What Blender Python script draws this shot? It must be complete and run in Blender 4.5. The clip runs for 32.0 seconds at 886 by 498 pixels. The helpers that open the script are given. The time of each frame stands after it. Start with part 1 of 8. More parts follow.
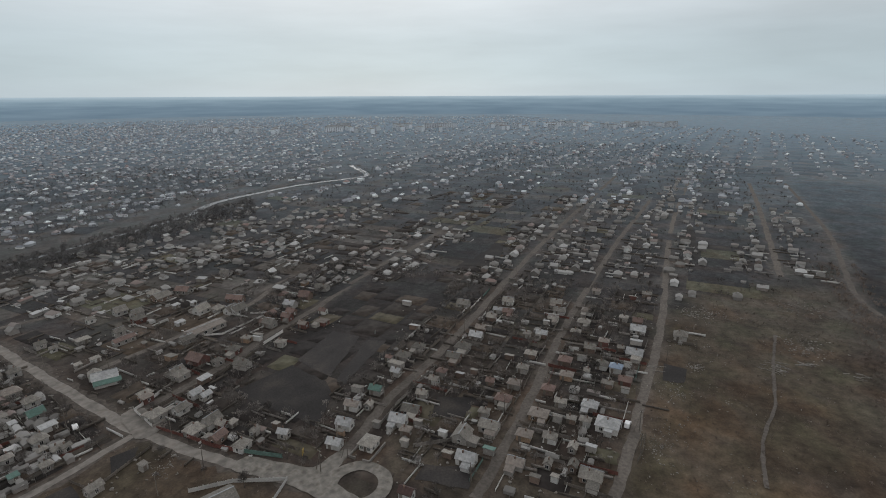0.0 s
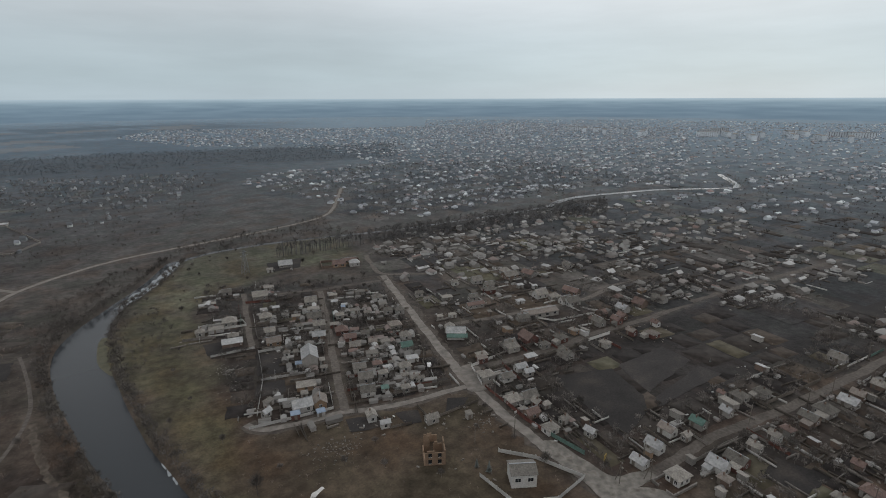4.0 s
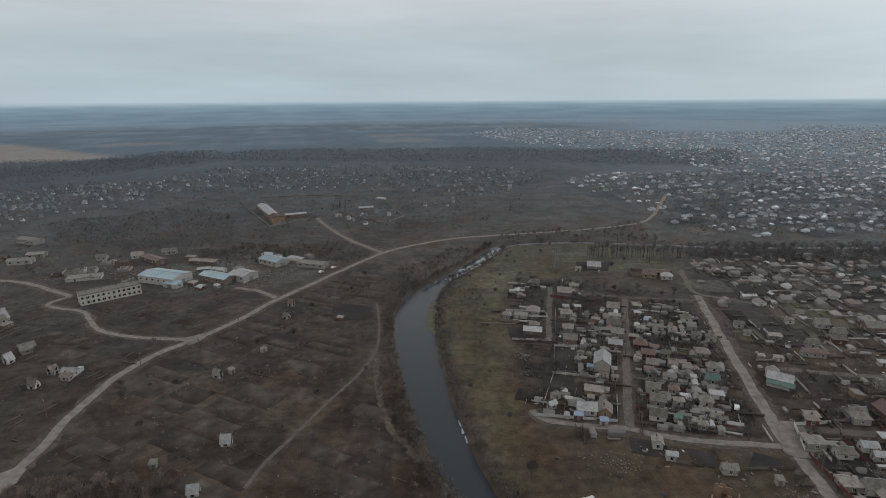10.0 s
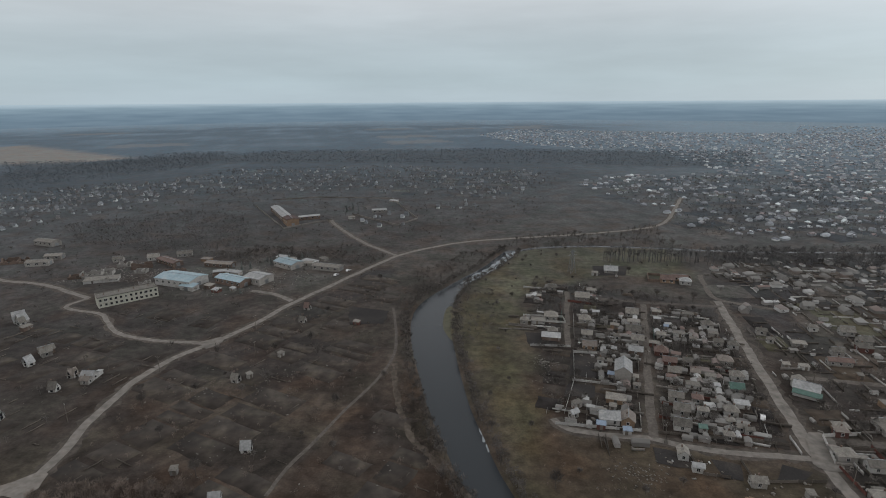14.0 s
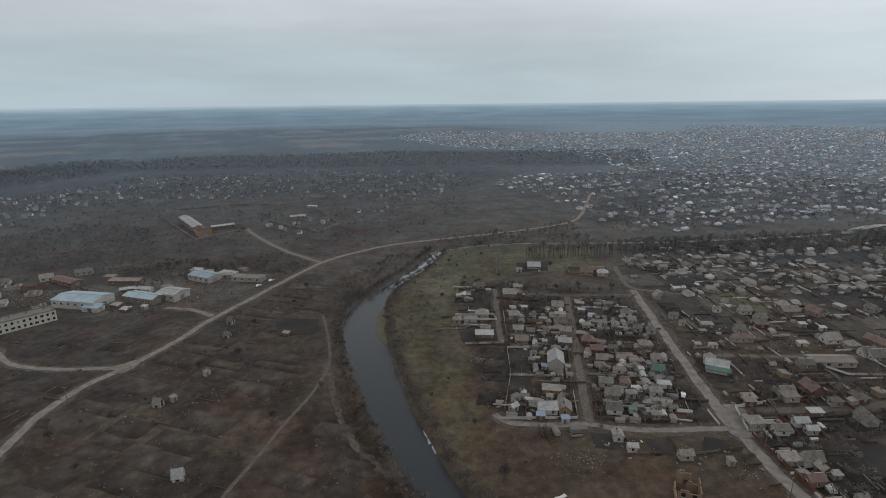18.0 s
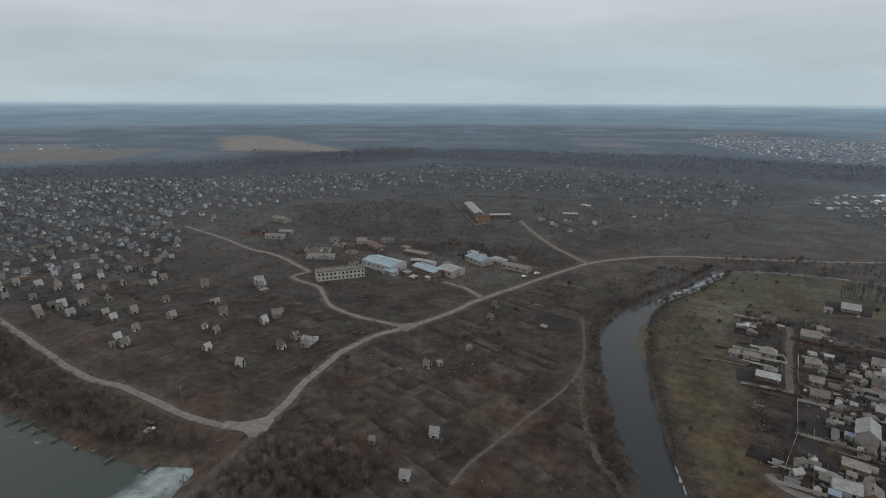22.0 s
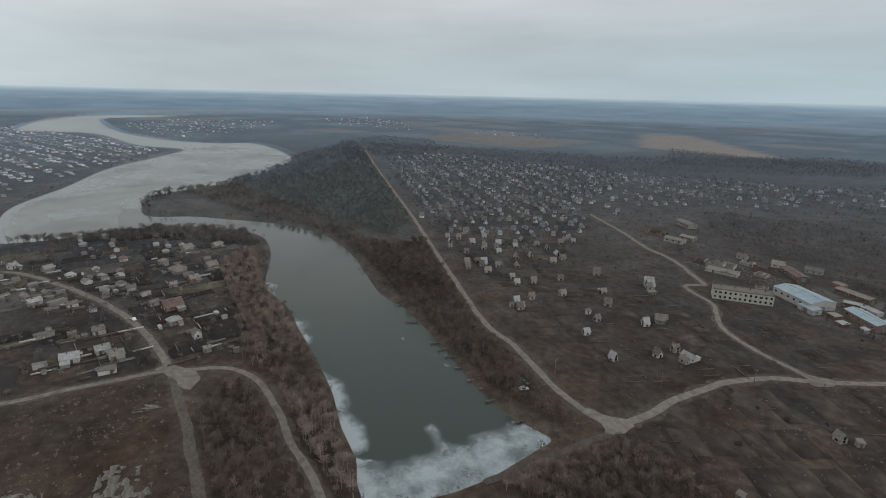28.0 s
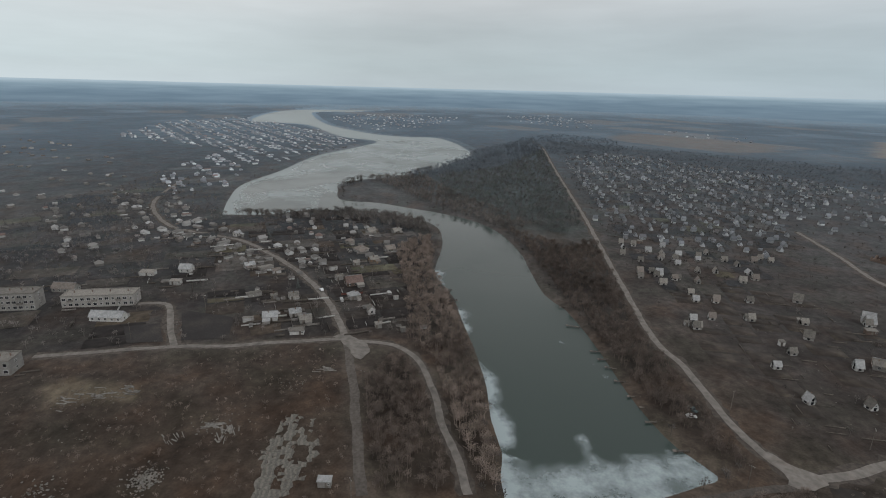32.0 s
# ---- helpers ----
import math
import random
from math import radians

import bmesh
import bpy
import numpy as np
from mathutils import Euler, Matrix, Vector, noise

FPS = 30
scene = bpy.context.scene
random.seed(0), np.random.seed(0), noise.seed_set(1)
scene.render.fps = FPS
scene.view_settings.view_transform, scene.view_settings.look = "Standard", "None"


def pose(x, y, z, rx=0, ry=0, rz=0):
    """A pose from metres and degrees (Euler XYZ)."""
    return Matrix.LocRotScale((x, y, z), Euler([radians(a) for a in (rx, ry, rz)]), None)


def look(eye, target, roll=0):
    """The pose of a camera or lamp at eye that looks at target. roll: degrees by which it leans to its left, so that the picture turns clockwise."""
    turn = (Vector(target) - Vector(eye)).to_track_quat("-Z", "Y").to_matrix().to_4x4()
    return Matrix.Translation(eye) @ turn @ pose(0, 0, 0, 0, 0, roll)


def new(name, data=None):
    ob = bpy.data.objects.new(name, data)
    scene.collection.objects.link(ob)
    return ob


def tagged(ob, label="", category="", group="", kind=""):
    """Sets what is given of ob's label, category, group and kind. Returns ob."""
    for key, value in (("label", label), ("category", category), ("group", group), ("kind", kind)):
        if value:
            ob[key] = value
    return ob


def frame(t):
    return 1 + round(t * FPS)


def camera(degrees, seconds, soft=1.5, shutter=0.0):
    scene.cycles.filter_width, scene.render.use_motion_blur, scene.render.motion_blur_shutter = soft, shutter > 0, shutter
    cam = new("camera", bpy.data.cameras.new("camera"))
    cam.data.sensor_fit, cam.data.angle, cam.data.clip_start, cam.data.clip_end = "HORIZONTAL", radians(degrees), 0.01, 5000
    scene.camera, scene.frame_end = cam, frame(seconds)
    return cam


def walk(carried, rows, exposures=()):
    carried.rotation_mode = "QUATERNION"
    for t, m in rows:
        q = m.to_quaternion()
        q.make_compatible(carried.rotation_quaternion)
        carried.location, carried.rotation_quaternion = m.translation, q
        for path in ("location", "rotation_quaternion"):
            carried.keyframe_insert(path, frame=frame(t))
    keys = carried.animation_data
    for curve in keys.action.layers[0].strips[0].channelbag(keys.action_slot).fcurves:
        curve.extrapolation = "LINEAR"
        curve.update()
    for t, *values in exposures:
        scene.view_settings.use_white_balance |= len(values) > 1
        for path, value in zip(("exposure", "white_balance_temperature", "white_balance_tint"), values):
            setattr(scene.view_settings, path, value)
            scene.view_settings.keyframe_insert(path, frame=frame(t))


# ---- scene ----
cam = camera(79.2, 32.0, soft=1.0)
# seconds, place, heading (0: along +y, anticlockwise), tilt, lean
PATH = [
    (0.0, 1.65, -0.43, 118.48, -71.686, -16.224, -0.226),
    (0.5, 1.57, 0.09, 118.48, -68.545, -16.196, -0.041),
    (1.0, 1.51, 0.29, 118.56, -63.925, -16.153, -0.025),
    (1.5, 1.35, 0.30, 118.71, -57.844, -16.164, 0.060),
    (2.0, 1.41, 0.06, 118.81, -52.647, -16.154, 0.131),
    (2.5, 1.88, -0.30, 118.44, -47.360, -16.083, 0.032),
    (3.0, 2.23, -0.72, 118.04, -42.943, -16.013, -0.007),
    (3.5, 2.41, -1.04, 117.99, -38.297, -15.956, -0.029),
    (5.5, 3.36, -3.23, 117.77, -24.543, -15.890, -0.498),
    (6.0, 3.16, -3.31, 117.52, -19.755, -15.803, -0.380),
    (6.5, 3.30, -3.32, 117.39, -16.044, -15.746, -0.327),
    (7.0, 3.53, -3.18, 117.20, -11.612, -15.694, -0.313),
    (7.5, 3.83, -2.91, 117.23, -7.419, -15.674, -0.281),
    (8.0, 4.04, -2.79, 117.46, -4.065, -15.675, -0.206),
    (8.5, 4.05, -2.59, 117.82, -2.443, -15.708, -0.176),
    (9.0, 3.82, -2.42, 118.20, -1.602, -15.710, -0.169),
    (9.5, 3.60, -2.28, 118.62, -1.156, -15.719, -0.285),
    (10.0, 3.35, -2.02, 118.91, -0.866, -15.718, -0.348),
    (10.5, 2.98, -1.66, 119.11, -0.701, -15.698, -0.363),
    (11.0, 2.53, -1.48, 119.40, -0.565, -15.711, -0.428),
    (11.5, 1.99, -1.21, 119.68, -0.448, -15.674, -0.414),
    (12.0, 1.36, -0.89, 119.99, -0.264, -15.670, -0.388),
    (12.5, 0.77, -0.48, 120.07, -0.108, -15.617, -0.401),
    (13.0, -0.00, -0.00, 120.04, 0.000, -15.606, -0.346),
    (13.5, -0.63, 0.29, 120.17, 0.196, -15.617, -0.373),
    (15.5, -3.40, 1.61, 120.25, -4.140, -15.588, -0.474),
    (16.0, -4.39, 2.02, 120.20, -9.560, -15.562, -0.729),
    (16.5, -5.38, 2.08, 120.32, -11.705, -15.573, -0.867),
    (17.0, -6.49, 2.08, 120.38, -12.419, -15.559, -0.808),
    (17.5, -7.46, 1.70, 120.38, -11.463, -15.520, -0.733),
    (18.0, -8.42, 1.48, 120.36, -9.094, -15.451, -0.607),
    (18.5, -9.29, 1.29, 120.38, -5.910, -15.413, -0.451),
    (19.0, -9.96, 1.03, 120.42, -0.730, -15.393, -0.243),
    (19.5, -10.18, 0.87, 120.49, 4.195, -15.417, -0.183),
    (20.0, -10.22, 1.00, 120.70, 8.374, -15.448, -0.095),
    (20.5, -10.09, 1.29, 120.85, 11.300, -15.462, 0.025),
    (21.0, -10.48, 1.59, 121.00, 13.933, -15.511, 0.076),
    (21.5, -10.64, 1.97, 121.01, 16.666, -15.523, 0.151),
    (22.0, -10.94, 2.40, 120.80, 19.667, -15.549, 0.253),
    (22.5, -11.48, 3.12, 120.39, 22.679, -15.562, 0.239),
    (23.0, -11.87, 3.40, 120.21, 25.943, -15.593, 0.388),
    (23.5, -12.14, 3.63, 120.17, 29.037, -15.639, 0.442),
    (24.0, -12.50, 3.85, 120.22, 32.161, -15.694, 0.593),
    (24.5, -13.13, 4.05, 120.30, 35.077, -15.783, 0.755),
    (25.0, -13.73, 4.29, 120.19, 38.605, -15.843, 0.877),
    (25.5, -13.93, 4.59, 119.80, 42.910, -15.851, 0.884),
    (26.0, -14.25, 4.63, 119.60, 47.644, -15.949, 0.938),
    (26.5, -14.33, 4.51, 119.54, 51.616, -16.044, 1.131),
    (28.5, -16.03, 4.55, 119.14, 64.568, -16.409, 1.385),
    (29.0, -16.28, 4.64, 119.20, 67.618, -16.538, 1.522),
    (29.5, -16.23, 4.73, 119.22, 70.002, -16.620, 1.536),
    (30.0, -16.10, 4.89, 119.14, 72.456, -16.691, 1.553),
    (30.5, -16.02, 5.11, 119.08, 74.641, -16.772, 1.566),
    (31.0, -15.92, 5.29, 119.07, 77.091, -16.863, 1.579),
    (31.5, -15.86, 5.44, 119.04, 78.218, -16.912, 1.563),
    (32.0, -15.73, 5.53, 118.77, 80.087, -16.946, 1.479),
]
walk(cam, [(t, pose(x, y, z, 90 + tilt, 0, head) @ pose(0, 0, 0, 0, 0, lean)) for t, x, y, z, head, tilt, lean in PATH])

# ---- world and sun: thin overcast, brightest towards the sun ----
SUN_HEAD, SUN_UP = -64, 27
world = bpy.data.worlds.new("overcast_sky")
scene.world = world
world.use_nodes = True
wn, wl = world.node_tree.nodes, world.node_tree.links
wn.clear()


def wnode(kind, **inputs):
    n = wn.new(kind)
    for k, v in inputs.items():
        n.inputs[k.replace("_", " ")].default_value = v
    return n


sky = wn.new("ShaderNodeTexSky")
sky.sky_type, sky.sun_disc = "NISHITA", False
sky.sun_elevation, sky.sun_rotation = radians(SUN_UP), radians(-SUN_HEAD)
tc = wn.new("ShaderNodeTexCoord")
sep = wn.new("ShaderNodeSeparateXYZ")
wl.new(tc.outputs["Generated"], sep.inputs[0])
grad = wn.new("ShaderNodeValToRGB")
grad.color_ramp.elements[0].position, grad.color_ramp.elements[0].color = 0.0, (0.455, 0.55, 0.61, 1)
grad.color_ramp.elements[1].position, grad.color_ramp.elements[1].color = 1.0, (0.64, 0.67, 0.70, 1)
for p, c in ((0.03, (0.435, 0.53, 0.585, 1)), (0.09, (0.455, 0.53, 0.575, 1)), (0.18, (0.60, 0.635, 0.665, 1)), (0.35, (0.68, 0.70, 0.725, 1))):
    grad.color_ramp.elements.new(p).color = c
wl.new(sep.outputs["Z"], grad.inputs[0])
mapn = wn.new("ShaderNodeMapping")
mapn.inputs["Scale"].default_value = (2.2, 2.2, 15.0)
wl.new(tc.outputs["Generated"], mapn.inputs[0])
cloud = wnode("ShaderNodeTexNoise", Scale=1.4, Detail=5.0, Roughness=0.55)
wl.new(mapn.outputs[0], cloud.inputs["Vector"])
lift = wnode("ShaderNodeMapRange", From_Min=0.3, From_Max=0.7, To_Min=0.93, To_Max=1.07)
wl.new(cloud.outputs[0], lift.inputs["Value"])
glow_way = Vector((-math.sin(radians(SUN_HEAD)) * math.cos(radians(SUN_UP)), math.cos(radians(SUN_HEAD)) * math.cos(radians(SUN_UP)), math.sin(radians(SUN_UP))))
dot = wn.new("ShaderNodeVectorMath")
dot.operation = "DOT_PRODUCT"
dot.inputs[1].default_value = glow_way
wl.new(tc.outputs["Generated"], dot.inputs[0])
glow = wnode("ShaderNodeMapRange", From_Min=0.72, From_Max=1.0, To_Min=1.0, To_Max=1.3)
wl.new(dot.outputs["Value"], glow.inputs["Value"])
gap_way = Vector((-math.sin(radians(128)) * 0.97, math.cos(radians(128)) * 0.97, 0.25))
dot2 = wn.new("ShaderNodeVectorMath")
dot2.operation = "DOT_PRODUCT"
dot2.inputs[1].default_value = gap_way
wl.new(tc.outputs["Generated"], dot2.inputs[0])
glow2 = wnode("ShaderNodeMapRange", From_Min=0.75, From_Max=1.0, To_Min=1.0, To_Max=1.35)
wl.new(dot2.outputs["Value"], glow2.inputs["Value"])
mul2 = wn.new("ShaderNodeMath")
mul2.operation = "MULTIPLY"
wl.new(glow2.outputs[0], mul2.inputs[0])
mul = wn.new("ShaderNodeMath")
mul.operation = "MULTIPLY"
wl.new(lift.outputs[0], mul.inputs[0])
wl.new(glow.outputs[0], mul2.inputs[1])
wl.new(mul2.outputs[0], mul.inputs[1])
clouds = wn.new("ShaderNodeVectorMath")
clouds.operation = "SCALE"
wl.new(grad.outputs[0], clouds.inputs[0])
wl.new(mul.outputs[0], clouds.inputs["Scale"])
warm = wnode("ShaderNodeMapRange", From_Min=-0.1, From_Max=0.9)
wl.new(dot2.outputs["Value"], warm.inputs["Value"])
tone = wn.new("ShaderNodeMix")
tone.data_type = "RGBA"
tone.inputs["A"].default_value, tone.inputs["B"].default_value = (1, 1, 1, 1), (1.06, 1.0, 0.955, 1)
wl.new(warm.outputs[0], tone.inputs["Factor"])
toned = wn.new("ShaderNodeVectorMath")
toned.operation = "MULTIPLY"
wl.new(clouds.outputs[0], toned.inputs[0])
wl.new(tone.outputs["Result"], toned.inputs[1])
bg_sky, bg_cloud = wnode("ShaderNodeBackground", Strength=0.07), wnode("ShaderNodeBackground", Strength=1.03)
wl.new(sky.outputs[0], bg_sky.inputs[0])
wl.new(toned.outputs[0], bg_cloud.inputs[0])
both, wout = wnode("ShaderNodeMixShader", Fac=0.93), wn.new("ShaderNodeOutputWorld")
wl.new(bg_sky.outputs[0], both.inputs[1])
wl.new(bg_cloud.outputs[0], both.inputs[2])
wl.new(both.outputs[0], wout.inputs[0])

sun_lamp = bpy.data.lights.new("sun", "SUN")
sun_lamp.energy, sun_lamp.angle, sun_lamp.color = 0.5, radians(30), (1.0, 0.97, 0.93)
sun = new("sun", sun_lamp)
sun.matrix_world = look((0, 0, 0), -glow_way) @ Matrix.Identity(4)
scene.view_settings.exposure = 0.0

# ---- materials ----


def material(name, color, rough=0.85, metal=0.0, vary=0.25, grain=0.8, stain=0.08, bump=0.3, wave=0.0, spread=0.15, spec=0.3, second=None):
    """A worn surface: grain (metres across), stains, a shade per object, waves across x (metres apart) for corrugated sheets."""
    m = bpy.data.materials.new(name)
    m.use_nodes = True
    n, l = m.node_tree.nodes, m.node_tree.links
    p = n["Principled BSDF"]
    p.inputs["Roughness"].default_value, p.inputs["Metallic"].default_value = rough, metal
    p.inputs["Specular IOR Level"].default_value = spec
    t = n.new("ShaderNodeTexCoord")
    fine, wide = n.new("ShaderNodeTexNoise"), n.new("ShaderNodeTexNoise")
    fine.inputs["Scale"].default_value, fine.inputs["Detail"].default_value = 1.0 / grain, 6
    wide.inputs["Scale"].default_value, wide.inputs["Detail"].default_value = stain, 4
    for q in (fine, wide):
        l.new(t.outputs["Object"], q.inputs["Vector"])
    info = n.new("ShaderNodeObjectInfo")
    ramp = n.new("ShaderNodeMapRange")
    ramp.inputs["To Min"].default_value, ramp.inputs["To Max"].default_value = 1 - spread, 1 + spread
    l.new(info.outputs["Random"], ramp.inputs["Value"])
    a, b = n.new("ShaderNodeMapRange"), n.new("ShaderNodeMapRange")
    for q, src in ((a, fine), (b, wide)):
        q.inputs["From Min"].default_value, q.inputs["From Max"].default_value = 0.3, 0.7
        q.inputs["To Min"].default_value, q.inputs["To Max"].default_value = 1 - vary, 1 + vary
        l.new(src.outputs["Fac"], q.inputs["Value"])
    m1, m2 = n.new("ShaderNodeMath"), n.new("ShaderNodeMath")
    m1.operation = m2.operation = "MULTIPLY"
    l.new(a.outputs[0], m1.inputs[0])
    l.new(b.outputs[0], m1.inputs[1])
    l.new(m1.outputs[0], m2.inputs[0])
    l.new(ramp.outputs[0], m2.inputs[1])
    mix = n.new("ShaderNodeMix")
    mix.data_type = "RGBA"
    mix.inputs["A"].default_value = (*color, 1)
    mix.inputs["B"].default_value = (*(second or [c * 0.6 for c in color]), 1)
    spot = n.new("ShaderNodeMapRange")
    spot.inputs["From Min"].default_value, spot.inputs["From Max"].default_value = 0.52, 0.7
    l.new(wide.outputs["Fac"], spot.inputs["Value"])
    l.new(spot.outputs[0], mix.inputs["Factor"])
    sc = n.new("ShaderNodeVectorMath")
    sc.operation = "SCALE"
    l.new(mix.outputs["Result"], sc.inputs[0])
    l.new(m2.outputs[0], sc.inputs["Scale"])
    l.new(sc.outputs[0], p.inputs["Base Color"])
    bp = n.new("ShaderNodeBump")
    bp.inputs["Strength"].default_value, bp.inputs["Distance"].default_value = bump, 0.05
    if wave:
        wv = n.new("ShaderNodeTexWave")
        wv.wave_type, wv.bands_direction = "BANDS", "X"
        wv.inputs["Scale"].default_value, wv.inputs["Distortion"].default_value = 0.314 / wave, 0.3
        l.new(t.outputs["Object"], wv.inputs["Vector"])
        l.new(wv.outputs["Fac"], bp.inputs["Height"])
    else:
        l.new(fine.outputs["Fac"], bp.inputs["Height"])
    l.new(bp.outputs[0], p.inputs["Normal"])
    return m


ROOF = {
    "": material("weathered_asbestos_sheet", (0.200, 0.186, 0.166), 0.9, vary=0.28, grain=0.5, stain=0.35, wave=0.18, spread=0.38, second=(0.115, 0.105, 0.095)),
    "r": material("rusty_red_roof", (0.15, 0.105, 0.092), 0.8, vary=0.25, grain=0.5, stain=0.3, wave=0.2, spread=0.2, second=(0.12, 0.085, 0.07)),
    "n": material("green_painted_sheet", (0.09, 0.16, 0.135), 0.55, vary=0.15, stain=0.3, wave=0.2, second=(0.09, 0.14, 0.115)),
    "b": material("blue_painted_sheet", (0.20, 0.25, 0.32), 0.5, vary=0.12, stain=0.3, wave=0.2, second=(0.2, 0.25, 0.3)),
    "W": material("pale_metal_sheet", (0.30, 0.302, 0.30), 0.55, vary=0.18, stain=0.3, wave=0.2, second=(0.33, 0.32, 0.31)),
    "c": material("pale_cyan_metal_sheet", (0.26, 0.345, 0.385), 0.6, vary=0.14, stain=0.2, wave=0.3, second=(0.31, 0.345, 0.36)),
    "m": material("dark_brown_roof", (0.075, 0.045, 0.04), 0.75, vary=0.2, stain=0.3, wave=0.2),
    "o": material("brown_grey_sheet", (0.20, 0.175, 0.155), 0.85, vary=0.2, stain=0.3, wave=0.2, second=(0.15, 0.12, 0.1)),
}
WALL = [
    material("grey_limewash", (0.25, 0.24, 0.225), 0.92, vary=0.2, grain=0.4, stain=0.35, second=(0.16, 0.145, 0.13), spread=0.25),
    material("white_limewash", (0.42, 0.415, 0.40), 0.9, vary=0.15, grain=0.4, stain=0.3, second=(0.29, 0.275, 0.255), spread=0.2),
    material("brown_brick_wall", (0.15, 0.112, 0.092), 0.92, vary=0.25, grain=0.25, stain=0.4, spread=0.25),
    material("orange_brick_wall", (0.235, 0.165, 0.115), 0.92, vary=0.22, grain=0.25, stain=0.4, spread=0.2),
    material("silicate_brick_wall", (0.30, 0.285, 0.265), 0.92, vary=0.18, grain=0.25, stain=0.3, spread=0.25),
    material("red_painted_wall", (0.13, 0.065, 0.055), 0.85, vary=0.2, grain=0.4, stain=0.3, spread=0.2),
]
WALL.append(material("pale_yellow_plaster", (0.50, 0.49, 0.42), 0.9, vary=0.2, grain=0.5, stain=0.25, second=(0.36, 0.34, 0.29)))
YARD = material("cracked_yard_concrete", (0.130, 0.121, 0.108), 0.93, vary=0.35, grain=1.2, stain=0.25, second=(0.085, 0.075, 0.066), spread=0.14)
BRICK = material("chimney_brick", (0.15, 0.105, 0.085), 0.95, grain=0.2)
FRAME = material("white_window_frame", (0.55, 0.54, 0.52), 0.6, vary=0.08)
WOOD = material("grey_weathered_wood", (0.135, 0.118, 0.102), 0.9, vary=0.25, grain=0.3, stain=0.4, spread=0.3)
RUSTY = material("rust_red_fence", (0.13, 0.055, 0.045), 0.8, vary=0.25, stain=0.3)
GREENFENCE = material("green_painted_fence", (0.10, 0.16, 0.14), 0.7, vary=0.2, stain=0.3, second=(0.2, 0.22, 0.2))
CONCRETE = material("weathered_concrete", (0.20, 0.185, 0.17), 0.92, vary=0.25, grain=0.6, stain=0.2, second=(0.13, 0.115, 0.10), spread=0.25)
BARK = material("grey_bark", (0.12, 0.105, 0.095), 0.95, grain=0.2, spread=0.25)
TWIG = material("bare_twigs", (0.128, 0.115, 0.106), 0.95, grain=5.0, stain=0.03, vary=0.5, spread=0.4)
DARKTWIG = material("dark_willow_twigs", (0.092, 0.083, 0.076), 0.95, grain=4.0, stain=0.03, vary=0.4, spread=0.3)
# Greyer and bluer twig copies for far trees: distance haze put into the colour.
MIDTWIG = material("hazed_grey_scrub", (0.135, 0.130, 0.130), 0.95, grain=8.0, stain=0.01, vary=0.4, spread=0.2)
TOWNTWIG = material("town_hazed_twigs", (0.150, 0.174, 0.202), 0.95, grain=20.0, stain=0.004, vary=0.3, spread=0.2)
FARTWIG = material("far_hazed_woods", (0.112, 0.128, 0.145), 0.95, grain=20.0, stain=0.004, vary=0.3, spread=0.2)
REDTWIG = material("reddish_bare_twigs", (0.172, 0.138, 0.117), 0.95, grain=4.0, stain=0.012, vary=0.55, spread=0.3)
PINE = material("dark_pine_needles", (0.118, 0.130, 0.122), 0.9, grain=2.0, stain=0.02, vary=0.3, spread=0.2)
METAL = material("grey_galvanised_steel", (0.24, 0.25, 0.26), 0.5, metal=0.6, vary=0.15)
TYRE = material("black_rubber", (0.02, 0.02, 0.02), 0.9)
PAINT = material("white_car_paint", (0.7, 0.7, 0.7), 0.25, vary=0.03, spread=0.02, spec=0.5)
YELLOW = material("yellow_gas_pipe_paint", (0.38, 0.27, 0.08), 0.6)
RUBBLE = material("broken_pale_rubble", (0.195, 0.182, 0.165), 0.95, vary=0.35)
GLASS = bpy.data.materials.new("dark_window_glass")
GLASS.use_nodes = True
gp = GLASS.node_tree.nodes["Principled BSDF"]
gp.inputs["Base Color"].default_value, gp.inputs["Roughness"].default_value = (0.02, 0.022, 0.025, 1), 0.08

ROADMAT = material("worn_grey_gravel_road", (0.180, 0.164, 0.147), 0.95, vary=0.26, grain=2.6, stain=0.16, spread=0.08, second=(0.125, 0.110, 0.097))
DIRTMAT = material("dirt_track", (0.110, 0.096, 0.084), 0.97, vary=0.28, grain=1.2, stain=0.08, spread=0.15, second=(0.06, 0.051, 0.045))
VERGE = material("trodden_verge", (0.082, 0.069, 0.059), 0.97, vary=0.35, grain=1.8, stain=0.2, spread=0.12, second=(0.055, 0.046, 0.04))
CRACKED = material("cracked_asphalt", (0.168, 0.155, 0.138), 0.95, vary=0.28, grain=2.2, stain=0.35, spread=0.03, second=(0.085, 0.075, 0.064))
SOIL = material("dark_dug_soil", (0.031, 0.028, 0.027), 0.97, vary=0.25, grain=0.7, stain=0.08, spread=0.22, second=(0.042, 0.036, 0.032))


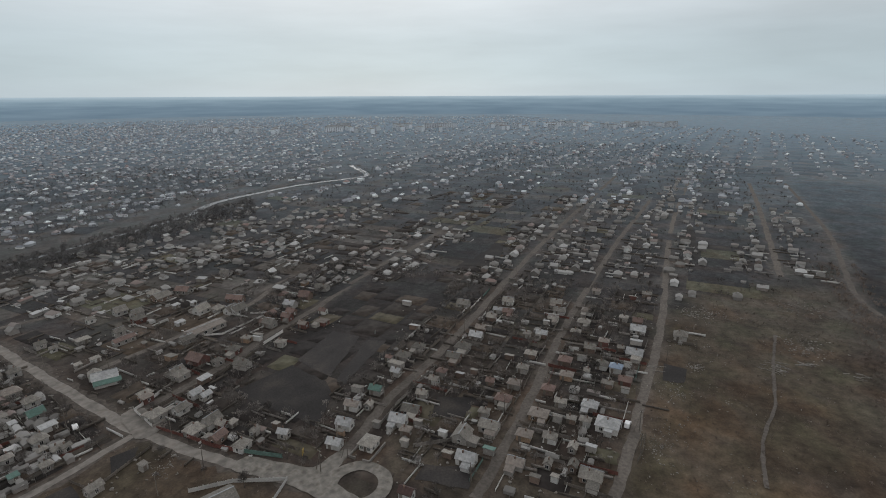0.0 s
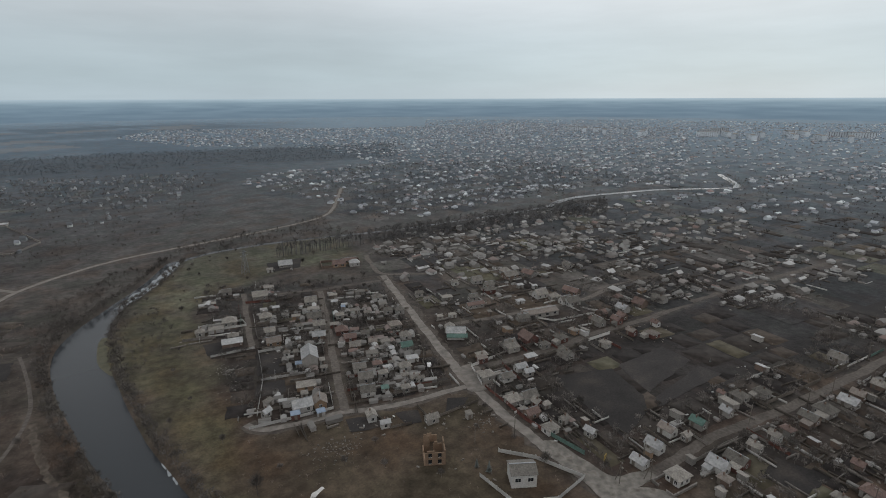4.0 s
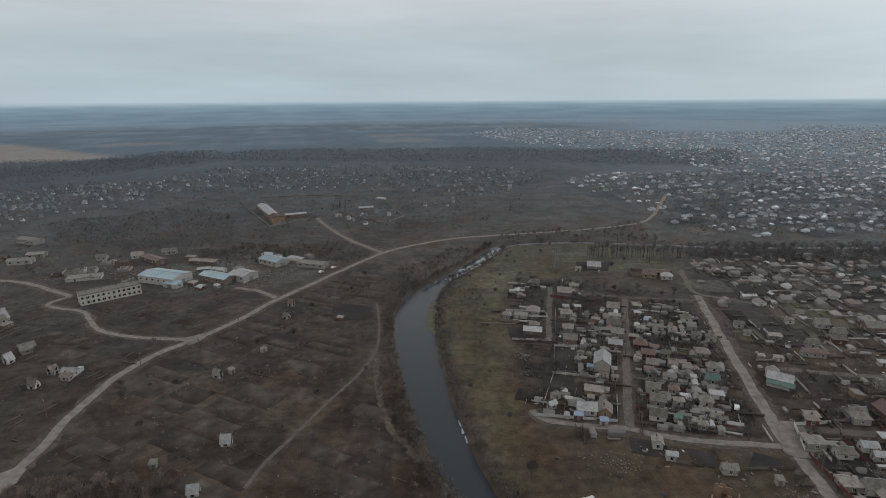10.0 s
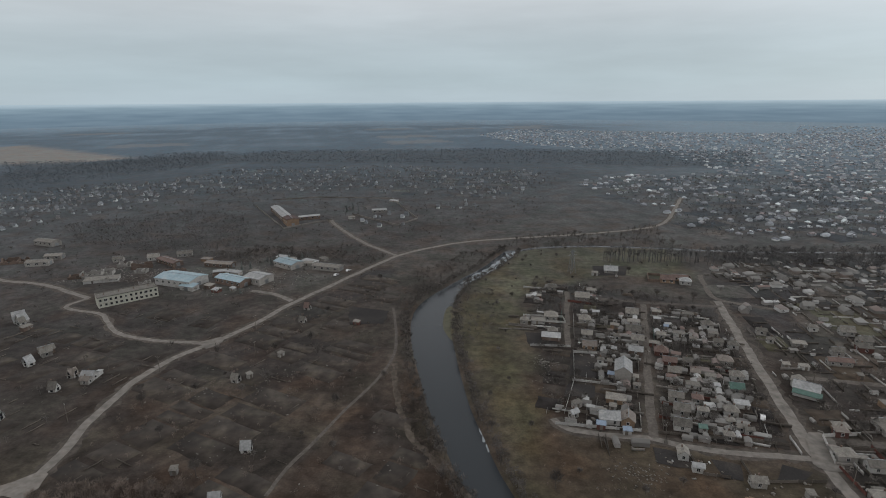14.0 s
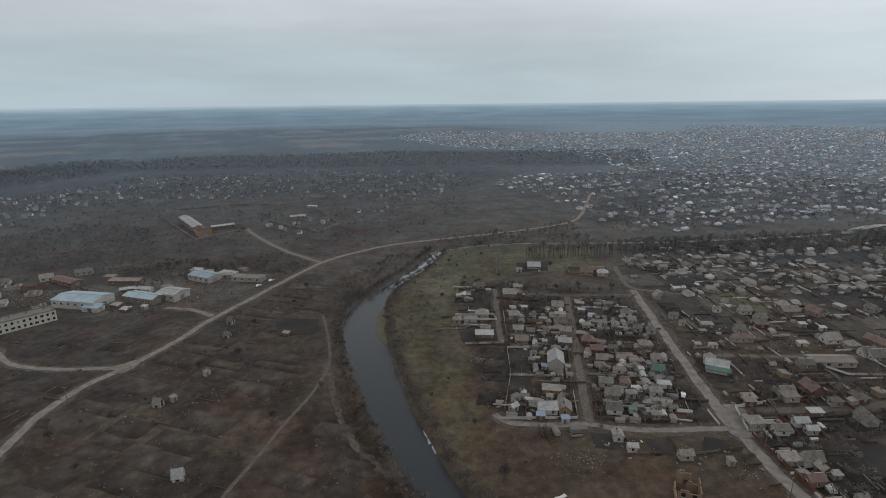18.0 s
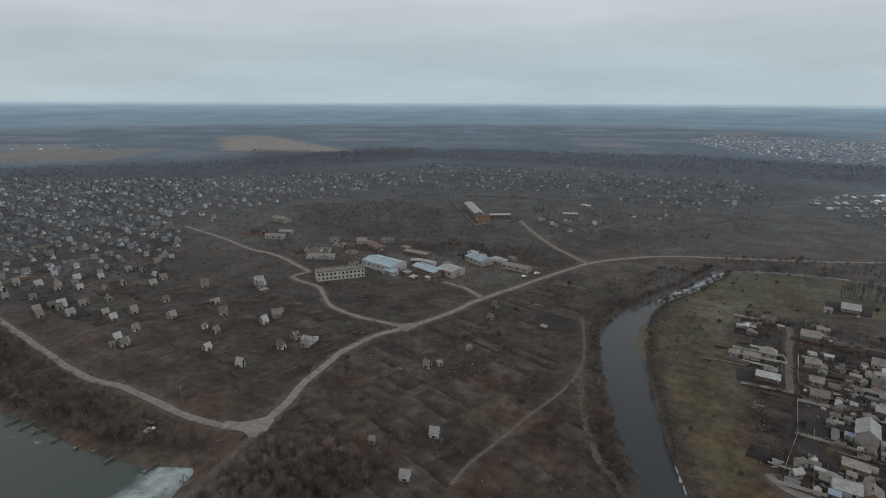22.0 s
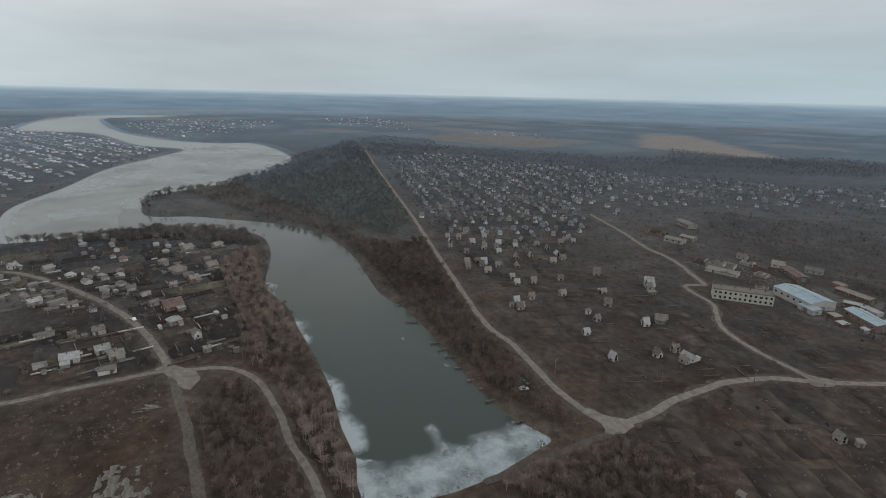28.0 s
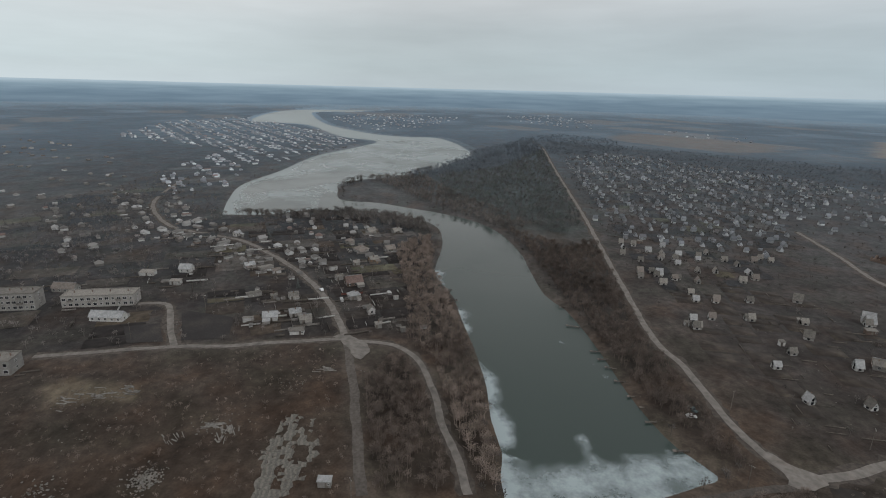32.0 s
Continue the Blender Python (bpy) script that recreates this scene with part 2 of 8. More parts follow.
def water_material(name, deep, ripple):
    m = bpy.data.materials.new(name)
    m.use_nodes = True
    n, l = m.node_tree.nodes, m.node_tree.links
    p = n["Principled BSDF"]
    p.inputs["Base Color"].default_value = (*deep, 1)
    p.inputs["IOR"].default_value, p.inputs["Roughness"].default_value = 1.33, 0.12
    p.inputs["Specular IOR Level"].default_value = 0.42
    t, q, w, b = n.new("ShaderNodeTexCoord"), n.new("ShaderNodeTexNoise"), n.new("ShaderNodeTexNoise"), n.new("ShaderNodeBump")
    q.inputs["Scale"].default_value, q.inputs["Detail"].default_value = 0.5, 4
    w.inputs["Scale"].default_value, w.inputs["Detail"].default_value = 0.012, 5
    l.new(t.outputs["Object"], q.inputs["Vector"])
    l.new(t.outputs["Object"], w.inputs["Vector"])
    r = n.new("ShaderNodeMapRange")
    r.inputs["From Min"].default_value, r.inputs["From Max"].default_value = 0.35, 0.65
    r.inputs["To Min"].default_value, r.inputs["To Max"].default_value = 0.06, 0.26
    l.new(w.outputs["Fac"], r.inputs["Value"])
    l.new(r.outputs[0], p.inputs["Roughness"])
    b.inputs["Strength"].default_value, b.inputs["Distance"].default_value = ripple, 0.05
    l.new(q.outputs["Fac"], b.inputs["Height"])
    l.new(b.outputs[0], p.inputs["Normal"])
    return m


GREYICE = material("grey_river_ice", (0.27, 0.295, 0.31), 0.45, vary=0.3, grain=2.0, stain=0.2)
RIVERWATER = water_material("dark_river_water", (0.028, 0.032, 0.036), 0.12)
LAKEWATER = water_material("grey_green_lake_water", (0.040, 0.057, 0.051), 0.10)
ICE = bpy.data.materials.new("thawing_white_ice")
ICE.use_nodes = True
n_, l_ = ICE.node_tree.nodes, ICE.node_tree.links
ip = n_["Principled BSDF"]
ip.inputs["Base Color"].default_value, ip.inputs["Roughness"].default_value = (0.42, 0.49, 0.505, 1), 0.55
at = n_.new("ShaderNodeAttribute")
at.attribute_name = "cover"
inoise, tci = n_.new("ShaderNodeTexNoise"), n_.new("ShaderNodeTexCoord")
inoise.inputs["Scale"].default_value, inoise.inputs["Detail"].default_value, inoise.inputs["Roughness"].default_value = 0.09, 9, 0.68
l_.new(tci.outputs["Object"], inoise.inputs["Vector"])
iadd, irange = n_.new("ShaderNodeMath"), n_.new("ShaderNodeMapRange")
iadd.operation = "ADD"
l_.new(at.outputs["Fac"], iadd.inputs[0])
l_.new(inoise.outputs["Fac"], iadd.inputs[1])
irange.inputs["From Min"].default_value, irange.inputs["From Max"].default_value, irange.inputs["To Max"].default_value = 0.84, 1.22, 0.80
l_.new(iadd.outputs[0], irange.inputs["Value"])
l_.new(irange.outputs[0], ip.inputs["Alpha"])

# ---- plan: roads, shores and land, in metres ----
LAKE_SHORE = [(-144, 121), (-159, 116), (-176, 115), (-196, 116), (-219, 119), (-248, 122), (-281, 123), (-303, 119), (-344, 124), (-389, 130), (-450, 129), (-495, 113), (-527, 86), (-549, 60), (-573, 33), (-592, -6), (-648, -11), (-685, -10), (-718, 18), (-745, 65), (-801, 119), (-880, 168), (-1021, 229)]
LAKE_SHORE += [(-1286, 215), (-1321, 138), (-1419, 47), (-1699, -62), (-2128, -130), (-2423, -136), (-2540, 57), (-2756, 186), (-2930, 7), (-2735, -180), (-2368, -292), (-2076, -314), (-1803, -290), (-1687, -127), (-1333, -22), (-1220, 60), (-1115, 27), (-960, -53), (-801, -91), (-688, -124), (-603, -123), (-534, -115)]
LAKE_SHORE += [(-529, -114), (-527, -70), (-542, -40), (-542, 3), (-522, 46), (-498, 68), (-466, 79), (-416, 75), (-350, 59), (-309, 63), (-276, 62), (-237, 61), (-207, 59), (-184, 55), (-164, 54), (-144, 49)]
LAKE_SHORE += [(-137, 67), (-136, 87), (-141, 113)]
RIVER_SHORE = [(50, 427), (28, 383), (6, 349), (-14, 314), (-20, 286), (-18, 250), (-13, 220), (-8, 192), (-2, 170), (3, 151), (8, 141), (14, 122), (20, 100), (34, 100), (26, 122), (21, 141), (17, 154), (13, 173), (9, 194), (6, 220), (4, 243), (2, 278), (5, 313), (14, 345), (33, 372), (57, 420)]
RIVER_UP = [(52, 423), (80, 437), (125, 440), (170, 434), (249, 420), (362, 415), (431, 416), (493, 437), (563, 428), (638, 409), (722, 366), (762, 380), (836, 444)]
ROADS = {
    "main_road": ([(166, 308), (148, 241), (137, 198), (129, 166), (125, 136), (123, 110), (124, 97), (124, 83)], 5),
    "avenue": ([(136, 81), (156, 81), (182, 80), (211, 75), (259, 70), (333, 64), (430, 55), (561, 39), (831, 5)], 4.6),
    "lane": ([(133, 33), (157, 30), (196, 26), (239, 23), (297, 17), (369, 8), (469, -6), (648, -36)], 4.2),
    "edge_road": ([(146, -7), (174, -12), (210, -17), (254, -24), (316, -31), (426, -40), (577, -57), (816, -93)], 4.4),
    "far_street": ([(393, -108), (506, -125), (666, -148), (813, -167)], 5),
    "field_track": ([(335, -143), (377, -144), (521, -175), (648, -192), (827, -213)], 4),
    "garden_street": ([(135, 170), (151, 167), (180, 163), (214, 163), (251, 159), (308, 159), (374, 153), (464, 144)], 4.5),
    "long_street": ([(159, 214), (201, 205), (244, 199), (285, 205), (336, 202)], 4),
    "bend_street": ([(178, 358), (173, 340), (168, 311), (198, 291)], 4),
    "south_lane": ([(125, 159), (102, 162), (82, 167), (74, 171), (60, 173), (45, 177), (41, 184)], 3.5),
    "middle_lane": ([(75, 171), (86, 205), (103, 255), (119, 304)], 4),
    "west_lane": ([(61, 248), (69, 286), (78, 326)], 3.5),
    "north_lane": ([(164, 299), (139, 303), (120, 306), (96, 313)], 3.5),
    "bank_road": ([(295, 662), (258, 592), (226, 534), (200, 505), (157, 487), (112, 475), (59, 464), (18, 453), (-16, 432), (-38, 411), (-60, 374), (-83, 330), (-95, 308), (-108, 276), (-121, 253), (-133, 236), (-139, 217), (-140, 202), (-140, 184), (-138, 168), (-137, 154), (-137, 152)], 4.2),
    "lake_road": ([(-137, 152), (-142, 145), (-154, 143), (-177, 145), (-208, 151), (-239, 153), (-296, 169), (-381, 194), (-487, 226), (-637, 268), (-825, 321), (-1107, 402), (-1227, 421)], 3.8),
    "loop_road": ([(-126, 253), (-149, 256), (-174, 264), (-192, 281), (-203, 293), (-225, 300), (-232, 307), (-227, 319)], 3),
    "loop_track": ([(-227, 319), (-273, 345), (-309, 355), (-356, 376), (-425, 402)], 4),
    "yard_spur": ([(-96, 312), (-111, 325), (-128, 331)], 4),
    "barn_track": ([(-40, 412), (-71, 452), (-101, 505), (-119, 544)], 4),
    "river_track": ([(-32, 300), (-29, 280), (-27, 262), (-26, 240), (-31, 216), (-40.5, 193), (-49, 170), (-55, 155), (-58, 142)], 1.7),
    "dam_track": ([(-135, 144), (-135, 129), (-134, 111), (-134, 96), (-134, 86)], 3.5),
    "junction_north": ([(-256, 1), (-291, -6), (-327, -17), (-365, -34), (-405, -58), (-434, -79), (-456, -109), (-486, -147), (-557, -183), (-621, -196), (-730, -200)], 4),
    "junction_west": ([(-256, 1), (-256, -29), (-255, -54), (-257, -78), (-256, -103), (-254, -135)], 3.4),
    "flats_road": ([(-257, -78), (-286, -88), (-309, -96), (-312, -112)], 3.6),
    "junction_south": ([(-253, 1), (-214, 4), (-183, 5), (-150, 6)], 4.2),
    "junction_east": ([(-253, 6), (-246, 24), (-230, 33), (-206, 36), (-183, 36), (-161, 38), (-146, 38)], 3.2),
}
VILLAGE = [(120, 66), (122, 150), (158, 214), (172, 330), (260, 400), (420, 395), (640, 395), (1300, 330), (1400, -120), (820, -215), (400, -145), (300, -36), (210, -20), (140, -8), (128, 30)]
BLOCK = [(38, 178), (120, 160), (165, 300), (60, 350), (52, 300)]
ALLOTMENTS = [(-130, 150), (-140, 215), (-95, 300), (-50, 380), (-25, 330), (-30, 240), (-10, 170), (0, 130), (-40, 100), (-110, 110)]
DACHA_FIELD = [(-150, 160), (-290, 172), (-640, 280), (-1000, 390), (-900, 640), (-500, 800), (-200, 900), (200, 900), (100, 560), (-60, 400), (-130, 270)]
PASTURE = [(147, -8), (212, -22), (300, -33), (371, -74), (368, -132), (240, -110), (173, -85)]
MEADOW = [(58, 420), (20, 345), (8, 290), (9, 240), (15, 200), (24, 160), (30, 135), (40, 135), (34, 180), (36, 230), (46, 300), (62, 340), (120, 360), (170, 345), (190, 430), (140, 434), (80, 432)]
RIVER_WASTE = [(26, 150), (36, 130), (40, 100), (115, 90), (122, 120), (120, 155), (40, 178)]
LAKE_WASTE = [(-250, -5), (-215, 0), (-140, 3), (-130, -60), (-140, -150), (-240, -150), (-250, -80)]
LAKE_VILLAGE = [(-258, 30), (-258, -140), (-330, -220), (-600, -260), (-800, -240), (-600, -125), (-530, -100), (-530, 40), (-420, 70), (-300, 50)]
DARK_FIELD = [(857, -227), (838, -329), (336, -145), (486, -176)]
TAN_FIELD_1 = [(-1292, 1433), (-1202, 1562), (-672, 1182), (-778, 1068), (-966, 1066)]
TAN_FIELD_2 = [(-1381, 687), (-1490, 835), (-1188, 1014), (-1045, 914), (-1010, 786), (-1267, 639)]
SAND_BAR = [(2, 300), (-1, 280), (1, 262), (5, 262), (6, 290)]
TOWN_EAST = [(196, 764), (213, 629), (238, 597), (225, 497), (234, 452), (355, 446), (446, 458), (564, 467), (704, 410), (1789, 1086), (1874, 1445), (1697, 1812), (959, 1901), (272, 2243), (117, 1877), (235, 1456), (494, 1214), (451, 884), (228, 851)]
TOWN_SOUTH = [(283, 468), (369, 448), (505, 488), (722, 404), (792, 390), (883, 84), (893, -163), (892, -345), (1629, -612), (2226, -192), (2820, 572), (2369, 1626), (1510, 2338)]
TOWN_WEST = [(-1280, -495), (-1728, -515), (-1995, -358), (-1523, -100), (-1230, 29), (-1000, -55), (-776, -133), (-652, -142), (-621, -187), (-655, -227), (-856, -234), (-1035, -215)]
TOWN_HEAD = [(-2037, -74), (-2310, 75), (-2176, 452), (-1639, 238), (-1471, 49)]
TOWN_FAR = [(-2271, 636), (-2464, 906), (-1874, 896), (-1633, 762), (-1755, 611)]
TOWN_FAR_2 = [(-1604, 1005), (-1336, 1131), (-1179, 919), (-1407, 862)]
DACHA_REGION = [(-928, 383), (-998, 513), (-834, 582), (-635, 669), (-559, 570), (-464, 421), (-393, 367), (-310, 270), (-292, 200), (-315, 195), (-410, 216), (-496, 235), (-672, 289)]
DACHA_BAND = [(-595, 714), (-551, 760), (-428, 838), (-372, 976), (-88, 1004), (170, 911), (147, 785), (62, 670), (-47, 695), (-145, 745), (-249, 702), (-390, 686), (-449, 613), (-491, 583)]
DACHA_CORNER = [(-105, 530), (-50, 556), (73, 713), (74, 650), (-14, 528), (-71, 489)]
WOODS_BACK = [(-990, 380), (-956, 534), (-652, 670), (-480, 962), (-450, 1010), (-520, 1320), (-639, 1280), (-810, 836), (-1096, 614), (-1247, 450)]
WOODS_NORTH = [(-678, 818), (-552, 984), (-406, 1066), (229, 1006), (537, 932), (703, 1231), (94, 1343), (-392, 1329), (-654, 1130), (-896, 1092)]
COPSE_NORTH = [(-382, 525), (-289, 592), (-207, 560), (-169, 435), (-251, 428), (-326, 457)]
COPSE_YARD = [(-209, 419), (-145, 435), (-38, 407), (-60, 378), (-98, 398), (-147, 387)]
PINES = [(-800, 223), (-1065, 389), (-699, 290), (-471, 216), (-425, 181), (-464, 159), (-534, 139), (-609, 111), (-725, 116)]
LAKE_EAST_WOODS = [(-155, 126), (-185, 120), (-230, 124), (-293, 128), (-368, 134), (-446, 138), (-393, 168), (-406, 202), (-239, 148), (-181, 137), (-142, 132)]
LAKE_WEST_WOODS = [(-146, 47), (-199, 56), (-243, 59), (-329, 58), (-434, 67), (-404, 37), (-312, 36), (-253, 30), (-229, 40), (-172, 40), (-147, 40)]
WEST_BRUSH = [(-152, 6), (-205, 5), (-239, 23), (-225, 32), (-186, 34), (-148, 33)]
BELT = [(211, 421), (303, 416), (516, 403), (446, 345), (274, 375), (191, 380)]
ROADSIDE = [(58, 460), (198, 498), (195, 427), (141, 434), (55, 430)]
DAM_WOODS = [(-129, 141), (-133, 128), (-129, 97), (-134, 85), (-84, 127), (-83, 146), (-120, 144)]
RIVERBANK_LEFT = [(-19, 231), (-23, 201), (-9, 163), (1, 142), (8, 142), (-3, 173), (-12, 210)]
RIVERBANK_BEND = [(-21, 314), (6, 370), (30, 414), (21, 422), (-18, 371), (-30, 314), (-25, 256), (-20, 256)]
RIVERBANK_RIGHT = [(6, 243), (5, 286), (17, 339), (31, 323), (34, 286), (16, 256)]
SHORE_VILLAGE = [(-529, -113), (-518, -69), (-527, 3), (-487, 67), (-433, 72), (-448, 59), (-500, -7), (-500, -66)]
HEADLAND = [(-685, -10), (-727, 18), (-812, 121), (-769, 123), (-696, 25), (-647, -4), (-598, -3)]
FIELDS_WEST = [(-1258, -698), (-1066, -459), (-801, -277), (-489, -192), (-443, -251)]
VILLAGE_NEAR = [(124, 72), (128, 150), (165, 225), (330, 215), (340, -25), (215, -15), (150, 0)]
LAKE_VILLAGE_FAR = [(-330, -60), (-420, -40), (-520, -60), (-520, 10), (-430, 60), (-360, 40)]
WORK_YARD = [(-200, 335), (-150, 322), (-110, 335), (-75, 360), (-75, 392), (-125, 408), (-190, 385)]
LAKE_FAR_WOODS = [(-740, 70), (-880, 175), (-1030, 245), (-1250, 430), (-1060, 400), (-800, 230), (-725, 120)]
LAKE_NORTH_WOODS = [(-530, 95), (-720, 30), (-735, 105), (-610, 118), (-540, 142), (-470, 162), (-430, 140), (-480, 122)]
CROSS_ROW_1 = [(200, 273), (238, 265), (263, 252), (297, 253), (336, 253), (420, 248), (520, 238)]
CROSS_ROW_2 = [(187, 297), (243, 301), (284, 306), (337, 302), (395, 300), (520, 290)]
CROSS_ROW_3 = [(188, 348), (261, 357), (334, 363), (406, 362), (471, 362), (560, 352)]
DACHA_MID = [(-656, 644), (-600, 722), (-398, 786), (-346, 682), (-367, 592), (-418, 541), (-436, 478), (-401, 396), (-446, 418)]
DACHA_ROWS = [(-89, 559), (-35, 588), (-28, 508), (-75, 483)]
DACHA_EAST = [(-59, 972), (134, 941), (181, 979), (98, 673), (40, 658), (-43, 828)]
SLOPE_VILLAGE = [(-505, -284), (-610, -281), (-655, -239), (-605, -166), (-487, -161), (-420, -147), (-382, -151), (-374, -185), (-365, -208)]
BARE_FIELD = [(291, 165), (328, 100), (268, 92), (207, 98), (177, 104), (156, 118), (183, 148), (226, 172)]


def smooth(line, step=6.0, closed=False):
    """A rounded line through the points (Catmull-Rom), with a point every few metres."""
    p = [Vector(q).to_2d() for q in line]
    n = len(p)
    out = []
    for i in range(n if closed else n - 1):
        if closed:
            a, b, c, d = p[i - 1], p[i], p[(i + 1) % n], p[(i + 2) % n]
        else:
            b, c = p[i], p[i + 1]
            a = p[i - 1] if i else b * 2 - c
            d = p[i + 2] if i + 2 < n else c * 2 - b
        k = max(2, int((c - b).length / step))
        for j in range(k):
            t = j / k
            out.append(0.5 * ((2 * b) + (c - a) * t + (2 * a - 5 * b + 4 * c - d) * t * t + (3 * b - a - 3 * c + d) * t ** 3))
    if not closed:
        out.append(p[-1])
    return out


def inside(poly, X, Y):
    r = np.zeros(X.shape, bool)
    n = len(poly)
    for i in range(n):
        x1, y1 = poly[i][0], poly[i][1]
        x2, y2 = poly[(i + 1) % n][0], poly[(i + 1) % n][1]
        if y1 == y2:
            continue
        r ^= ((y1 > Y) != (y2 > Y)) & (X < (x2 - x1) * (Y - y1) / (y2 - y1) + x1)
    return r


def away(line, X, Y, closed=False):
    """Distance of each point to a line."""
    d = np.full(X.shape, 1e9)
    n = len(line)
    for i in range(n if closed else n - 1):
        ax, ay = line[i][0], line[i][1]
        bx, by = line[(i + 1) % n][0] - ax, line[(i + 1) % n][1] - ay
        L = bx * bx + by * by
        if L < 1e-6:
            continue
        s = np.clip(((X - ax) * bx + (Y - ay) * by) / L, 0, 1)
        d = np.minimum(d, np.hypot(X - ax - s * bx, Y - ay - s * by))
    return d


def near_box(line, X, Y, pad):
    xs, ys = [p[0] for p in line], [p[1] for p in line]
    return (X > min(xs) - pad) & (X < max(xs) + pad) & (Y > min(ys) - pad) & (Y < max(ys) + pad)


def rise(r):
    return 92 * np.clip((r - 2500) / 2450, 0, 1) ** 1.5


def mesh(name, verts, faces, mats=(), smooth_shade=False):
    m = bpy.data.meshes.new(name)
    m.from_pydata([tuple(v) for v in verts], [], [tuple(f) for f in faces])
    for q in mats:
        m.materials.append(q)
    if smooth_shade:
        m.polygons.foreach_set("use_smooth", [True] * len(m.polygons))
    m.update()
    return m


def array_mesh(name, V, F, mats):
    """A mesh of triangles from arrays."""
    m = bpy.data.meshes.new(name)
    m.vertices.add(len(V))
    m.vertices.foreach_set("co", np.ascontiguousarray(V, np.float32).ravel())
    m.loops.add(F.size)
    m.loops.foreach_set("vertex_index", np.ascontiguousarray(F, np.int32).ravel())
    m.polygons.add(len(F))
    m.polygons.foreach_set("loop_start", np.arange(0, F.size, F.shape[1], dtype=np.int32))
    for q in mats:
        m.materials.append(q)
    m.update(calc_edges=True)
    return m


def part(name, data, parent, label="", at=(0, 0, 0), turn=0.0):
    ob = new(name, data)
    ob.parent = parent
    ob.matrix_basis = pose(*at, 0, 0, turn)
    return tagged(ob, label) if label else ob


# ---- ground: one sheet to the horizon, with the river bed and the lake bed pressed into it ----
LAKE, RIVER = smooth(LAKE_SHORE, 8, True), smooth(RIVER_SHORE, 6, True)
UPRIVER = smooth(RIVER_UP, 14)


def spaced(dense_lo, dense_hi, step):
    a = list(np.arange(dense_lo, dense_hi + 0.1, step))
    s, v = step, dense_hi
    while v < 5200:
        s = min(s * 1.028, 70)
        v += s
        a.append(v)
    s, v = step, dense_lo
    while v > -5200:
        s = min(s * 1.028, 70)
        v -= s
        a.insert(0, v)
    return np.array(a)


gx, gy = spaced(-390, 330, 3.0), spaced(-170, 420, 3.0)
GX, GY = np.meshgrid(gx, gy)
rng = np.random.default_rng(5)


def signed(poly, X, Y, pad=60):
    d = np.full(X.shape, float(pad))
    k = near_box(poly, X, Y, pad)
    if k.any():
        d[k] = np.where(inside(poly, X[k], Y[k]), -1, 1) * away(poly, X[k], Y[k], True)
    return d


wet = np.minimum(signed(LAKE, GX, GY, 220), signed(RIVER, GX, GY))
k = near_box(UPRIVER, GX, GY, 60)
wet[k] = np.minimum(wet[k], away(UPRIVER, GX[k], GY[k]) - np.where(GX[k] < 420, 2.5, 7.0))
GR = np.hypot(GX, GY)
cell = np.broadcast_to(np.gradient(gx)[None, :], GX.shape)
bank = np.maximum(6.0, cell * 1.3)
GZ = rise(GR) - 2.4 * np.clip(0.5 - wet / bank, 0, 1) ** 1.15


def wobble(X, Y, size, seed):
    """Cheap smooth noise from sines, about -1 to 1."""
    r = np.random.default_rng(seed)
    s = np.zeros(X.shape)
    for i in range(7):
        a, f, p = r.uniform(0, 6.28), r.uniform(0.6, 1.9) / size, r.uniform(0, 6.28)
        s += np.sin((X * math.cos(a) + Y * math.sin(a)) * 6.28 * f + p)
    return s / 4.0


def parcels(X, Y, turn, w, d, seed):
    """A random number for each garden strip of a turned grid."""
    c, s = math.cos(radians(turn)), math.sin(radians(turn))
    u, v = X * c + Y * s, -X * s + Y * c
    row = np.floor(v / d)
    col = np.floor(u / w + 0.37 * row)
    h = np.sin(col * 127.1 + row * 311.7 + seed) * 43758.5453
    return h - np.floor(h)


BROWN, DARK, OLIVE = np.array((0.066, 0.055, 0.045)), np.array((0.036, 0.031, 0.029)), np.array((0.080, 0.073, 0.046))
BRUSH, TAN, FOREST = np.array((0.055, 0.043, 0.036)), np.array((0.19, 0.165, 0.145)), np.array((0.043, 0.041, 0.038))
# Distance haze put into the ground colour: far land blends to this blue-grey.
HAZE_BLUE = np.array((0.218, 0.306, 0.388))


def evenness(r):
    """How strongly grass and soil vary: less with distance."""
    return np.clip(1.15 - r / 1400, 0.22, 1.0)


# Share of painted haze in a ground colour, rising with distance from the origin.
def haze_share(X, Y):
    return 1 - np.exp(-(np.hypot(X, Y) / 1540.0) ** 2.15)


col = np.empty(GX.shape + (3,))
col[:] = BROWN


def lay(mask, color, amount=1.0):
    w = (mask * amount)[..., None]
    col[:] = col * (1 - w) + np.asarray(color) * w


def zone(poly, edge=12.0, rough=9.0, seed=1):
    """1 inside the outline, falling off over a ragged edge."""
    d = np.full(GX.shape, 200.0)
    k = near_box(poly, GX, GY, 60)
    d[k] = np.where(inside(poly, GX[k], GY[k]), -1, 1) * away(poly, GX[k], GY[k], True)
    d[k] += wobble(GX[k], GY[k], 45, seed) * rough
    return np.clip(0.5 - d / edge, 0, 1)


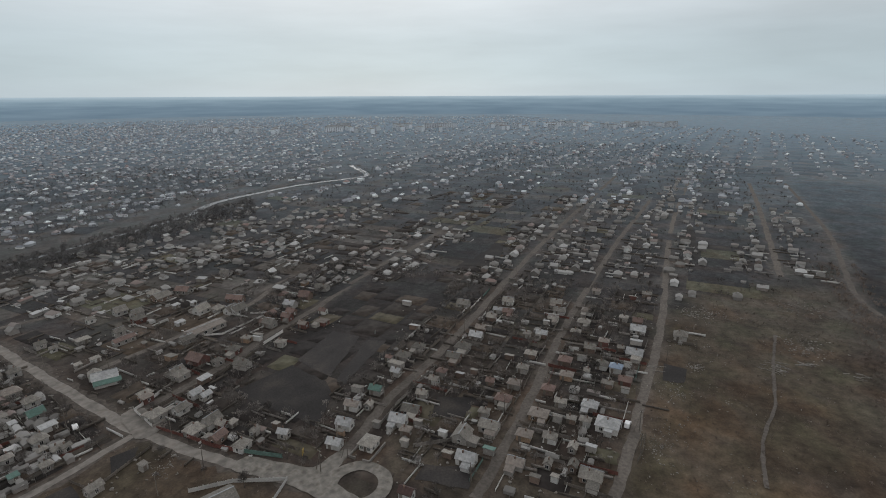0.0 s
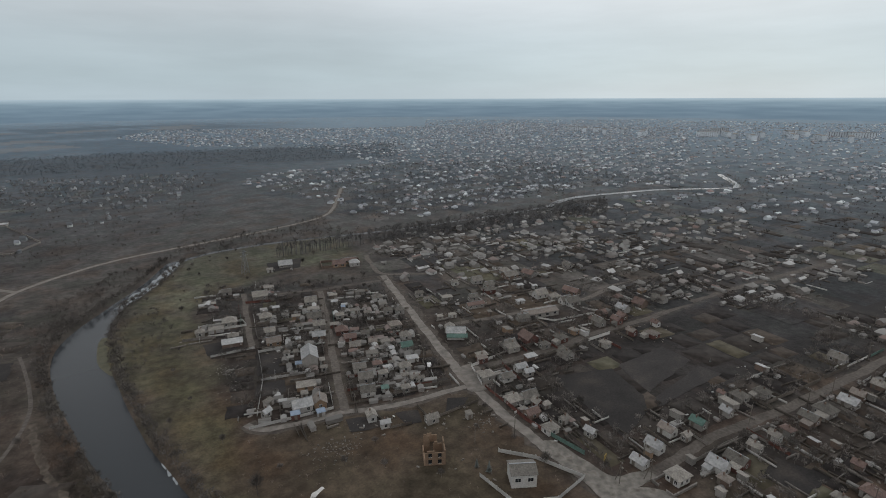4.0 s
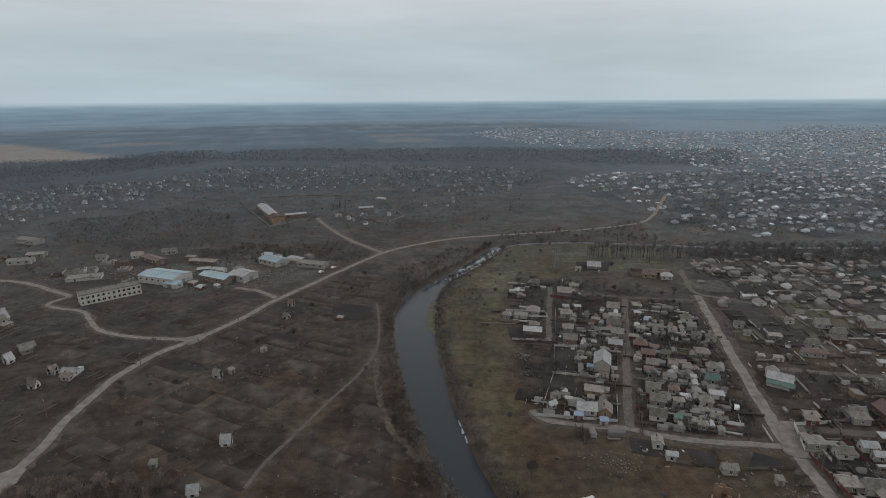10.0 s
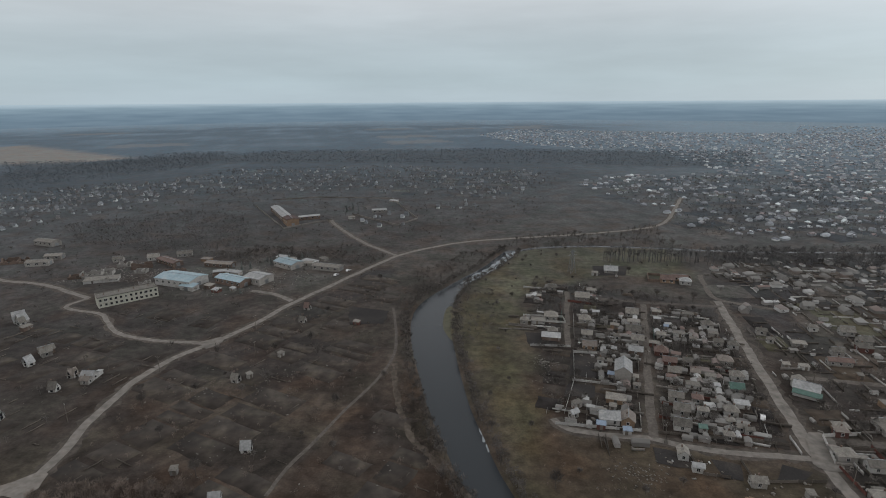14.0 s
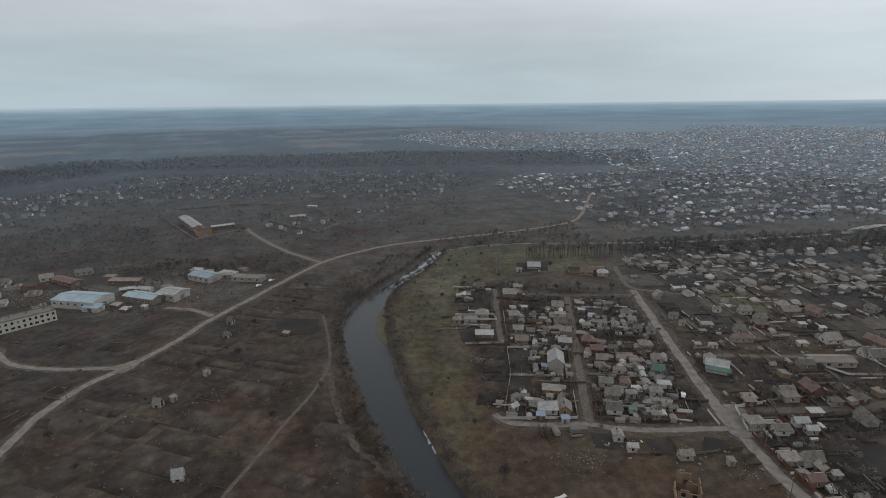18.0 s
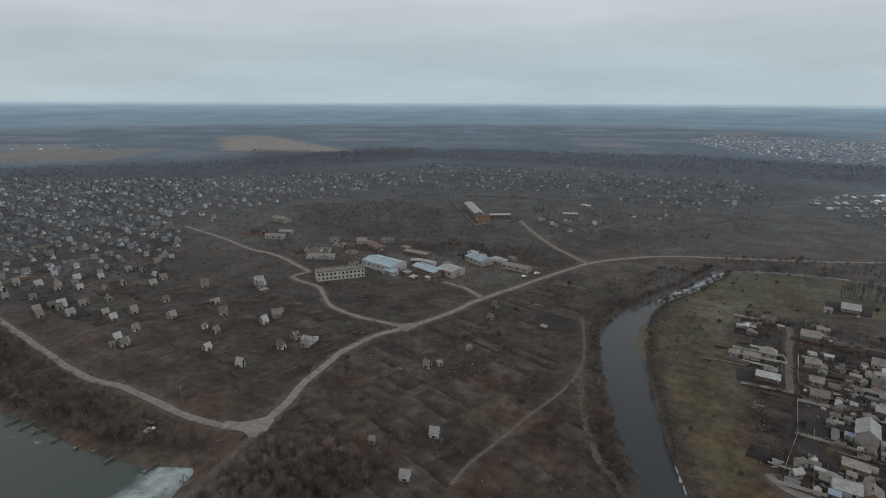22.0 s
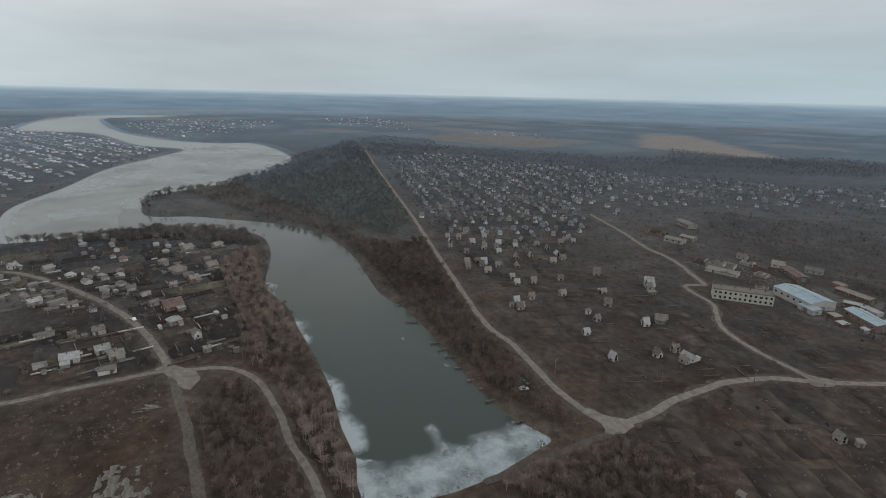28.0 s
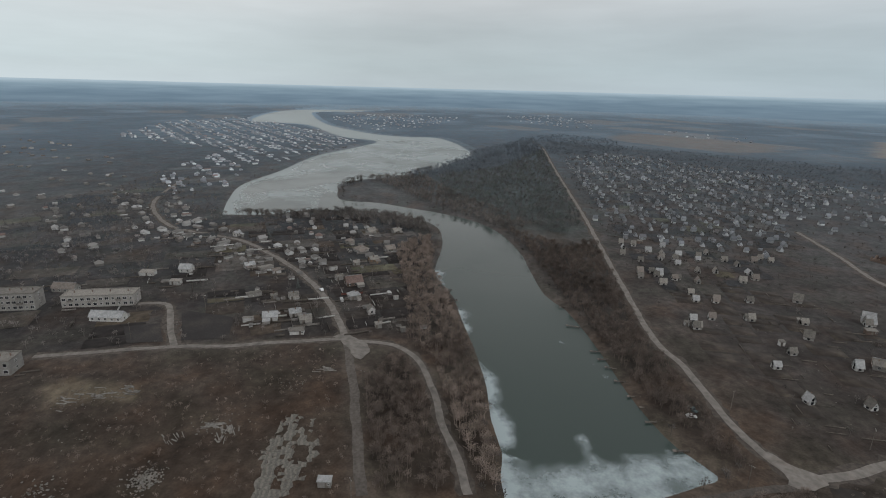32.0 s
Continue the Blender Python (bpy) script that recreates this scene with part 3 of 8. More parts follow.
patch = parcels(GX, GY, -8, 22, 46, 1.3)
far_patch = parcels(GX, GY, 24, 190, 120, 4.1)
lay(0.5 + 0.5 * wobble(GX, GY, 160, 3), BRUSH, 0.6)
lay(zone(VILLAGE, 20), DARK * 1.15, 0.7 + 0.3 * (patch > 0.35))
lay(zone(VILLAGE, 20), BROWN * 1.15, 0.8 * (patch > 0.82))
lay(zone(BLOCK, 8, 3), DARK, 0.7)
lay(zone(ALLOTMENTS, 14), BRUSH * 0.92, 0.7)
strip = parcels(GX, GY, 62, 26, 40, 9.0)
lay(zone(ALLOTMENTS, 14), DARK * 1.05, 0.7 * (strip > 0.55))
lay(zone(ALLOTMENTS, 14), BROWN * 1.25, 0.55 * (strip < 0.12))
lay(zone(DACHA_FIELD, 14), BRUSH * 0.95, 0.6)
lay(zone(PASTURE, 14), BROWN * np.array((1.02, 0.97, 0.86)))
lay(zone(PASTURE, 14) * np.clip(wobble(GX, GY, 30, 8), 0, 1), OLIVE, 0.5)
lay(zone(PASTURE, 14) * np.clip(wobble(GX, GY, 18, 9) - 0.3, 0, 1), BRUSH, 0.7)
lay(zone(MEADOW, 10, 5), OLIVE)
lay(zone(MEADOW, 10, 5) * np.clip(wobble(GX, GY, 30, 18), 0, 1), BROWN * 1.1, 0.6)
lay(zone(RIVER_WASTE, 10, 5), BROWN * np.array((1.0, 0.96, 0.88)))
lay(zone(LAKE_WASTE, 10, 5), BRUSH * np.array((0.92, 0.90, 0.84)))
lay(zone(LAKE_WASTE, 10, 5) * np.clip(wobble(GX, GY, 40, 28), 0, 1), TAN * 0.45, 0.22)
lay(zone(BARE_FIELD, 6, 3), DARK * 0.9)
lay(zone(LAKE_VILLAGE, 14), DARK, 0.5 + 0.4 * (parcels(GX, GY, 10, 20, 50, 2.2) > 0.4))
lay(zone(DARK_FIELD, 10, 3), DARK * 0.85)
wood_patch = wobble(GX, GY, 420, 14) + 0.5 * wobble(GX, GY, 150, 15)
outer = np.clip((GR - 750) / 500, 0, 1)
lay(outer * np.clip(wood_patch * 2.5, 0, 1), FOREST, 0.8)
lay(outer * (far_patch > 0.80), TAN * 0.8, 0.65)
lay(outer * (far_patch < 0.22), DARK, 0.7)
slope = np.clip((GR - 500) / 300, 0, 1) * (GX < -300) * (GY < -120)
lay(slope, BROWN * 1.15, 0.6)
lay(slope, DARK, 0.6 * (parcels(GX, GY, 60, 24, 160, 6.0) > 0.5))
lay(slope, TAN * 0.7, 0.5 * (parcels(GX, GY, 60, 30, 190, 8.0) > 0.86))
for w_ in (LAKE_EAST_WOODS, LAKE_WEST_WOODS, DAM_WOODS, WEST_BRUSH):
    lay(zone(w_, 12, 4), BRUSH * 0.8, 0.8)
lay(np.clip((7 - np.abs(wet)) / 6, 0, 1) * (wet > -1), BROWN * 1.3, 0.45)
for w_ in (WOODS_NORTH, WOODS_BACK, LAKE_FAR_WOODS):
    lay(zone(w_, 40, 20), FOREST * 0.8, 0.9)
lay(zone(SLOPE_VILLAGE, 40, 20), BROWN * 1.1, 0.5 * (parcels(GX, GY, 60, 18, 90, 3.0) > 0.5))
lay(zone(PINES, 40, 20), (0.046, 0.052, 0.044), 0.8)
lay(zone(DARK_FIELD, 10, 3), DARK * 0.8)
lay(zone([(-225, -117), (-233, -110), (-222, -82), (-215, -81), (-213, -101), (-210, -110)], 5, 3), (0.15, 0.125, 0.09), 0.7)
lay(zone([(-135, 160), (-145, 220), (-110, 275), (-150, 300), (-230, 290), (-330, 240), (-280, 190)], 14, 6), DARK * 1.1, 0.45)
lay(zone(WORK_YARD, 12, 6), (0.105, 0.096, 0.086), 0.6)
lay(zone(SAND_BAR, 5, 1.5), OLIVE * 1.35)
for line, width in ROADS.values():
    q = smooth(line, 12)
    kk = near_box(q, GX, GY, 20)
    w = np.zeros(GX.shape)
    w[kk] = np.clip(1.6 - away(q, GX[kk], GY[kk]) / (width * 0.75), 0, 1)
    lay(w, (0.085, 0.072, 0.062), 0.6)

lay(np.clip((330 - GR) / 130, 0, 1), col * np.array((1.05, 1.0, 0.95)), 1.0)
# Haze blue mixed into the ground colour with distance, more on the town side.
lay(haze_share(GX, GY), HAZE_BLUE)
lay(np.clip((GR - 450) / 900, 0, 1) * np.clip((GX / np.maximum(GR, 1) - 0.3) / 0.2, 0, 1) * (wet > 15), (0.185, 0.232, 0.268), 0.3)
# Far woods and open patches: their colours include the painted haze blue.
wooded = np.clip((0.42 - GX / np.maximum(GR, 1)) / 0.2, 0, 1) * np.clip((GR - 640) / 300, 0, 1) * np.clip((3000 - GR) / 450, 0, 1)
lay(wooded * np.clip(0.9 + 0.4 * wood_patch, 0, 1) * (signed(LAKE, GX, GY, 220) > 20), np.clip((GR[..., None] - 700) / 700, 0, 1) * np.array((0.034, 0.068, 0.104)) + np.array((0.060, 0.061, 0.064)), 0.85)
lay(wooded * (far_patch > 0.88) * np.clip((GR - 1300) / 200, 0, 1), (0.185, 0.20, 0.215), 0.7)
lay(zone(TAN_FIELD_1, 24, 12), (0.245, 0.232, 0.218), 0.85)
lay(zone(TAN_FIELD_2, 24, 12), (0.180, 0.176, 0.176), 0.8)
# These woods keep a blue-tinted floor, haze put into the colour.
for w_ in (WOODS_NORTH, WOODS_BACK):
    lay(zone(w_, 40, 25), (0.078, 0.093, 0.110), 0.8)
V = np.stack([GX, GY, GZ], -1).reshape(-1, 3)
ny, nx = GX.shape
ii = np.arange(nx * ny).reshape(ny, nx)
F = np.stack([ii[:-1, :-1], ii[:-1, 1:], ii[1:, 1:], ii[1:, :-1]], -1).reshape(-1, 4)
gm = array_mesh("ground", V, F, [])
# Land colours with the painted distance haze, stored per vertex.
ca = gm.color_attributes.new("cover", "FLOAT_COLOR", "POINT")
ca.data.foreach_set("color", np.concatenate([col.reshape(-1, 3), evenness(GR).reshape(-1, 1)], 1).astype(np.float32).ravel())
gm.polygons.foreach_set("use_smooth", [True] * len(gm.polygons))

GROUND = bpy.data.materials.new("winter_ground")
GROUND.use_nodes = True
n, l = GROUND.node_tree.nodes, GROUND.node_tree.links
p = n["Principled BSDF"]
p.inputs["Roughness"].default_value, p.inputs["Specular IOR Level"].default_value = 0.97, 0.15
attr, t = n.new("ShaderNodeAttribute"), n.new("ShaderNodeTexCoord")
attr.attribute_name = "cover"
value = None
for size, detail, amount in ((0.8, 4, 0.18), (4.0, 6, 0.34), (17.0, 6, 0.34), (60.0, 5, 0.24), (500.0, 4, 0.10)):
    q, r = n.new("ShaderNodeTexNoise"), n.new("ShaderNodeMapRange")
    q.inputs["Scale"].default_value, q.inputs["Detail"].default_value = 1 / size, detail
    l.new(t.outputs["Object"], q.inputs["Vector"])
    r.inputs["From Min"].default_value, r.inputs["From Max"].default_value = 0.3, 0.7
    r.inputs["To Min"].default_value, r.inputs["To Max"].default_value = 1 - amount, 1 + amount
    l.new(q.outputs["Fac"], r.inputs["Value"])
    if value is None:
        value = r
    else:
        x = n.new("ShaderNodeMath")
        x.operation = "MULTIPLY"
        l.new(value.outputs[0], x.inputs[0])
        l.new(r.outputs[0], x.inputs[1])
        value = x
calm = n.new("ShaderNodeMix")
calm.inputs["A"].default_value = 1.0
l.new(attr.outputs["Alpha"], calm.inputs["Factor"])
l.new(value.outputs[0], calm.inputs["B"])
sc = n.new("ShaderNodeVectorMath")
sc.operation = "SCALE"
l.new(attr.outputs["Color"], sc.inputs[0])
l.new(calm.outputs["Result"], sc.inputs["Scale"])
hue, huer, hmix = n.new("ShaderNodeTexNoise"), n.new("ShaderNodeValToRGB"), n.new("ShaderNodeVectorMath")
hue.inputs["Scale"].default_value, hue.inputs["Detail"].default_value = 1 / 26, 7
l.new(t.outputs["Object"], hue.inputs["Vector"])
huer.color_ramp.elements[0].position, huer.color_ramp.elements[0].color = 0.36, (1.0, 0.88, 0.80, 1)
huer.color_ramp.elements[1].position, huer.color_ramp.elements[1].color = 0.64, (0.90, 0.95, 0.90, 1)
huer.color_ramp.elements.new(0.5).color = (0.97, 0.96, 0.95, 1)
l.new(hue.outputs["Fac"], huer.inputs[0])
hmix.operation = "MULTIPLY"
l.new(sc.outputs[0], hmix.inputs[0])
l.new(huer.outputs[0], hmix.inputs[1])
l.new(hmix.outputs[0], p.inputs["Base Color"])
bump, bn = n.new("ShaderNodeBump"), n.new("ShaderNodeTexNoise")
bn.inputs["Scale"].default_value, bn.inputs["Detail"].default_value = 0.6, 8
bump.inputs["Strength"].default_value, bump.inputs["Distance"].default_value = 0.7, 0.5
l.new(t.outputs["Object"], bn.inputs["Vector"])
l.new(bn.outputs["Fac"], bump.inputs["Height"])
l.new(bump.outputs[0], p.inputs["Normal"])
gm.materials.append(GROUND)
tagged(new("ground", gm), "winter plain of dark gardens, brown grass and woods, haze-tinted far off", "ground", kind="structure")

# ---- backdrop: closes the plain; haze is painted into its colour and glow ----
ring_r = np.concatenate([np.linspace(2960, 4950, 28), (5600, 6400, 7500)])
ring_a = np.linspace(0, math.tau, 121)[:-1]
RA, RR = np.meshgrid(ring_a, ring_r)
bv = np.stack([RR * np.cos(RA), RR * np.sin(RA), rise(RR) + 1.2 - 6 * (RR < 3000)], -1).reshape(-1, 3)
bi = np.arange(bv.shape[0]).reshape(RA.shape)
bf = np.stack([bi[:-1], bi[1:], np.roll(bi, -1, 1)[1:], np.roll(bi, -1, 1)[:-1]], -1).reshape(-1, 4)
bmesh_data = array_mesh("backdrop", bv, bf, [])
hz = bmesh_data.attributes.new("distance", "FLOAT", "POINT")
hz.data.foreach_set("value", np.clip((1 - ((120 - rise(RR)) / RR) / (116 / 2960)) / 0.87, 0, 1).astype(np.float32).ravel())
BACKDROP = bpy.data.materials.new("painted_haze")
BACKDROP.use_nodes = True
n, l = BACKDROP.node_tree.nodes, BACKDROP.node_tree.links
p = n["Principled BSDF"]
p.inputs["Roughness"].default_value, p.inputs["Specular IOR Level"].default_value = 1.0, 0.0
da, tcb, nb, rampb = n.new("ShaderNodeAttribute"), n.new("ShaderNodeTexCoord"), n.new("ShaderNodeTexNoise"), n.new("ShaderNodeValToRGB")
da.attribute_name = "distance"
nb.inputs["Scale"].default_value, nb.inputs["Detail"].default_value = 0.0035, 5
l.new(tcb.outputs["Object"], nb.inputs["Vector"])
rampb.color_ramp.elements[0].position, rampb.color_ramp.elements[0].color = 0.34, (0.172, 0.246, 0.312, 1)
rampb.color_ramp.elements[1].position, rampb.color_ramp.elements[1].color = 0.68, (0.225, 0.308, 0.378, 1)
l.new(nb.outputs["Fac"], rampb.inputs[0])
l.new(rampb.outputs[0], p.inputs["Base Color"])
# Glow rises towards the far edge to paint thickening haze.
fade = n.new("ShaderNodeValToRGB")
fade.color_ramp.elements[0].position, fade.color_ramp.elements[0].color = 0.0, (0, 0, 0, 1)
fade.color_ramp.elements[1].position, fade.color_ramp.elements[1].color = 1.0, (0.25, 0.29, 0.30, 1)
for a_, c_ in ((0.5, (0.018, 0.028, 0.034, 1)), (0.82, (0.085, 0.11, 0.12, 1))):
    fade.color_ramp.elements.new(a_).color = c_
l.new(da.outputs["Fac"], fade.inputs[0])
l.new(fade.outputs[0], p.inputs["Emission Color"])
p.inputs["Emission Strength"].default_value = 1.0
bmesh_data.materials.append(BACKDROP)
tagged(new("backdrop", bmesh_data), "blue-grey wooded distance at the horizon, haze painted and glowing", "backdrop", kind="structure")

# ---- water ----


def sheet(name, outline, z, mat, label, category, kind="structure"):
    pts = [(q[0], q[1], z) for q in outline]
    bm = bmesh.new()
    f = bm.faces.new([bm.verts.new(q) for q in pts])
    bmesh.ops.triangulate(bm, faces=[f])
    if bm.faces and sum(g.normal.z for g in bm.faces) < 0:
        bmesh.ops.reverse_faces(bm, faces=bm.faces[:])
    m = bpy.data.meshes.new(name)
    bm.to_mesh(m)
    bm.free()
    m.materials.append(mat)
    return tagged(new(name, m), label, category, kind=kind)


def grown(outline, by):
    """The outline moved outwards a little."""
    q = [Vector(a).to_2d() for a in outline]
    n = len(q)
    area = sum(q[i].x * q[(i + 1) % n].y - q[(i + 1) % n].x * q[i].y for i in range(n))
    s = 1 if area > 0 else -1
    out = []
    for i in range(n):
        d = (q[(i + 1) % n] - q[i - 1])
        d = d.normalized() if d.length > 1e-6 else Vector((1, 0))
        out.append(q[i] + Vector((d.y, -d.x)) * by * s)
    return out


WATER_Z = -1.1
sheet("lake_water", [(-126, -340), (-126, 260), (-3100, 260), (-3100, -340)], WATER_Z, LAKEWATER, "grey-green lake water with thawing ice", "water")
sheet("river_water", grown(RIVER, 1.5), WATER_Z, RIVERWATER, "dark smooth river water between muddy banks", "water")


def ribbon(name, line, width, z, mat, label, category, step=3.0, ragged=0.13, seed=1):
    """A strip along a line, with an uneven edge."""
    q = smooth(line, step)
    r = random.Random(seed)
    verts, faces = [], []
    for i, a in enumerate(q):
        d = q[min(i + 1, len(q) - 1)] - q[max(i - 1, 0)]
        d = d.normalized() if d.length > 1e-6 else Vector((1, 0))
        o = Vector((-d.y, d.x))
        a = a + o * width * 0.06 * math.sin(i * step * 0.21 + seed)
        for side in (-1, -0.33, 0.33, 1):
            w = width / 2 * side * (1 + (r.uniform(-ragged, ragged) if abs(side) == 1 else 0))
            e = a + o * w
            verts.append((e.x, e.y, z + (0.03 if abs(side) < 1 else 0)))
        if i:
            for j in range(3):
                b = 4 * i + j
                faces.append((b - 4, b, b + 1, b - 3)[::-1])
    m = mesh(name, verts, faces, [mat], True)
    return tagged(new(name, m), label, category, kind="structure")


ribbon("brook_water", RIVER_UP[:7], 5.0, WATER_Z, RIVERWATER, "narrow dark brook between bare banks", "water", 14)
ribbon("upper_river_water", RIVER_UP[6:], 9.0, WATER_Z, RIVERWATER, "pale narrow winding river water", "water", 14)

SANDBAR = material("olive_silt", (0.105, 0.100, 0.068), 0.9, vary=0.25, grain=3.0, stain=0.2, second=(0.075, 0.073, 0.054))
sheet("sand_bar", smooth([(-0.5, 299), (2.7, 305), (6.5, 300), (7.5, 282), (7, 258), (3.2, 256), (0.2, 263), (-2.2, 276)], 3, True), WATER_Z + 0.03, SANDBAR, "olive silt bar at the inner river bank", "bank")
ribbon("bank_path", [(-25, 232), (-23, 210), (-18.8, 189), (-14, 173), (-9.5, 166), (-4, 157), (2, 148), (7, 138)], 2.3, 0.035, material("dry_pale_bank", (0.098, 0.080, 0.064), 0.97, vary=0.4, grain=2.5, stain=0.3, spread=0.05, second=(0.066, 0.054, 0.045)), "bare pale earth strip along the river bank", "path", 2.0, 0.5, 3)

# thawing ice at the dam and along the shores
ix, iy = np.meshgrid(np.arange(-420, -128, 2.0), np.arange(40, 136, 2.0))
idist = np.where(inside(LAKE, ix, iy), 1, -1) * away(LAKE, ix, iy, True)
left_d = away([(-144, 50), (-207, 59), (-276, 62), (-350, 59), (-420, 75)], ix, iy)
edge_d = away([(-160, 54), (-157, 69), (-156, 88), (-159, 107), (-156, 121), (-146, 124)], ix, iy)
behind = ix > np.interp(iy, [50, 57, 69, 88, 107, 121], [-168, -163, -157, -156, -159, -154])
cover = np.where(behind, np.clip(0.38 + edge_d / 24, 0, 0.62), np.clip(0.38 - edge_d / 12, 0, 1))
for px_i, py_i, spread, amount in ((-348, 60, 90, 0.75), (-330, 60, 30, 0.5), (-281, 62, 130, 0.75), (-262, 62, 25, 0.5), (-212, 59, 110, 0.8), (-204, 58, 30, 0.5), (-183, 58, 60, 0.8), (-172, 57, 30, 0.7), (-166, 84, 26, 0.8), (-163, 96, 10, 0.5), (-242, 106, 7, 0.9), (-220, 112, 8, 0.5), (-208, 113, 9, 0.7), (-186, 118, 6, 0.5), (-228, 108, 12, 0.35), (-178, 76, 40, 0.3)):
    cover += 0.72 * amount * np.exp(-((ix - px_i) ** 2 * 0.45 + (iy - py_i) ** 2 * 1.4) / spread)
cover += np.clip(0.2 - left_d / 20, 0, 0.2)
ok = (idist[:-1, :-1] > -7) & (idist[1:, 1:] > -7)
ji = np.arange(ix.size).reshape(ix.shape)
IF = np.stack([ji[:-1, :-1], ji[:-1, 1:], ji[1:, 1:], ji[1:, :-1]], -1)[ok]
im = array_mesh("ice", np.stack([ix, iy, np.full(ix.shape, WATER_Z + 0.04)], -1).reshape(-1, 3), IF, [ICE])
fa = im.attributes.new("cover", "FLOAT", "POINT")
fa.data.foreach_set("value", cover.astype(np.float32).ravel())
tagged(new("lake_ice", im), "patchy white thawing ice on the lake", "ice", kind="stuff")

# grey sheet ice with open patches on the upper lake
FARICE = ICE.copy()
FARICE.name = "grey_sheet_ice"
FARICE.node_tree.nodes["Principled BSDF"].inputs["Base Color"].default_value = (0.50, 0.565, 0.565, 1)
for q in FARICE.node_tree.nodes:
    if q.type == "TEX_NOISE":
        q.inputs["Scale"].default_value, q.inputs["Roughness"].default_value = 0.011, 0.5
    if q.type == "MAP_RANGE":
        q.inputs["From Min"].default_value, q.inputs["From Max"].default_value, q.inputs["To Max"].default_value = 0.94, 1.12, 0.42
jx, jy = np.meshgrid(np.arange(-2960, -520, 12.0), np.arange(-330, 246, 12.0))
jdist = np.where(inside(LAKE, jx, jy), 1, -1) * away(LAKE, jx, jy, True)
jcover = 0.52 + np.clip(0.3 - jdist / 40, 0, 0.3) + np.clip((-jx - 1100) / 900, 0, 0.4) - 0.9 * np.clip((jx + 640) / 60, 0, 1) * (jy > -20)
ok = (jdist[:-1, :-1] > -25) & (jdist[1:, 1:] > -25)
ji = np.arange(jx.size).reshape(jx.shape)
JF = np.stack([ji[:-1, :-1], ji[:-1, 1:], ji[1:, 1:], ji[1:, :-1]], -1)[ok]
jm = array_mesh("ice", np.stack([jx, jy, np.full(jx.shape, WATER_Z + 0.05)], -1).reshape(-1, 3), JF, [FARICE])
fa = jm.attributes.new("cover", "FLOAT", "POINT")
fa.data.foreach_set("value", jcover.astype(np.float32).ravel())
tagged(new("lake_ice", jm), "dull grey sheet ice with open patches on the upper lake", "ice", kind="stuff")

# ---- roads ----
PAVED = ("main_road", "bank_road", "lake_road", "junction_north", "junction_west", "junction_east", "loop_road", "south_lane", "flats_road", "barn_track", "loop_track", "yard_spur")
for i, (name, (line, width)) in enumerate(ROADS.items()):
    paved = name in PAVED
    ribbon(name, line, width * 0.88, 0.05 + 0.012 * i / 3, ROADMAT if paved else DIRTMAT, "worn pale gravel village road" if paved else "brown dirt lane with wheel ruts", "road", seed=i)
    if paved:
        ribbon("verge", line, width * 1.75, 0.025 + 0.001 * i, VERGE, "trodden brown verge beside the road", "verge", 3.0, 0.4, seed=50 + i)
# roundabout: a paved ring round a grass island
ring_v, ring_f = [], []
for i in range(48):
    a = i / 48 * math.tau
    for r_ in (6.4, 8.8, 11.0):
        ring_v.append((127.4 + r_ * math.cos(a) * (1 + 0.02 * math.sin(5 * a)), 69.8 + r_ * math.sin(a), 0.30 if r_ == 8.8 else 0.27))
    b, c = 3 * i, 3 * ((i + 1) % 48)
    ring_f += [(b, b + 1, c + 1, c), (b + 1, b + 2, c + 2, c + 1)]
tagged(new("roundabout", mesh("roundabout", ring_v, ring_f, [CRACKED], True)), "cracked pale asphalt roundabout ring round a grass island", "road", kind="structure")


def gravel(name, outline, label, z=0.24, mat=None):
    """A worn open patch where roads meet."""
    r = random.Random(int(outline[0][0] * 17 + outline[0][1]))
    return sheet(name, [(q.x + r.uniform(-0.5, 0.5), q.y + r.uniform(-0.5, 0.5)) for q in smooth(outline, 2.5, True)], z, mat or ROADMAT, label, "road")


gravel("junction_gravel", [(-259, -5), (-261, 0), (-258, 4), (-252, 9), (-244, 12), (-236, 9), (-236, 5), (-248, 1), (-254, -2)], "wide pale gravel patch where roads meet")
gravel("roundabout_apron", [(121, 112), (120.5, 94), (118.5, 80), (117, 68), (121, 64), (127, 79.5), (134, 79.5), (142, 80), (139, 84), (130, 87), (128.8, 96), (128, 112)], "cracked pale asphalt apron of the roundabout", 0.235, CRACKED)
gravel("lake_corner_gravel", [(-133, 149), (-137, 155), (-143, 149), (-152, 145.5), (-149, 142), (-141, 143), (-136, 140), (-133, 144)], "potholed pale gravel corner above the dam")
gravel("loop_gravel", [(-131, 252), (-126, 255), (-119, 260), (-116, 254), (-121, 246), (-125, 251)], "pale gravel at the side road")
gravel("crossing_gravel", [(127, 164), (134, 174), (140, 171), (137, 162), (131, 152), (124, 154)], "worn gravel crossing of village roads")
ribbon("wheel_track", [(290, -82), (248, -72), (218, -66), (190, -56), (165, -52)], 1.3, 0.22, DIRTMAT, "dark wheel rut across the pasture", "track", 3.0, 0.3, 5)

# ---- building kit ----


def box(w, d, h, x=0, y=0, z=0):
    """Corners and faces of a box that stands on z."""
    v = [(x + sx * w / 2, y + sy * d / 2, z + sz * h) for sz in (0, 1) for sy in (-1, 1) for sx in (-1, 1)]
    return v, [(0, 2, 3, 1), (4, 5, 7, 6), (0, 1, 5, 4), (2, 6, 7, 3), (0, 4, 6, 2), (1, 3, 7, 5)]


def joined(*pieces):
    v, f = [], []
    for a, b in pieces:
        f += [tuple(i + len(v) for i in q) for q in b]
        v += a
    return v, f


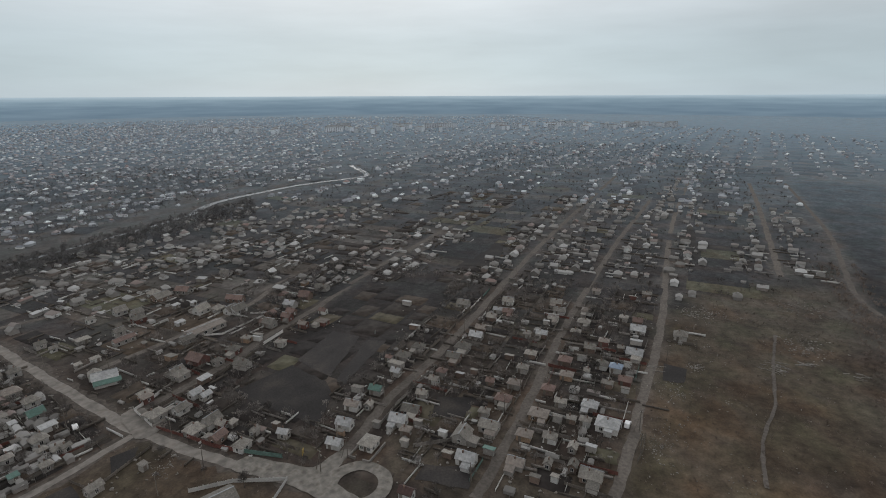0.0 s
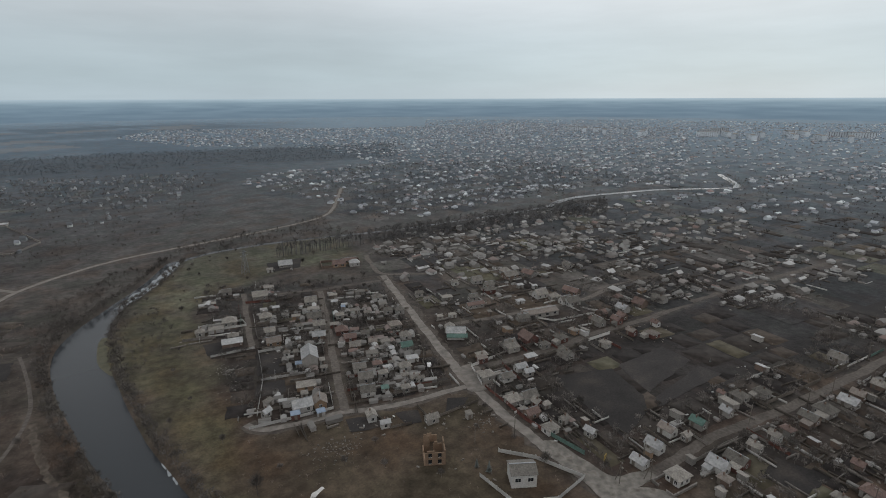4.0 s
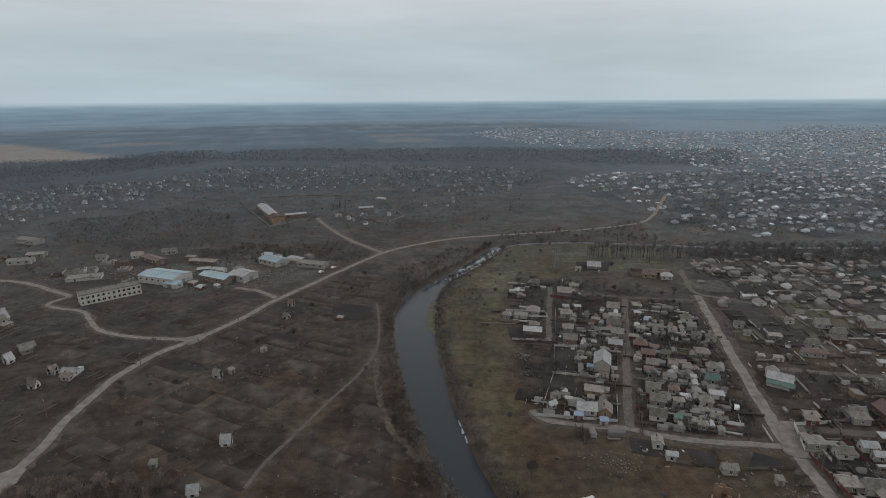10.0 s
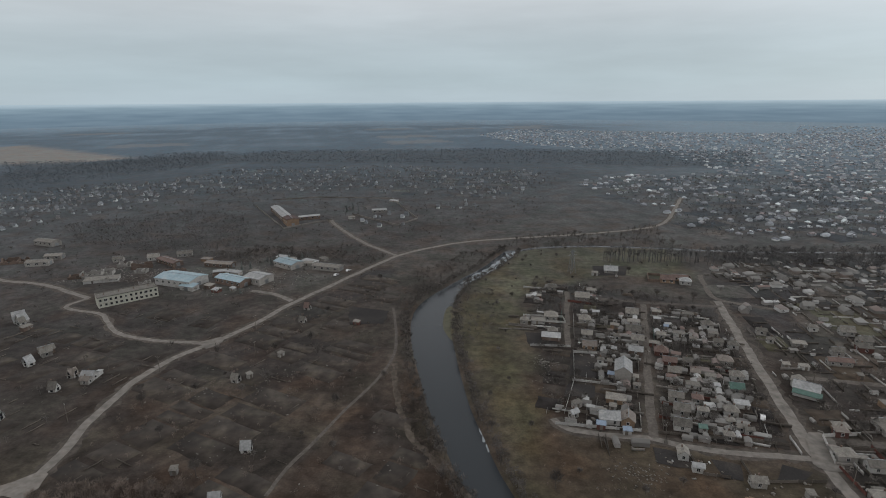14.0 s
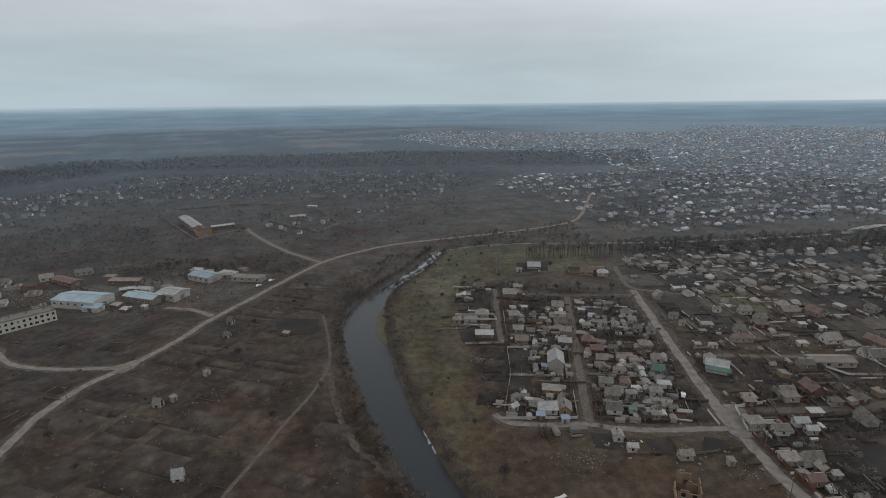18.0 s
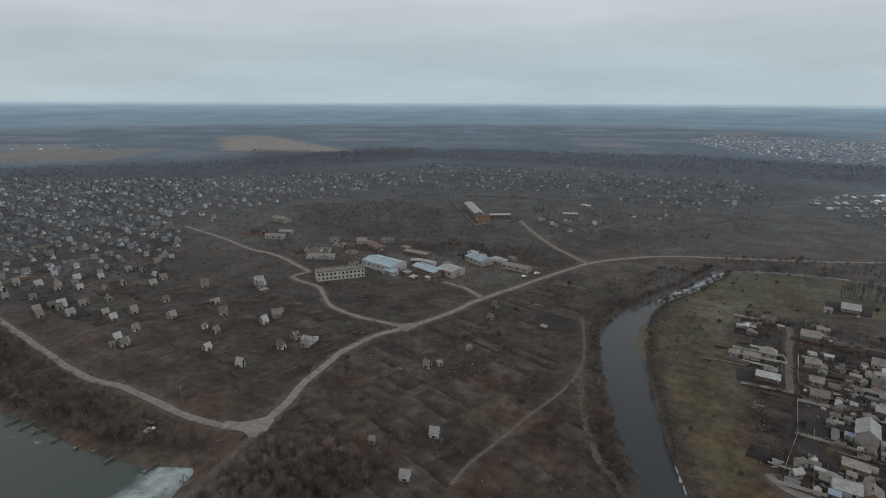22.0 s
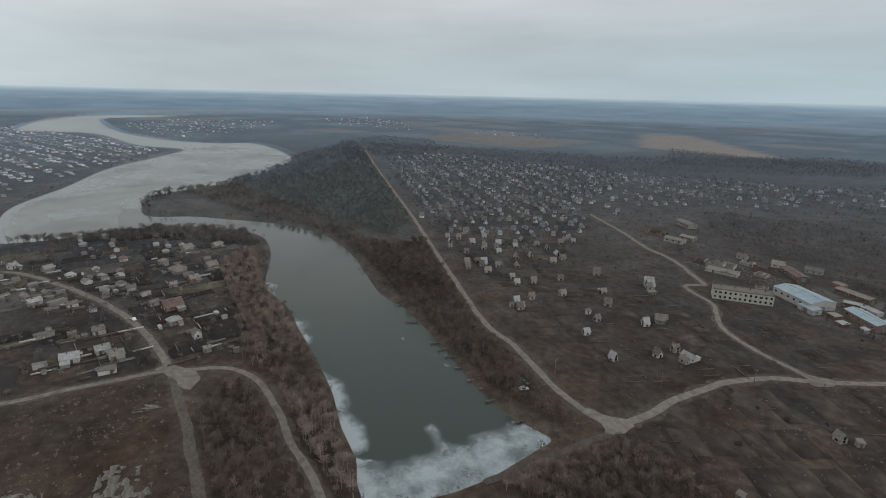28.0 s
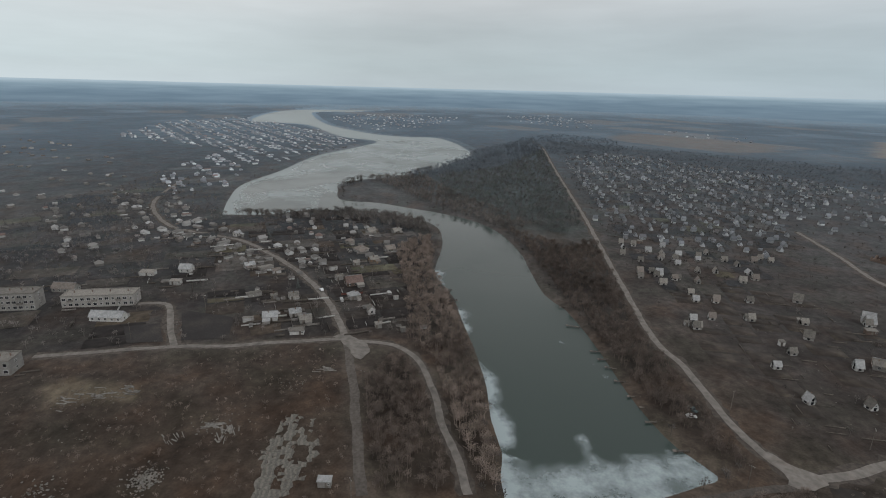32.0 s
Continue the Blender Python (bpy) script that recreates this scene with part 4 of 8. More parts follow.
def profile(points, w):
    """An outline in y and z drawn out along x, closed."""
    n = len(points)
    v = [(-w / 2, y, z) for y, z in points] + [(w / 2, y, z) for y, z in points]
    return v, [tuple(range(n))[::-1], tuple(range(n, 2 * n))] + [(i, (i + 1) % n, n + (i + 1) % n, n + i) for i in range(n)]


def window_mesh(w, h):
    """A frame with a middle bar, standing proud of the wall, round a pane set back in it; it faces -y."""
    b = 0.09
    pieces = [box(w, 0.1, b, 0, 0, -h / 2), box(w, 0.1, b, 0, 0, h / 2 - b), box(b, 0.1, h, -w / 2 + b / 2, 0, -h / 2), box(b, 0.1, h, w / 2 - b / 2, 0, -h / 2), box(0.06, 0.08, h, 0, 0, -h / 2)]
    v, f = joined(*pieces)
    m = mesh("window", v + [(-w / 2, -0.01, -h / 2), (w / 2, -0.01, -h / 2), (w / 2, -0.01, h / 2), (-w / 2, -0.01, h / 2)], f + [tuple(len(v) + i for i in range(4))], [FRAME, GLASS])
    m.polygons[len(m.polygons) - 1].material_index = 1
    return m


WINDOW, SMALL_WINDOW, WIDE_WINDOW = window_mesh(1.15, 1.35), window_mesh(0.8, 0.8), window_mesh(1.9, 1.5)
# Dark pane for cabin windows; on ruins it stands in for shaded openings.
DARK_PANE = mesh("window", [(-0.6, -0.02, -0.7), (0.6, -0.02, -0.7), (0.6, -0.02, 0.7), (-0.6, -0.02, 0.7)] + box(1.3, 0.09, 0.08, 0, -0.02, -0.8)[0], [(0, 1, 2, 3)] + [tuple(i + 4 for i in q) for q in box(1, 1, 1)[1]], [GLASS, FRAME])
for q in DARK_PANE.polygons[1:]:
    q.material_index = 1
DOOR = mesh("door", *joined(box(0.95, 0.08, 2.0), box(1.1, 0.05, 2.08)), [WOOD])
CHIMNEY = mesh("chimney", *joined(box(0.42, 0.42, 1.1), box(0.52, 0.52, 0.12, 0, 0, 1.0)), [BRICK])


def gable_roof(w, d, h, up, over=0.4, thick=0.14):
    s = up / (d / 2)
    e = d / 2 + over
    zl = h - over * s
    return profile([(-e, zl), (0, h + up), (e, zl), (e, zl + thick), (0, h + up + thick * 1.2), (-e, zl + thick)], w + 2 * over)


def hip_roof(w, d, h, up, over=0.45, thick=0.14):
    a, b = w / 2 + over, d / 2 + over
    r = max(w / 2 - d / 2 * 0.85, w * 0.12)
    low, top = h - 0.12, h - 0.12 + thick
    v = [(-a, -b, low), (a, -b, low), (a, b, low), (-a, b, low), (-a, -b, top), (a, -b, top), (a, b, top), (-a, b, top), (-r, 0, h + up), (r, 0, h + up)]
    return v, [(0, 3, 2, 1), (0, 1, 5, 4), (1, 2, 6, 5), (2, 3, 7, 6), (3, 0, 4, 7), (4, 5, 9, 8), (6, 7, 8, 9), (5, 6, 9), (7, 4, 8)]


ROOF_WORDS = {"": "weathered grey sheet roof", "r": "rusty red roof", "n": "green metal roof", "b": "blue metal roof", "W": "pale metal roof", "m": "dark brown roof", "o": "brown-grey sheet roof"}
WALL_WORDS = ["grey limewashed", "white limewashed", "brown brick", "orange brick", "pale silicate brick", "red-painted"]


def house(x, y, turn, w, d, style, group="", rich=True):
    """A house, shed or summer cabin: walls, roof, chimney, door and windows. The ridge runs along its own x."""
    r = random.Random(int(x * 7919 + y * 104729) & 0xFFFFFF)
    kind, paint = style[0], style[1:]
    if kind == "G":
        turn, w, d, kind = turn + 90, max(w, d), min(w, d), "g"
    elif d > w:
        turn, w, d = turn + 90, d, w
    w, d = max(w - 0.9, 2.2), max(d - 0.8, 2.0)
    if kind == "d":
        w, d = max(w * 0.86, 3.4), max(d * 0.84, 3.0)
    wall = r.choices(range(6), (28, 30, 14, 3, 22, 3))[0]
    if paint == "o":
        wall = 3
    elif paint == "W" and kind != "s":
        wall = r.choice((1, 1, 4))
    elif paint == "r":
        wall = r.choice((2, 2, 5, 0))
    if kind == "d":
        wall = r.choice((1, 4, 4)) if paint != "W" else 1
    roof = paint if paint in ROOF else ""
    if kind == "d" and paint == "":
        roof = r.choice(("", "", "", "o", "W"))
    if kind in "gh" and paint == "" and r.random() < 0.25:
        roof = r.choice(("o", "r", "o", "W"))
    words = f"{WALL_WORDS[wall]}"
    if kind == "s":
        name, label, h, up = "shed", f"low {words} garden shed with {ROOF_WORDS[roof]}", r.uniform(1.8, 2.3), 0.4
    elif kind == "d":
        name, label, h, up = "summer_cabin", f"small {words} summer cabin with steep {ROOF_WORDS[roof]}", r.uniform(1.5, 1.9), d * r.uniform(0.6, 0.85)
    else:
        name, label, h, up = "village_house", f"{words} village house with {'hipped' if kind == 'h' else 'gabled'} {ROOF_WORDS[roof]}", r.uniform(2.3, 2.8), d * r.uniform(0.32, 0.46)
    h = min(h, w * 0.6 + 0.8)
    ob = tagged(new(name), label, "shed" if kind == "s" else "house", group)
    ob.matrix_basis = pose(x, y, 0, 0, 0, turn)
    if kind == "s":
        walls = profile([(-d / 2, -0.2), (d / 2, -0.2), (d / 2, h + up), (-d / 2, h)], w)
        e, s = 0.3, up / d
        top = profile([(-d / 2 - e, h - e * s + 0.02), (d / 2 + e, h + up + e * s + 0.02), (d / 2 + e, h + up + e * s + 0.14), (-d / 2 - e, h - e * s + 0.14)], w + 0.5)
    elif kind == "h":
        walls = box(w, d, h + 0.15, 0, 0, -0.2)
        top = hip_roof(w, d, h, up)
    else:
        walls = profile([(-d / 2, -0.2), (d / 2, -0.2), (d / 2, h), (0, h + up), (-d / 2, h)], w)
        top = gable_roof(w, d, h, up, 0.4 if kind == "g" else 0.3)
    part("wall", mesh("wall", *walls, [WALL[wall]]), ob)
    rf = part("roof", mesh("roof", *top, [ROOF[roof]]), ob)
    if kind == "g" and rich and w > 5:
        part("ridge_cap", mesh("ridge_cap", *box(w + 0.7, 0.3, 0.1, 0, 0, h + up + 0.12), [METAL]), rf)
    if kind == "s":
        part("door", DOOR, ob, "", (r.uniform(-w / 4, w / 4), -d / 2 - 0.03, 0))
        if rich and w > 4:
            part("window", SMALL_WINDOW, ob, "", (w / 2 - 0.8, -d / 2 - 0.04, h * 0.6))
        return ob
    if kind != "d" or r.random() < 0.3:
        part("chimney", CHIMNEY, ob, "", (r.uniform(-w / 5, w / 5), d * 0.12, h + up * 0.6))
    pane = DARK_PANE if kind == "d" else WINDOW
    k = max(1, int(w / 3.2))
    for i in range(k):
        part("window", pane, ob, "", ((i + 0.5) * w / k - w / 2, -d / 2 - 0.04, h * 0.52))
        if rich and i:
            part("window", pane, ob, "", ((i + 0.5) * w / k - w / 2, d / 2 + 0.04, h * 0.52), 180)
    for i in range(max(1, int(d / 3.0)) if rich or kind == "d" else 0):
        q = max(1, int(d / 3.0))
        for side in (-1, 1):
            part("window", pane, ob, "", (side * (w / 2 + 0.04), (i + 0.5) * d / q - d / 2, h * 0.52), side * 90)
    if kind == "d":
        for side in (-1, 1):
            part("attic_window", SMALL_WINDOW if r.random() < 0.5 else DARK_PANE, ob, "", (side * (w / 2 + 0.04), 0, h + up * 0.28), side * 90)
    if rich:
        part("door", DOOR, ob, "", (-w / 2 + w / (2 * k) + 1.2, d / 2 + 0.03, 0))
        if kind in "gh" and w > 5 and r.random() < 0.75:
            aw, ad = w * r.uniform(0.35, 0.6), r.uniform(2.2, 3.6)
            sx = r.choice((-1, 1))
            an = part("annex", mesh("annex", *profile([(-ad / 2, 0), (ad / 2, 0), (ad / 2, 1.7), (-ad / 2, 2.2)], aw), [WALL[r.choice((0, 4, wall))]]), ob, "", (sx * (w / 2 - aw / 2 - 0.2), d / 2 + ad / 2 - 0.02, 0))
            part("annex_roof", mesh("annex_roof", *profile([(-ad / 2, 2.22), (ad / 2 + 0.3, 1.66), (ad / 2 + 0.3, 1.78), (-ad / 2, 2.34)], aw + 0.4), [ROOF[r.choice(("", "o", roof))]]), an)
        elif kind in "gh" and w > 7 and r.random() < 0.7:
            pw = r.uniform(2.2, 3.2)
            porch = part("porch", mesh("porch", *box(pw, 1.8, 2.3), [WALL[wall]]), ob, "", (-w / 2 + w / (2 * k) + 1.2, d / 2 + 0.88, 0))
            part("porch_roof", mesh("porch_roof", *profile([(-1.2, 2.5), (1.15, 2.28), (1.15, 2.4), (-1.2, 2.62)], pw + 0.4), [ROOF[roof]]), porch)
    return ob


def flats(x, y, turn, w, d, storeys, bays, wall, label, roofless=False):
    """A block of flats: walls, flat roof with a parapet, chimney stacks, balconies, and every window."""
    h = storeys * 2.9 + 0.5
    ob = tagged(new("apartment_building"), label, "building")
    ob.matrix_basis = pose(x, y, 0, 0, 0, turn)
    part("wall", mesh("wall", *box(w, d, h + 0.2, 0, 0, -0.2), [WALL[wall]]), ob)
    slab = part("roof", mesh("roof", *joined(box(w - 0.6, d - 0.6, 0.12, 0, 0, h + 0.01), box(w + 0.3, 0.35, 0.5, 0, -d / 2, h), box(w + 0.3, 0.35, 0.5, 0, d / 2, h), box(0.35, d - 0.4, 0.5, -w / 2, 0, h), box(0.35, d - 0.4, 0.5, w / 2, 0, h)), [ROOF[""]]), ob)
    for i in range(4):
        part("chimney", CHIMNEY, slab, "", ((i + 0.5) * w / 4 - w / 2, 0.8, h + 0.1))
    for s in range(storeys):
        for i in range(bays):
            u = (i + 0.5) * w / bays - w / 2
            for side in (-1, 1):
                win = part("window", DARK_PANE if roofless and (i * 5 + s * 3) % 4 else WIDE_WINDOW if (i + s) % 3 else WINDOW, ob, "", (u, side * (d / 2 + 0.04), 1.7 + s * 2.9), 0 if side < 0 else 180)
            if not roofless and i % 4 == 1 and s:
                part("balcony", mesh("balcony", *joined(box(2.6, 1.0, 0.12), box(2.6, 0.08, 1.0, 0, -0.46, 0.1), box(0.08, 1.0, 1.0, -1.26, 0, 0.1), box(0.08, 1.0, 1.0, 1.26, 0, 0.1)), [CONCRETE]), ob, "", (u, -d / 2 - 0.5, 0.55 + s * 2.9))
        for side in (-1, 1):
            part("window", WINDOW, ob, "", (side * (w / 2 + 0.04), 0, 1.7 + s * 2.9), side * 90)
    return ob


def hall(x, y, turn, w, d, h, up, roof, wall, label, gates=2, name="hall"):
    ob = tagged(new(name), label, "building")
    ob.matrix_basis = pose(x, y, 0, 0, 0, turn)
    part("wall", mesh("wall", *profile([(-d / 2, -0.2), (d / 2, -0.2), (d / 2, h), (0, h + up), (-d / 2, h)], w), [WALL[wall]]), ob)
    rf = part("roof", mesh("roof", *gable_roof(w, d, h, up, 0.35), [ROOF[roof]]), ob)
    part("ridge_cap", mesh("ridge_cap", *box(w + 0.6, 0.4, 0.12, 0, 0, h + up + 0.13), [METAL]), rf)
    k = max(2, int(w / 4.5))
    for i in range(k):
        for side in (-1, 1):
            part("window", WIDE_WINDOW, ob, "", ((i + 0.5) * w / k - w / 2, side * (d / 2 + 0.04), h * 0.6), 0 if side < 0 else 180)
    for i in range(gates):
        g = part("gate", mesh("gate", *joined(box(1.45, 0.1, 2.8, -0.75), box(1.45, 0.1, 2.8, 0.75)), [METAL]), ob, "", ((-1 if i else 1) * (w / 2 + 0.06), 0, 0), 90)
    return ob


AVENUE_HOUSES = [
    (146, 175, -11, 5.5, 4.7, "h"), (164, 176, -8, 6.8, 5.1, "g"), (164, 161, -8, 6.3, 3.8, "sW"), (153, 156, -8, 5.9, 4.4, "g"),
    (153, 151, -8, 5, 3.7, "gW"), (136, 159, -8, 7, 5.9, "h"), (142, 153, -8, 6.1, 4.5, "g"), (133, 138, -8, 6.9, 5.9, "h"),
    (139, 136, -8, 7.3, 5.5, "g"), (139, 131, -4, 4, 4.8, "G"), (132, 127, -4, 6.3, 4.7, "gr"), (141, 128, -4, 4.1, 2.5, "s"),
    (131, 116, -4, 5.8, 4.9, "h"), (139, 117, 86, 3.2, 3.9, "G"), (141, 106, -86, 4.7, 3.5, "gW"), (145, 112, 86, 2.8, 1.7, "s"),
]
AVENUE_HOUSES2 = [
    (142, 86, 90, 5.9, 4.4, "gW"), (148, 87, 90, 3.4, 2, "s"), (153, 88, 90, 6.5, 4.9, "gW"), (165, 91, 88, 6.4, 4.8, "g"),
    (167, 85, 88, 3.2, 3.8, "G"), (178, 87, 88, 5.9, 4.4, "gn"), (177, 95, 88, 5.5, 3.3, "s"), (209, 88, 80, 6.6, 5.6, "h"),
    (201, 88, 80, 7.6, 4.6, "s"), (194, 85, 80, 4.9, 3.7, "gW"), (219, 84, 84, 6.1, 5.1, "h"), (242, 94, 84, 4.6, 2.8, "sW"),
    (205, 93, 80, 3.8, 2.9, "g"), (226, 64, 84, 7.5, 6.4, "h"), (240, 61, 84, 7.2, 5.4, "g"), (252, 58, 84, 4.7, 2.8, "s"),
]
AVENUE_HOUSES3 = [
    (200, 66, 80, 4.7, 4, "hr"), (215, 65, 84, 7, 5.3, "g"), (201, 58, 80, 4.3, 2.6, "sW"), (206, 53, 80, 3.5, 2.1, "s"),
    (193, 67, 80, 4.8, 3.6, "g"), (181, 68, 88, 5.1, 3.8, "g"), (199, 44, 86, 4.2, 3.2, "gr"), (161, 70, 88, 6.9, 5.2, "gW"),
    (169, 68, 88, 7.5, 5.6, "g"), (157, 77, 88, 3.4, 2.1, "s"), (156, 65, 88, 4.4, 3.8, "h"), (163, 63, 88, 3.8, 2.3, "s"),
    (150, 63, 90, 3.3, 2, "s"), (159, 52, 83, 3.7, 2.2, "sW"), (160, 45, 84, 6.2, 7.5, "G"), (176, 41, 84, 4.4, 3.8, "h"),
]
LANE_HOUSES = [
    (168, 37, 84, 7.7, 5.8, "g"), (155, 34, 83, 4.7, 2.8, "sn"), (148, 40, 83, 7.1, 5.3, "gW"), (149, 47, 83, 4.3, 2.6, "s"),
    (127, 53, 83, 5.2, 3.9, "gm"), (187, 36, 84, 6.6, 5.6, "hr"), (181, 21, 84, 7.5, 6.3, "ho"), (192, 14, 84, 5.1, 3.8, "g"),
    (193, 3, 82, 6.4, 5.4, "hW"), (181, 14, 84, 4.2, 2.5, "s"), (182, 9, 84, 4.1, 3.1, "g"), (182, 4, 82, 4.5, 3.8, "h"),
    (182, -4, 82, 8.7, 7.4, "hW"), (167, 24, 84, 5.9, 5, "ho"), (168, 15, 84, 5.4, 4, "g"), (165, 7, 80, 3.4, 4.1, "G"),
]
LANE_HOUSES2 = [
    (167, 1, 80, 4.3, 2.6, "sW"), (151, 24, 83, 6.2, 4.7, "g"), (154, 14, 83, 3, 3.6, "G"), (146, 17, 83, 3.9, 2.3, "s"),
    (148, 11, 80, 2.8, 1.7, "s"), (155, 6, 80, 3.3, 4, "G"), (152, -0, 80, 7.6, 5.7, "g"), (323, 7, 83, 5.3, 3.9, "g"),
    (326, -22, 85, 5.8, 4.3, "g"), (320, -14, 85, 4.9, 2.9, "s"), (296, 28, 84, 7.1, 5.4, "g"), (285, 25, 84, 6.9, 5.2, "g"),
    (289, 10, 84, 7.1, 6, "h"), (273, 11, 84, 6.8, 5.7, "h"), (259, 14, 84, 5.3, 4.5, "h"), (273, 27, 84, 6.1, 4.6, "g"),
]
LANE_HOUSES3 = [
    (268, 30, 84, 3.9, 2.3, "sW"), (249, 37, 84, 4, 3.4, "h"), (252, 30, 84, 6.2, 4.6, "g"), (265, 59, 85, 5.8, 4.4, "g"),
    (276, 58, 85, 5.5, 4.1, "g"), (274, 52, 85, 6, 4.5, "gr"), (290, 55, 85, 6.9, 5.2, "g"), (249, 61, 84, 5.5, 4.1, "g"),
    (229, 32, 86, 5.7, 4.8, "h"), (224, 41, 86, 4.8, 2.9, "s"), (285, -9, 84, 4.9, 4.1, "h"), (283, -16, 84, 5.6, 4.2, "gr"),
    (272, -16, 84, 7.8, 5.9, "gW"), (258, -15, 84, 6.3, 3.8, "sW"), (244, -14, 81, 8, 6, "gW"), (248, -8, 81, 3.7, 2.8, "g"),
]
EDGE_HOUSES = [
    (252, -0, 84, 5.4, 4.6, "h"), (243, 6, 84, 5.7, 4.3, "g"), (233, 9, 86, 4.7, 2.8, "s"), (228, 0, 81, 5.8, 4.9, "h"),
    (227, -6, 81, 5.8, 5, "hb"), (233, -11, 81, 4.1, 2.5, "s"), (227, 16, 86, 6.3, 5.4, "hr"), (214, 14, 86, 6, 5.1, "ho"),
    (221, 6, 86, 3, 2.2, "g"), (200, 20, 86, 5.6, 4.8, "hr"), (214, 33, 86, 5.3, 4.5, "h"), (200, 34, 86, 5.9, 5, "h"),
    (217, -10, 81, 5.8, 4.3, "gr"), (210, -10, 82, 3.9, 2.3, "s"), (212, -3, 81, 5.1, 3.8, "g"), (271, -36, 84, 6.8, 5.8, "h"),
]
BLOCK_HOUSES = [
    (69, 330, -13, 6, 4.5, "g"), (58, 315, -13, 3.2, 1.9, "s"), (84, 312, -13, 9.3, 7, "g"), (93, 324, -13, 6.7, 4, "s"),
    (86, 288, -13, 4.7, 2.8, "sW"), (77, 278, -12, 7, 6, "h"), (59, 282, -12, 7.9, 6.7, "h"), (51, 277, -12, 8.3, 5, "s"),
    (43, 276, -12, 4.9, 4.2, "h"), (56, 262, -12, 5.6, 4.7, "h"), (54, 256, -12, 10.3, 6.2, "sW"), (73, 258, -12, 6, 4.5, "g"),
    (71, 245, -12, 7.5, 5.6, "go"), (91, 269, -18, 5.2, 3.1, "s"), (106, 286, -18, 7.5, 5.6, "g"), (103, 274, -18, 7.2, 4.3, "s"),
]
BLOCK_HOUSES2 = [
    (99, 263, -18, 8.2, 6.2, "g"), (88, 255, -19, 4, 3.4, "h"), (97, 251, -19, 6.7, 5, "g"), (92, 239, -19, 7.1, 5.3, "g"),
    (82, 241, -19, 2.7, 1.6, "sW"), (121, 288, -18, 5.5, 3.3, "s"), (137, 284, -15, 6.6, 3.9, "s"), (117, 277, -18, 4.6, 2.8, "sW"),
    (111, 256, -18, 4.9, 3.7, "g"), (118, 267, -18, 2.9, 1.7, "sb"), (104, 247, -19, 5.4, 3.2, "s"), (121, 258, -18, 6.2, 3.7, "s"),
    (125, 251, -18, 3.8, 2.9, "g"), (141, 269, -15, 6.6, 5.6, "h"), (139, 258, -15, 5.4, 3.3, "s"), (136, 247, -15, 5.1, 3.8, "g"),
]
BLOCK_HOUSES3 = [
    (142, 244, -15, 5.5, 4.7, "h"), (130, 228, -14, 6.7, 5.7, "h"), (104, 238, -19, 6.9, 5.8, "hr"), (104, 228, -19, 6.7, 5, "gr"),
    (112, 227, -19, 4.9, 3.7, "g"), (111, 217, -19, 4.7, 3.6, "g"), (116, 213, -14, 5.2, 3.1, "s"), (128, 214, -14, 5.9, 5, "h"),
    (102, 218, -19, 5.9, 4.4, "g"), (72, 229, -19, 3.6, 3, "h"), (76, 228, -19, 2.5, 1.5, "s"), (73, 216, -19, 3.5, 2.1, "sb"),
    (83, 213, -19, 2.7, 1.6, "s"), (81, 206, -18, 3.4, 2.5, "g"), (94, 197, -18, 6.3, 4.8, "g"), (105, 206, -19, 6.2, 3.7, "s"),
]
BLOCK_HOUSES4 = [
    (115, 205, -14, 3.2, 1.9, "sW"), (122, 203, -14, 6.2, 4.7, "gn"), (118, 191, -14, 6.2, 3.7, "sW"), (102, 195, -18, 4.7, 4, "h"),
    (108, 193, -18, 3, 2.6, "h"), (92, 187, -18, 6.6, 4.9, "g"), (100, 186, -18, 4.6, 3.9, "h"), (111, 186, -14, 5.7, 4.8, "h"),
    (88, 177, -18, 6.7, 5.1, "g"), (95, 175, -14, 3.7, 2.2, "sn"), (107, 179, -7, 3.7, 3.1, "h"), (109, 175, -7, 4.1, 3.1, "g"),
    (102, 170, -14, 4.1, 3.5, "h"), (111, 173, -7, 3.7, 2.8, "g"), (52, 192, 30, 4.8, 2.9, "s"), (49, 185, 30, 4.2, 3.2, "gW"),
]
BLOCK_HOUSES5 = [
    (62, 182, -8, 8.2, 6.2, "g"), (69, 181, -18, 5.6, 6.7, "Go"), (57.6, 177.2, -15, 4.1, 2.5, "sb"), (66.4, 173.8, -8, 3.8, 2.3, "sb"),
    (69, 196, -18, 8.6, 5.2, "s"), (66, 190, -18, 3.5, 2.1, "s"), (81, 160, -14, 4.1, 4.9, "G"), (83, 153, -14, 4.3, 3.2, "gW"),
    (99, 146, -7, 5.5, 4.1, "g"), (112, 140, -8, 2.7, 1.6, "s"),
]
EAST_HOUSES = [
    (156, 224, -12, 3.8, 2.3, "s"), (163, 222, -12, 4.9, 3, "s"), (165, 260, -15, 5.4, 4, "g"), (164, 250, -15, 4, 3, "g"),
    (176, 246, -15, 7.2, 4.3, "s"), (195, 264, -15, 4.8, 4.1, "h"), (209, 259, -15, 7.4, 5.5, "g"), (204, 240, -12, 7.2, 6.1, "h"),
    (188, 236, -12, 6.1, 4.6, "g"), (182, 226, -12, 11.1, 4.4, "g"), (182, 213, -12, 2.8, 1.7, "s"), (234, 255, -8, 10.5, 7.9, "g"),
    (226, 236, -8, 5, 3, "sW"), (247, 250, -82, 9.4, 7, "gr"), (233, 230, -8, 4.1, 2.5, "sW"), (208, 216, -8, 5.8, 3.5, "sW"),
]
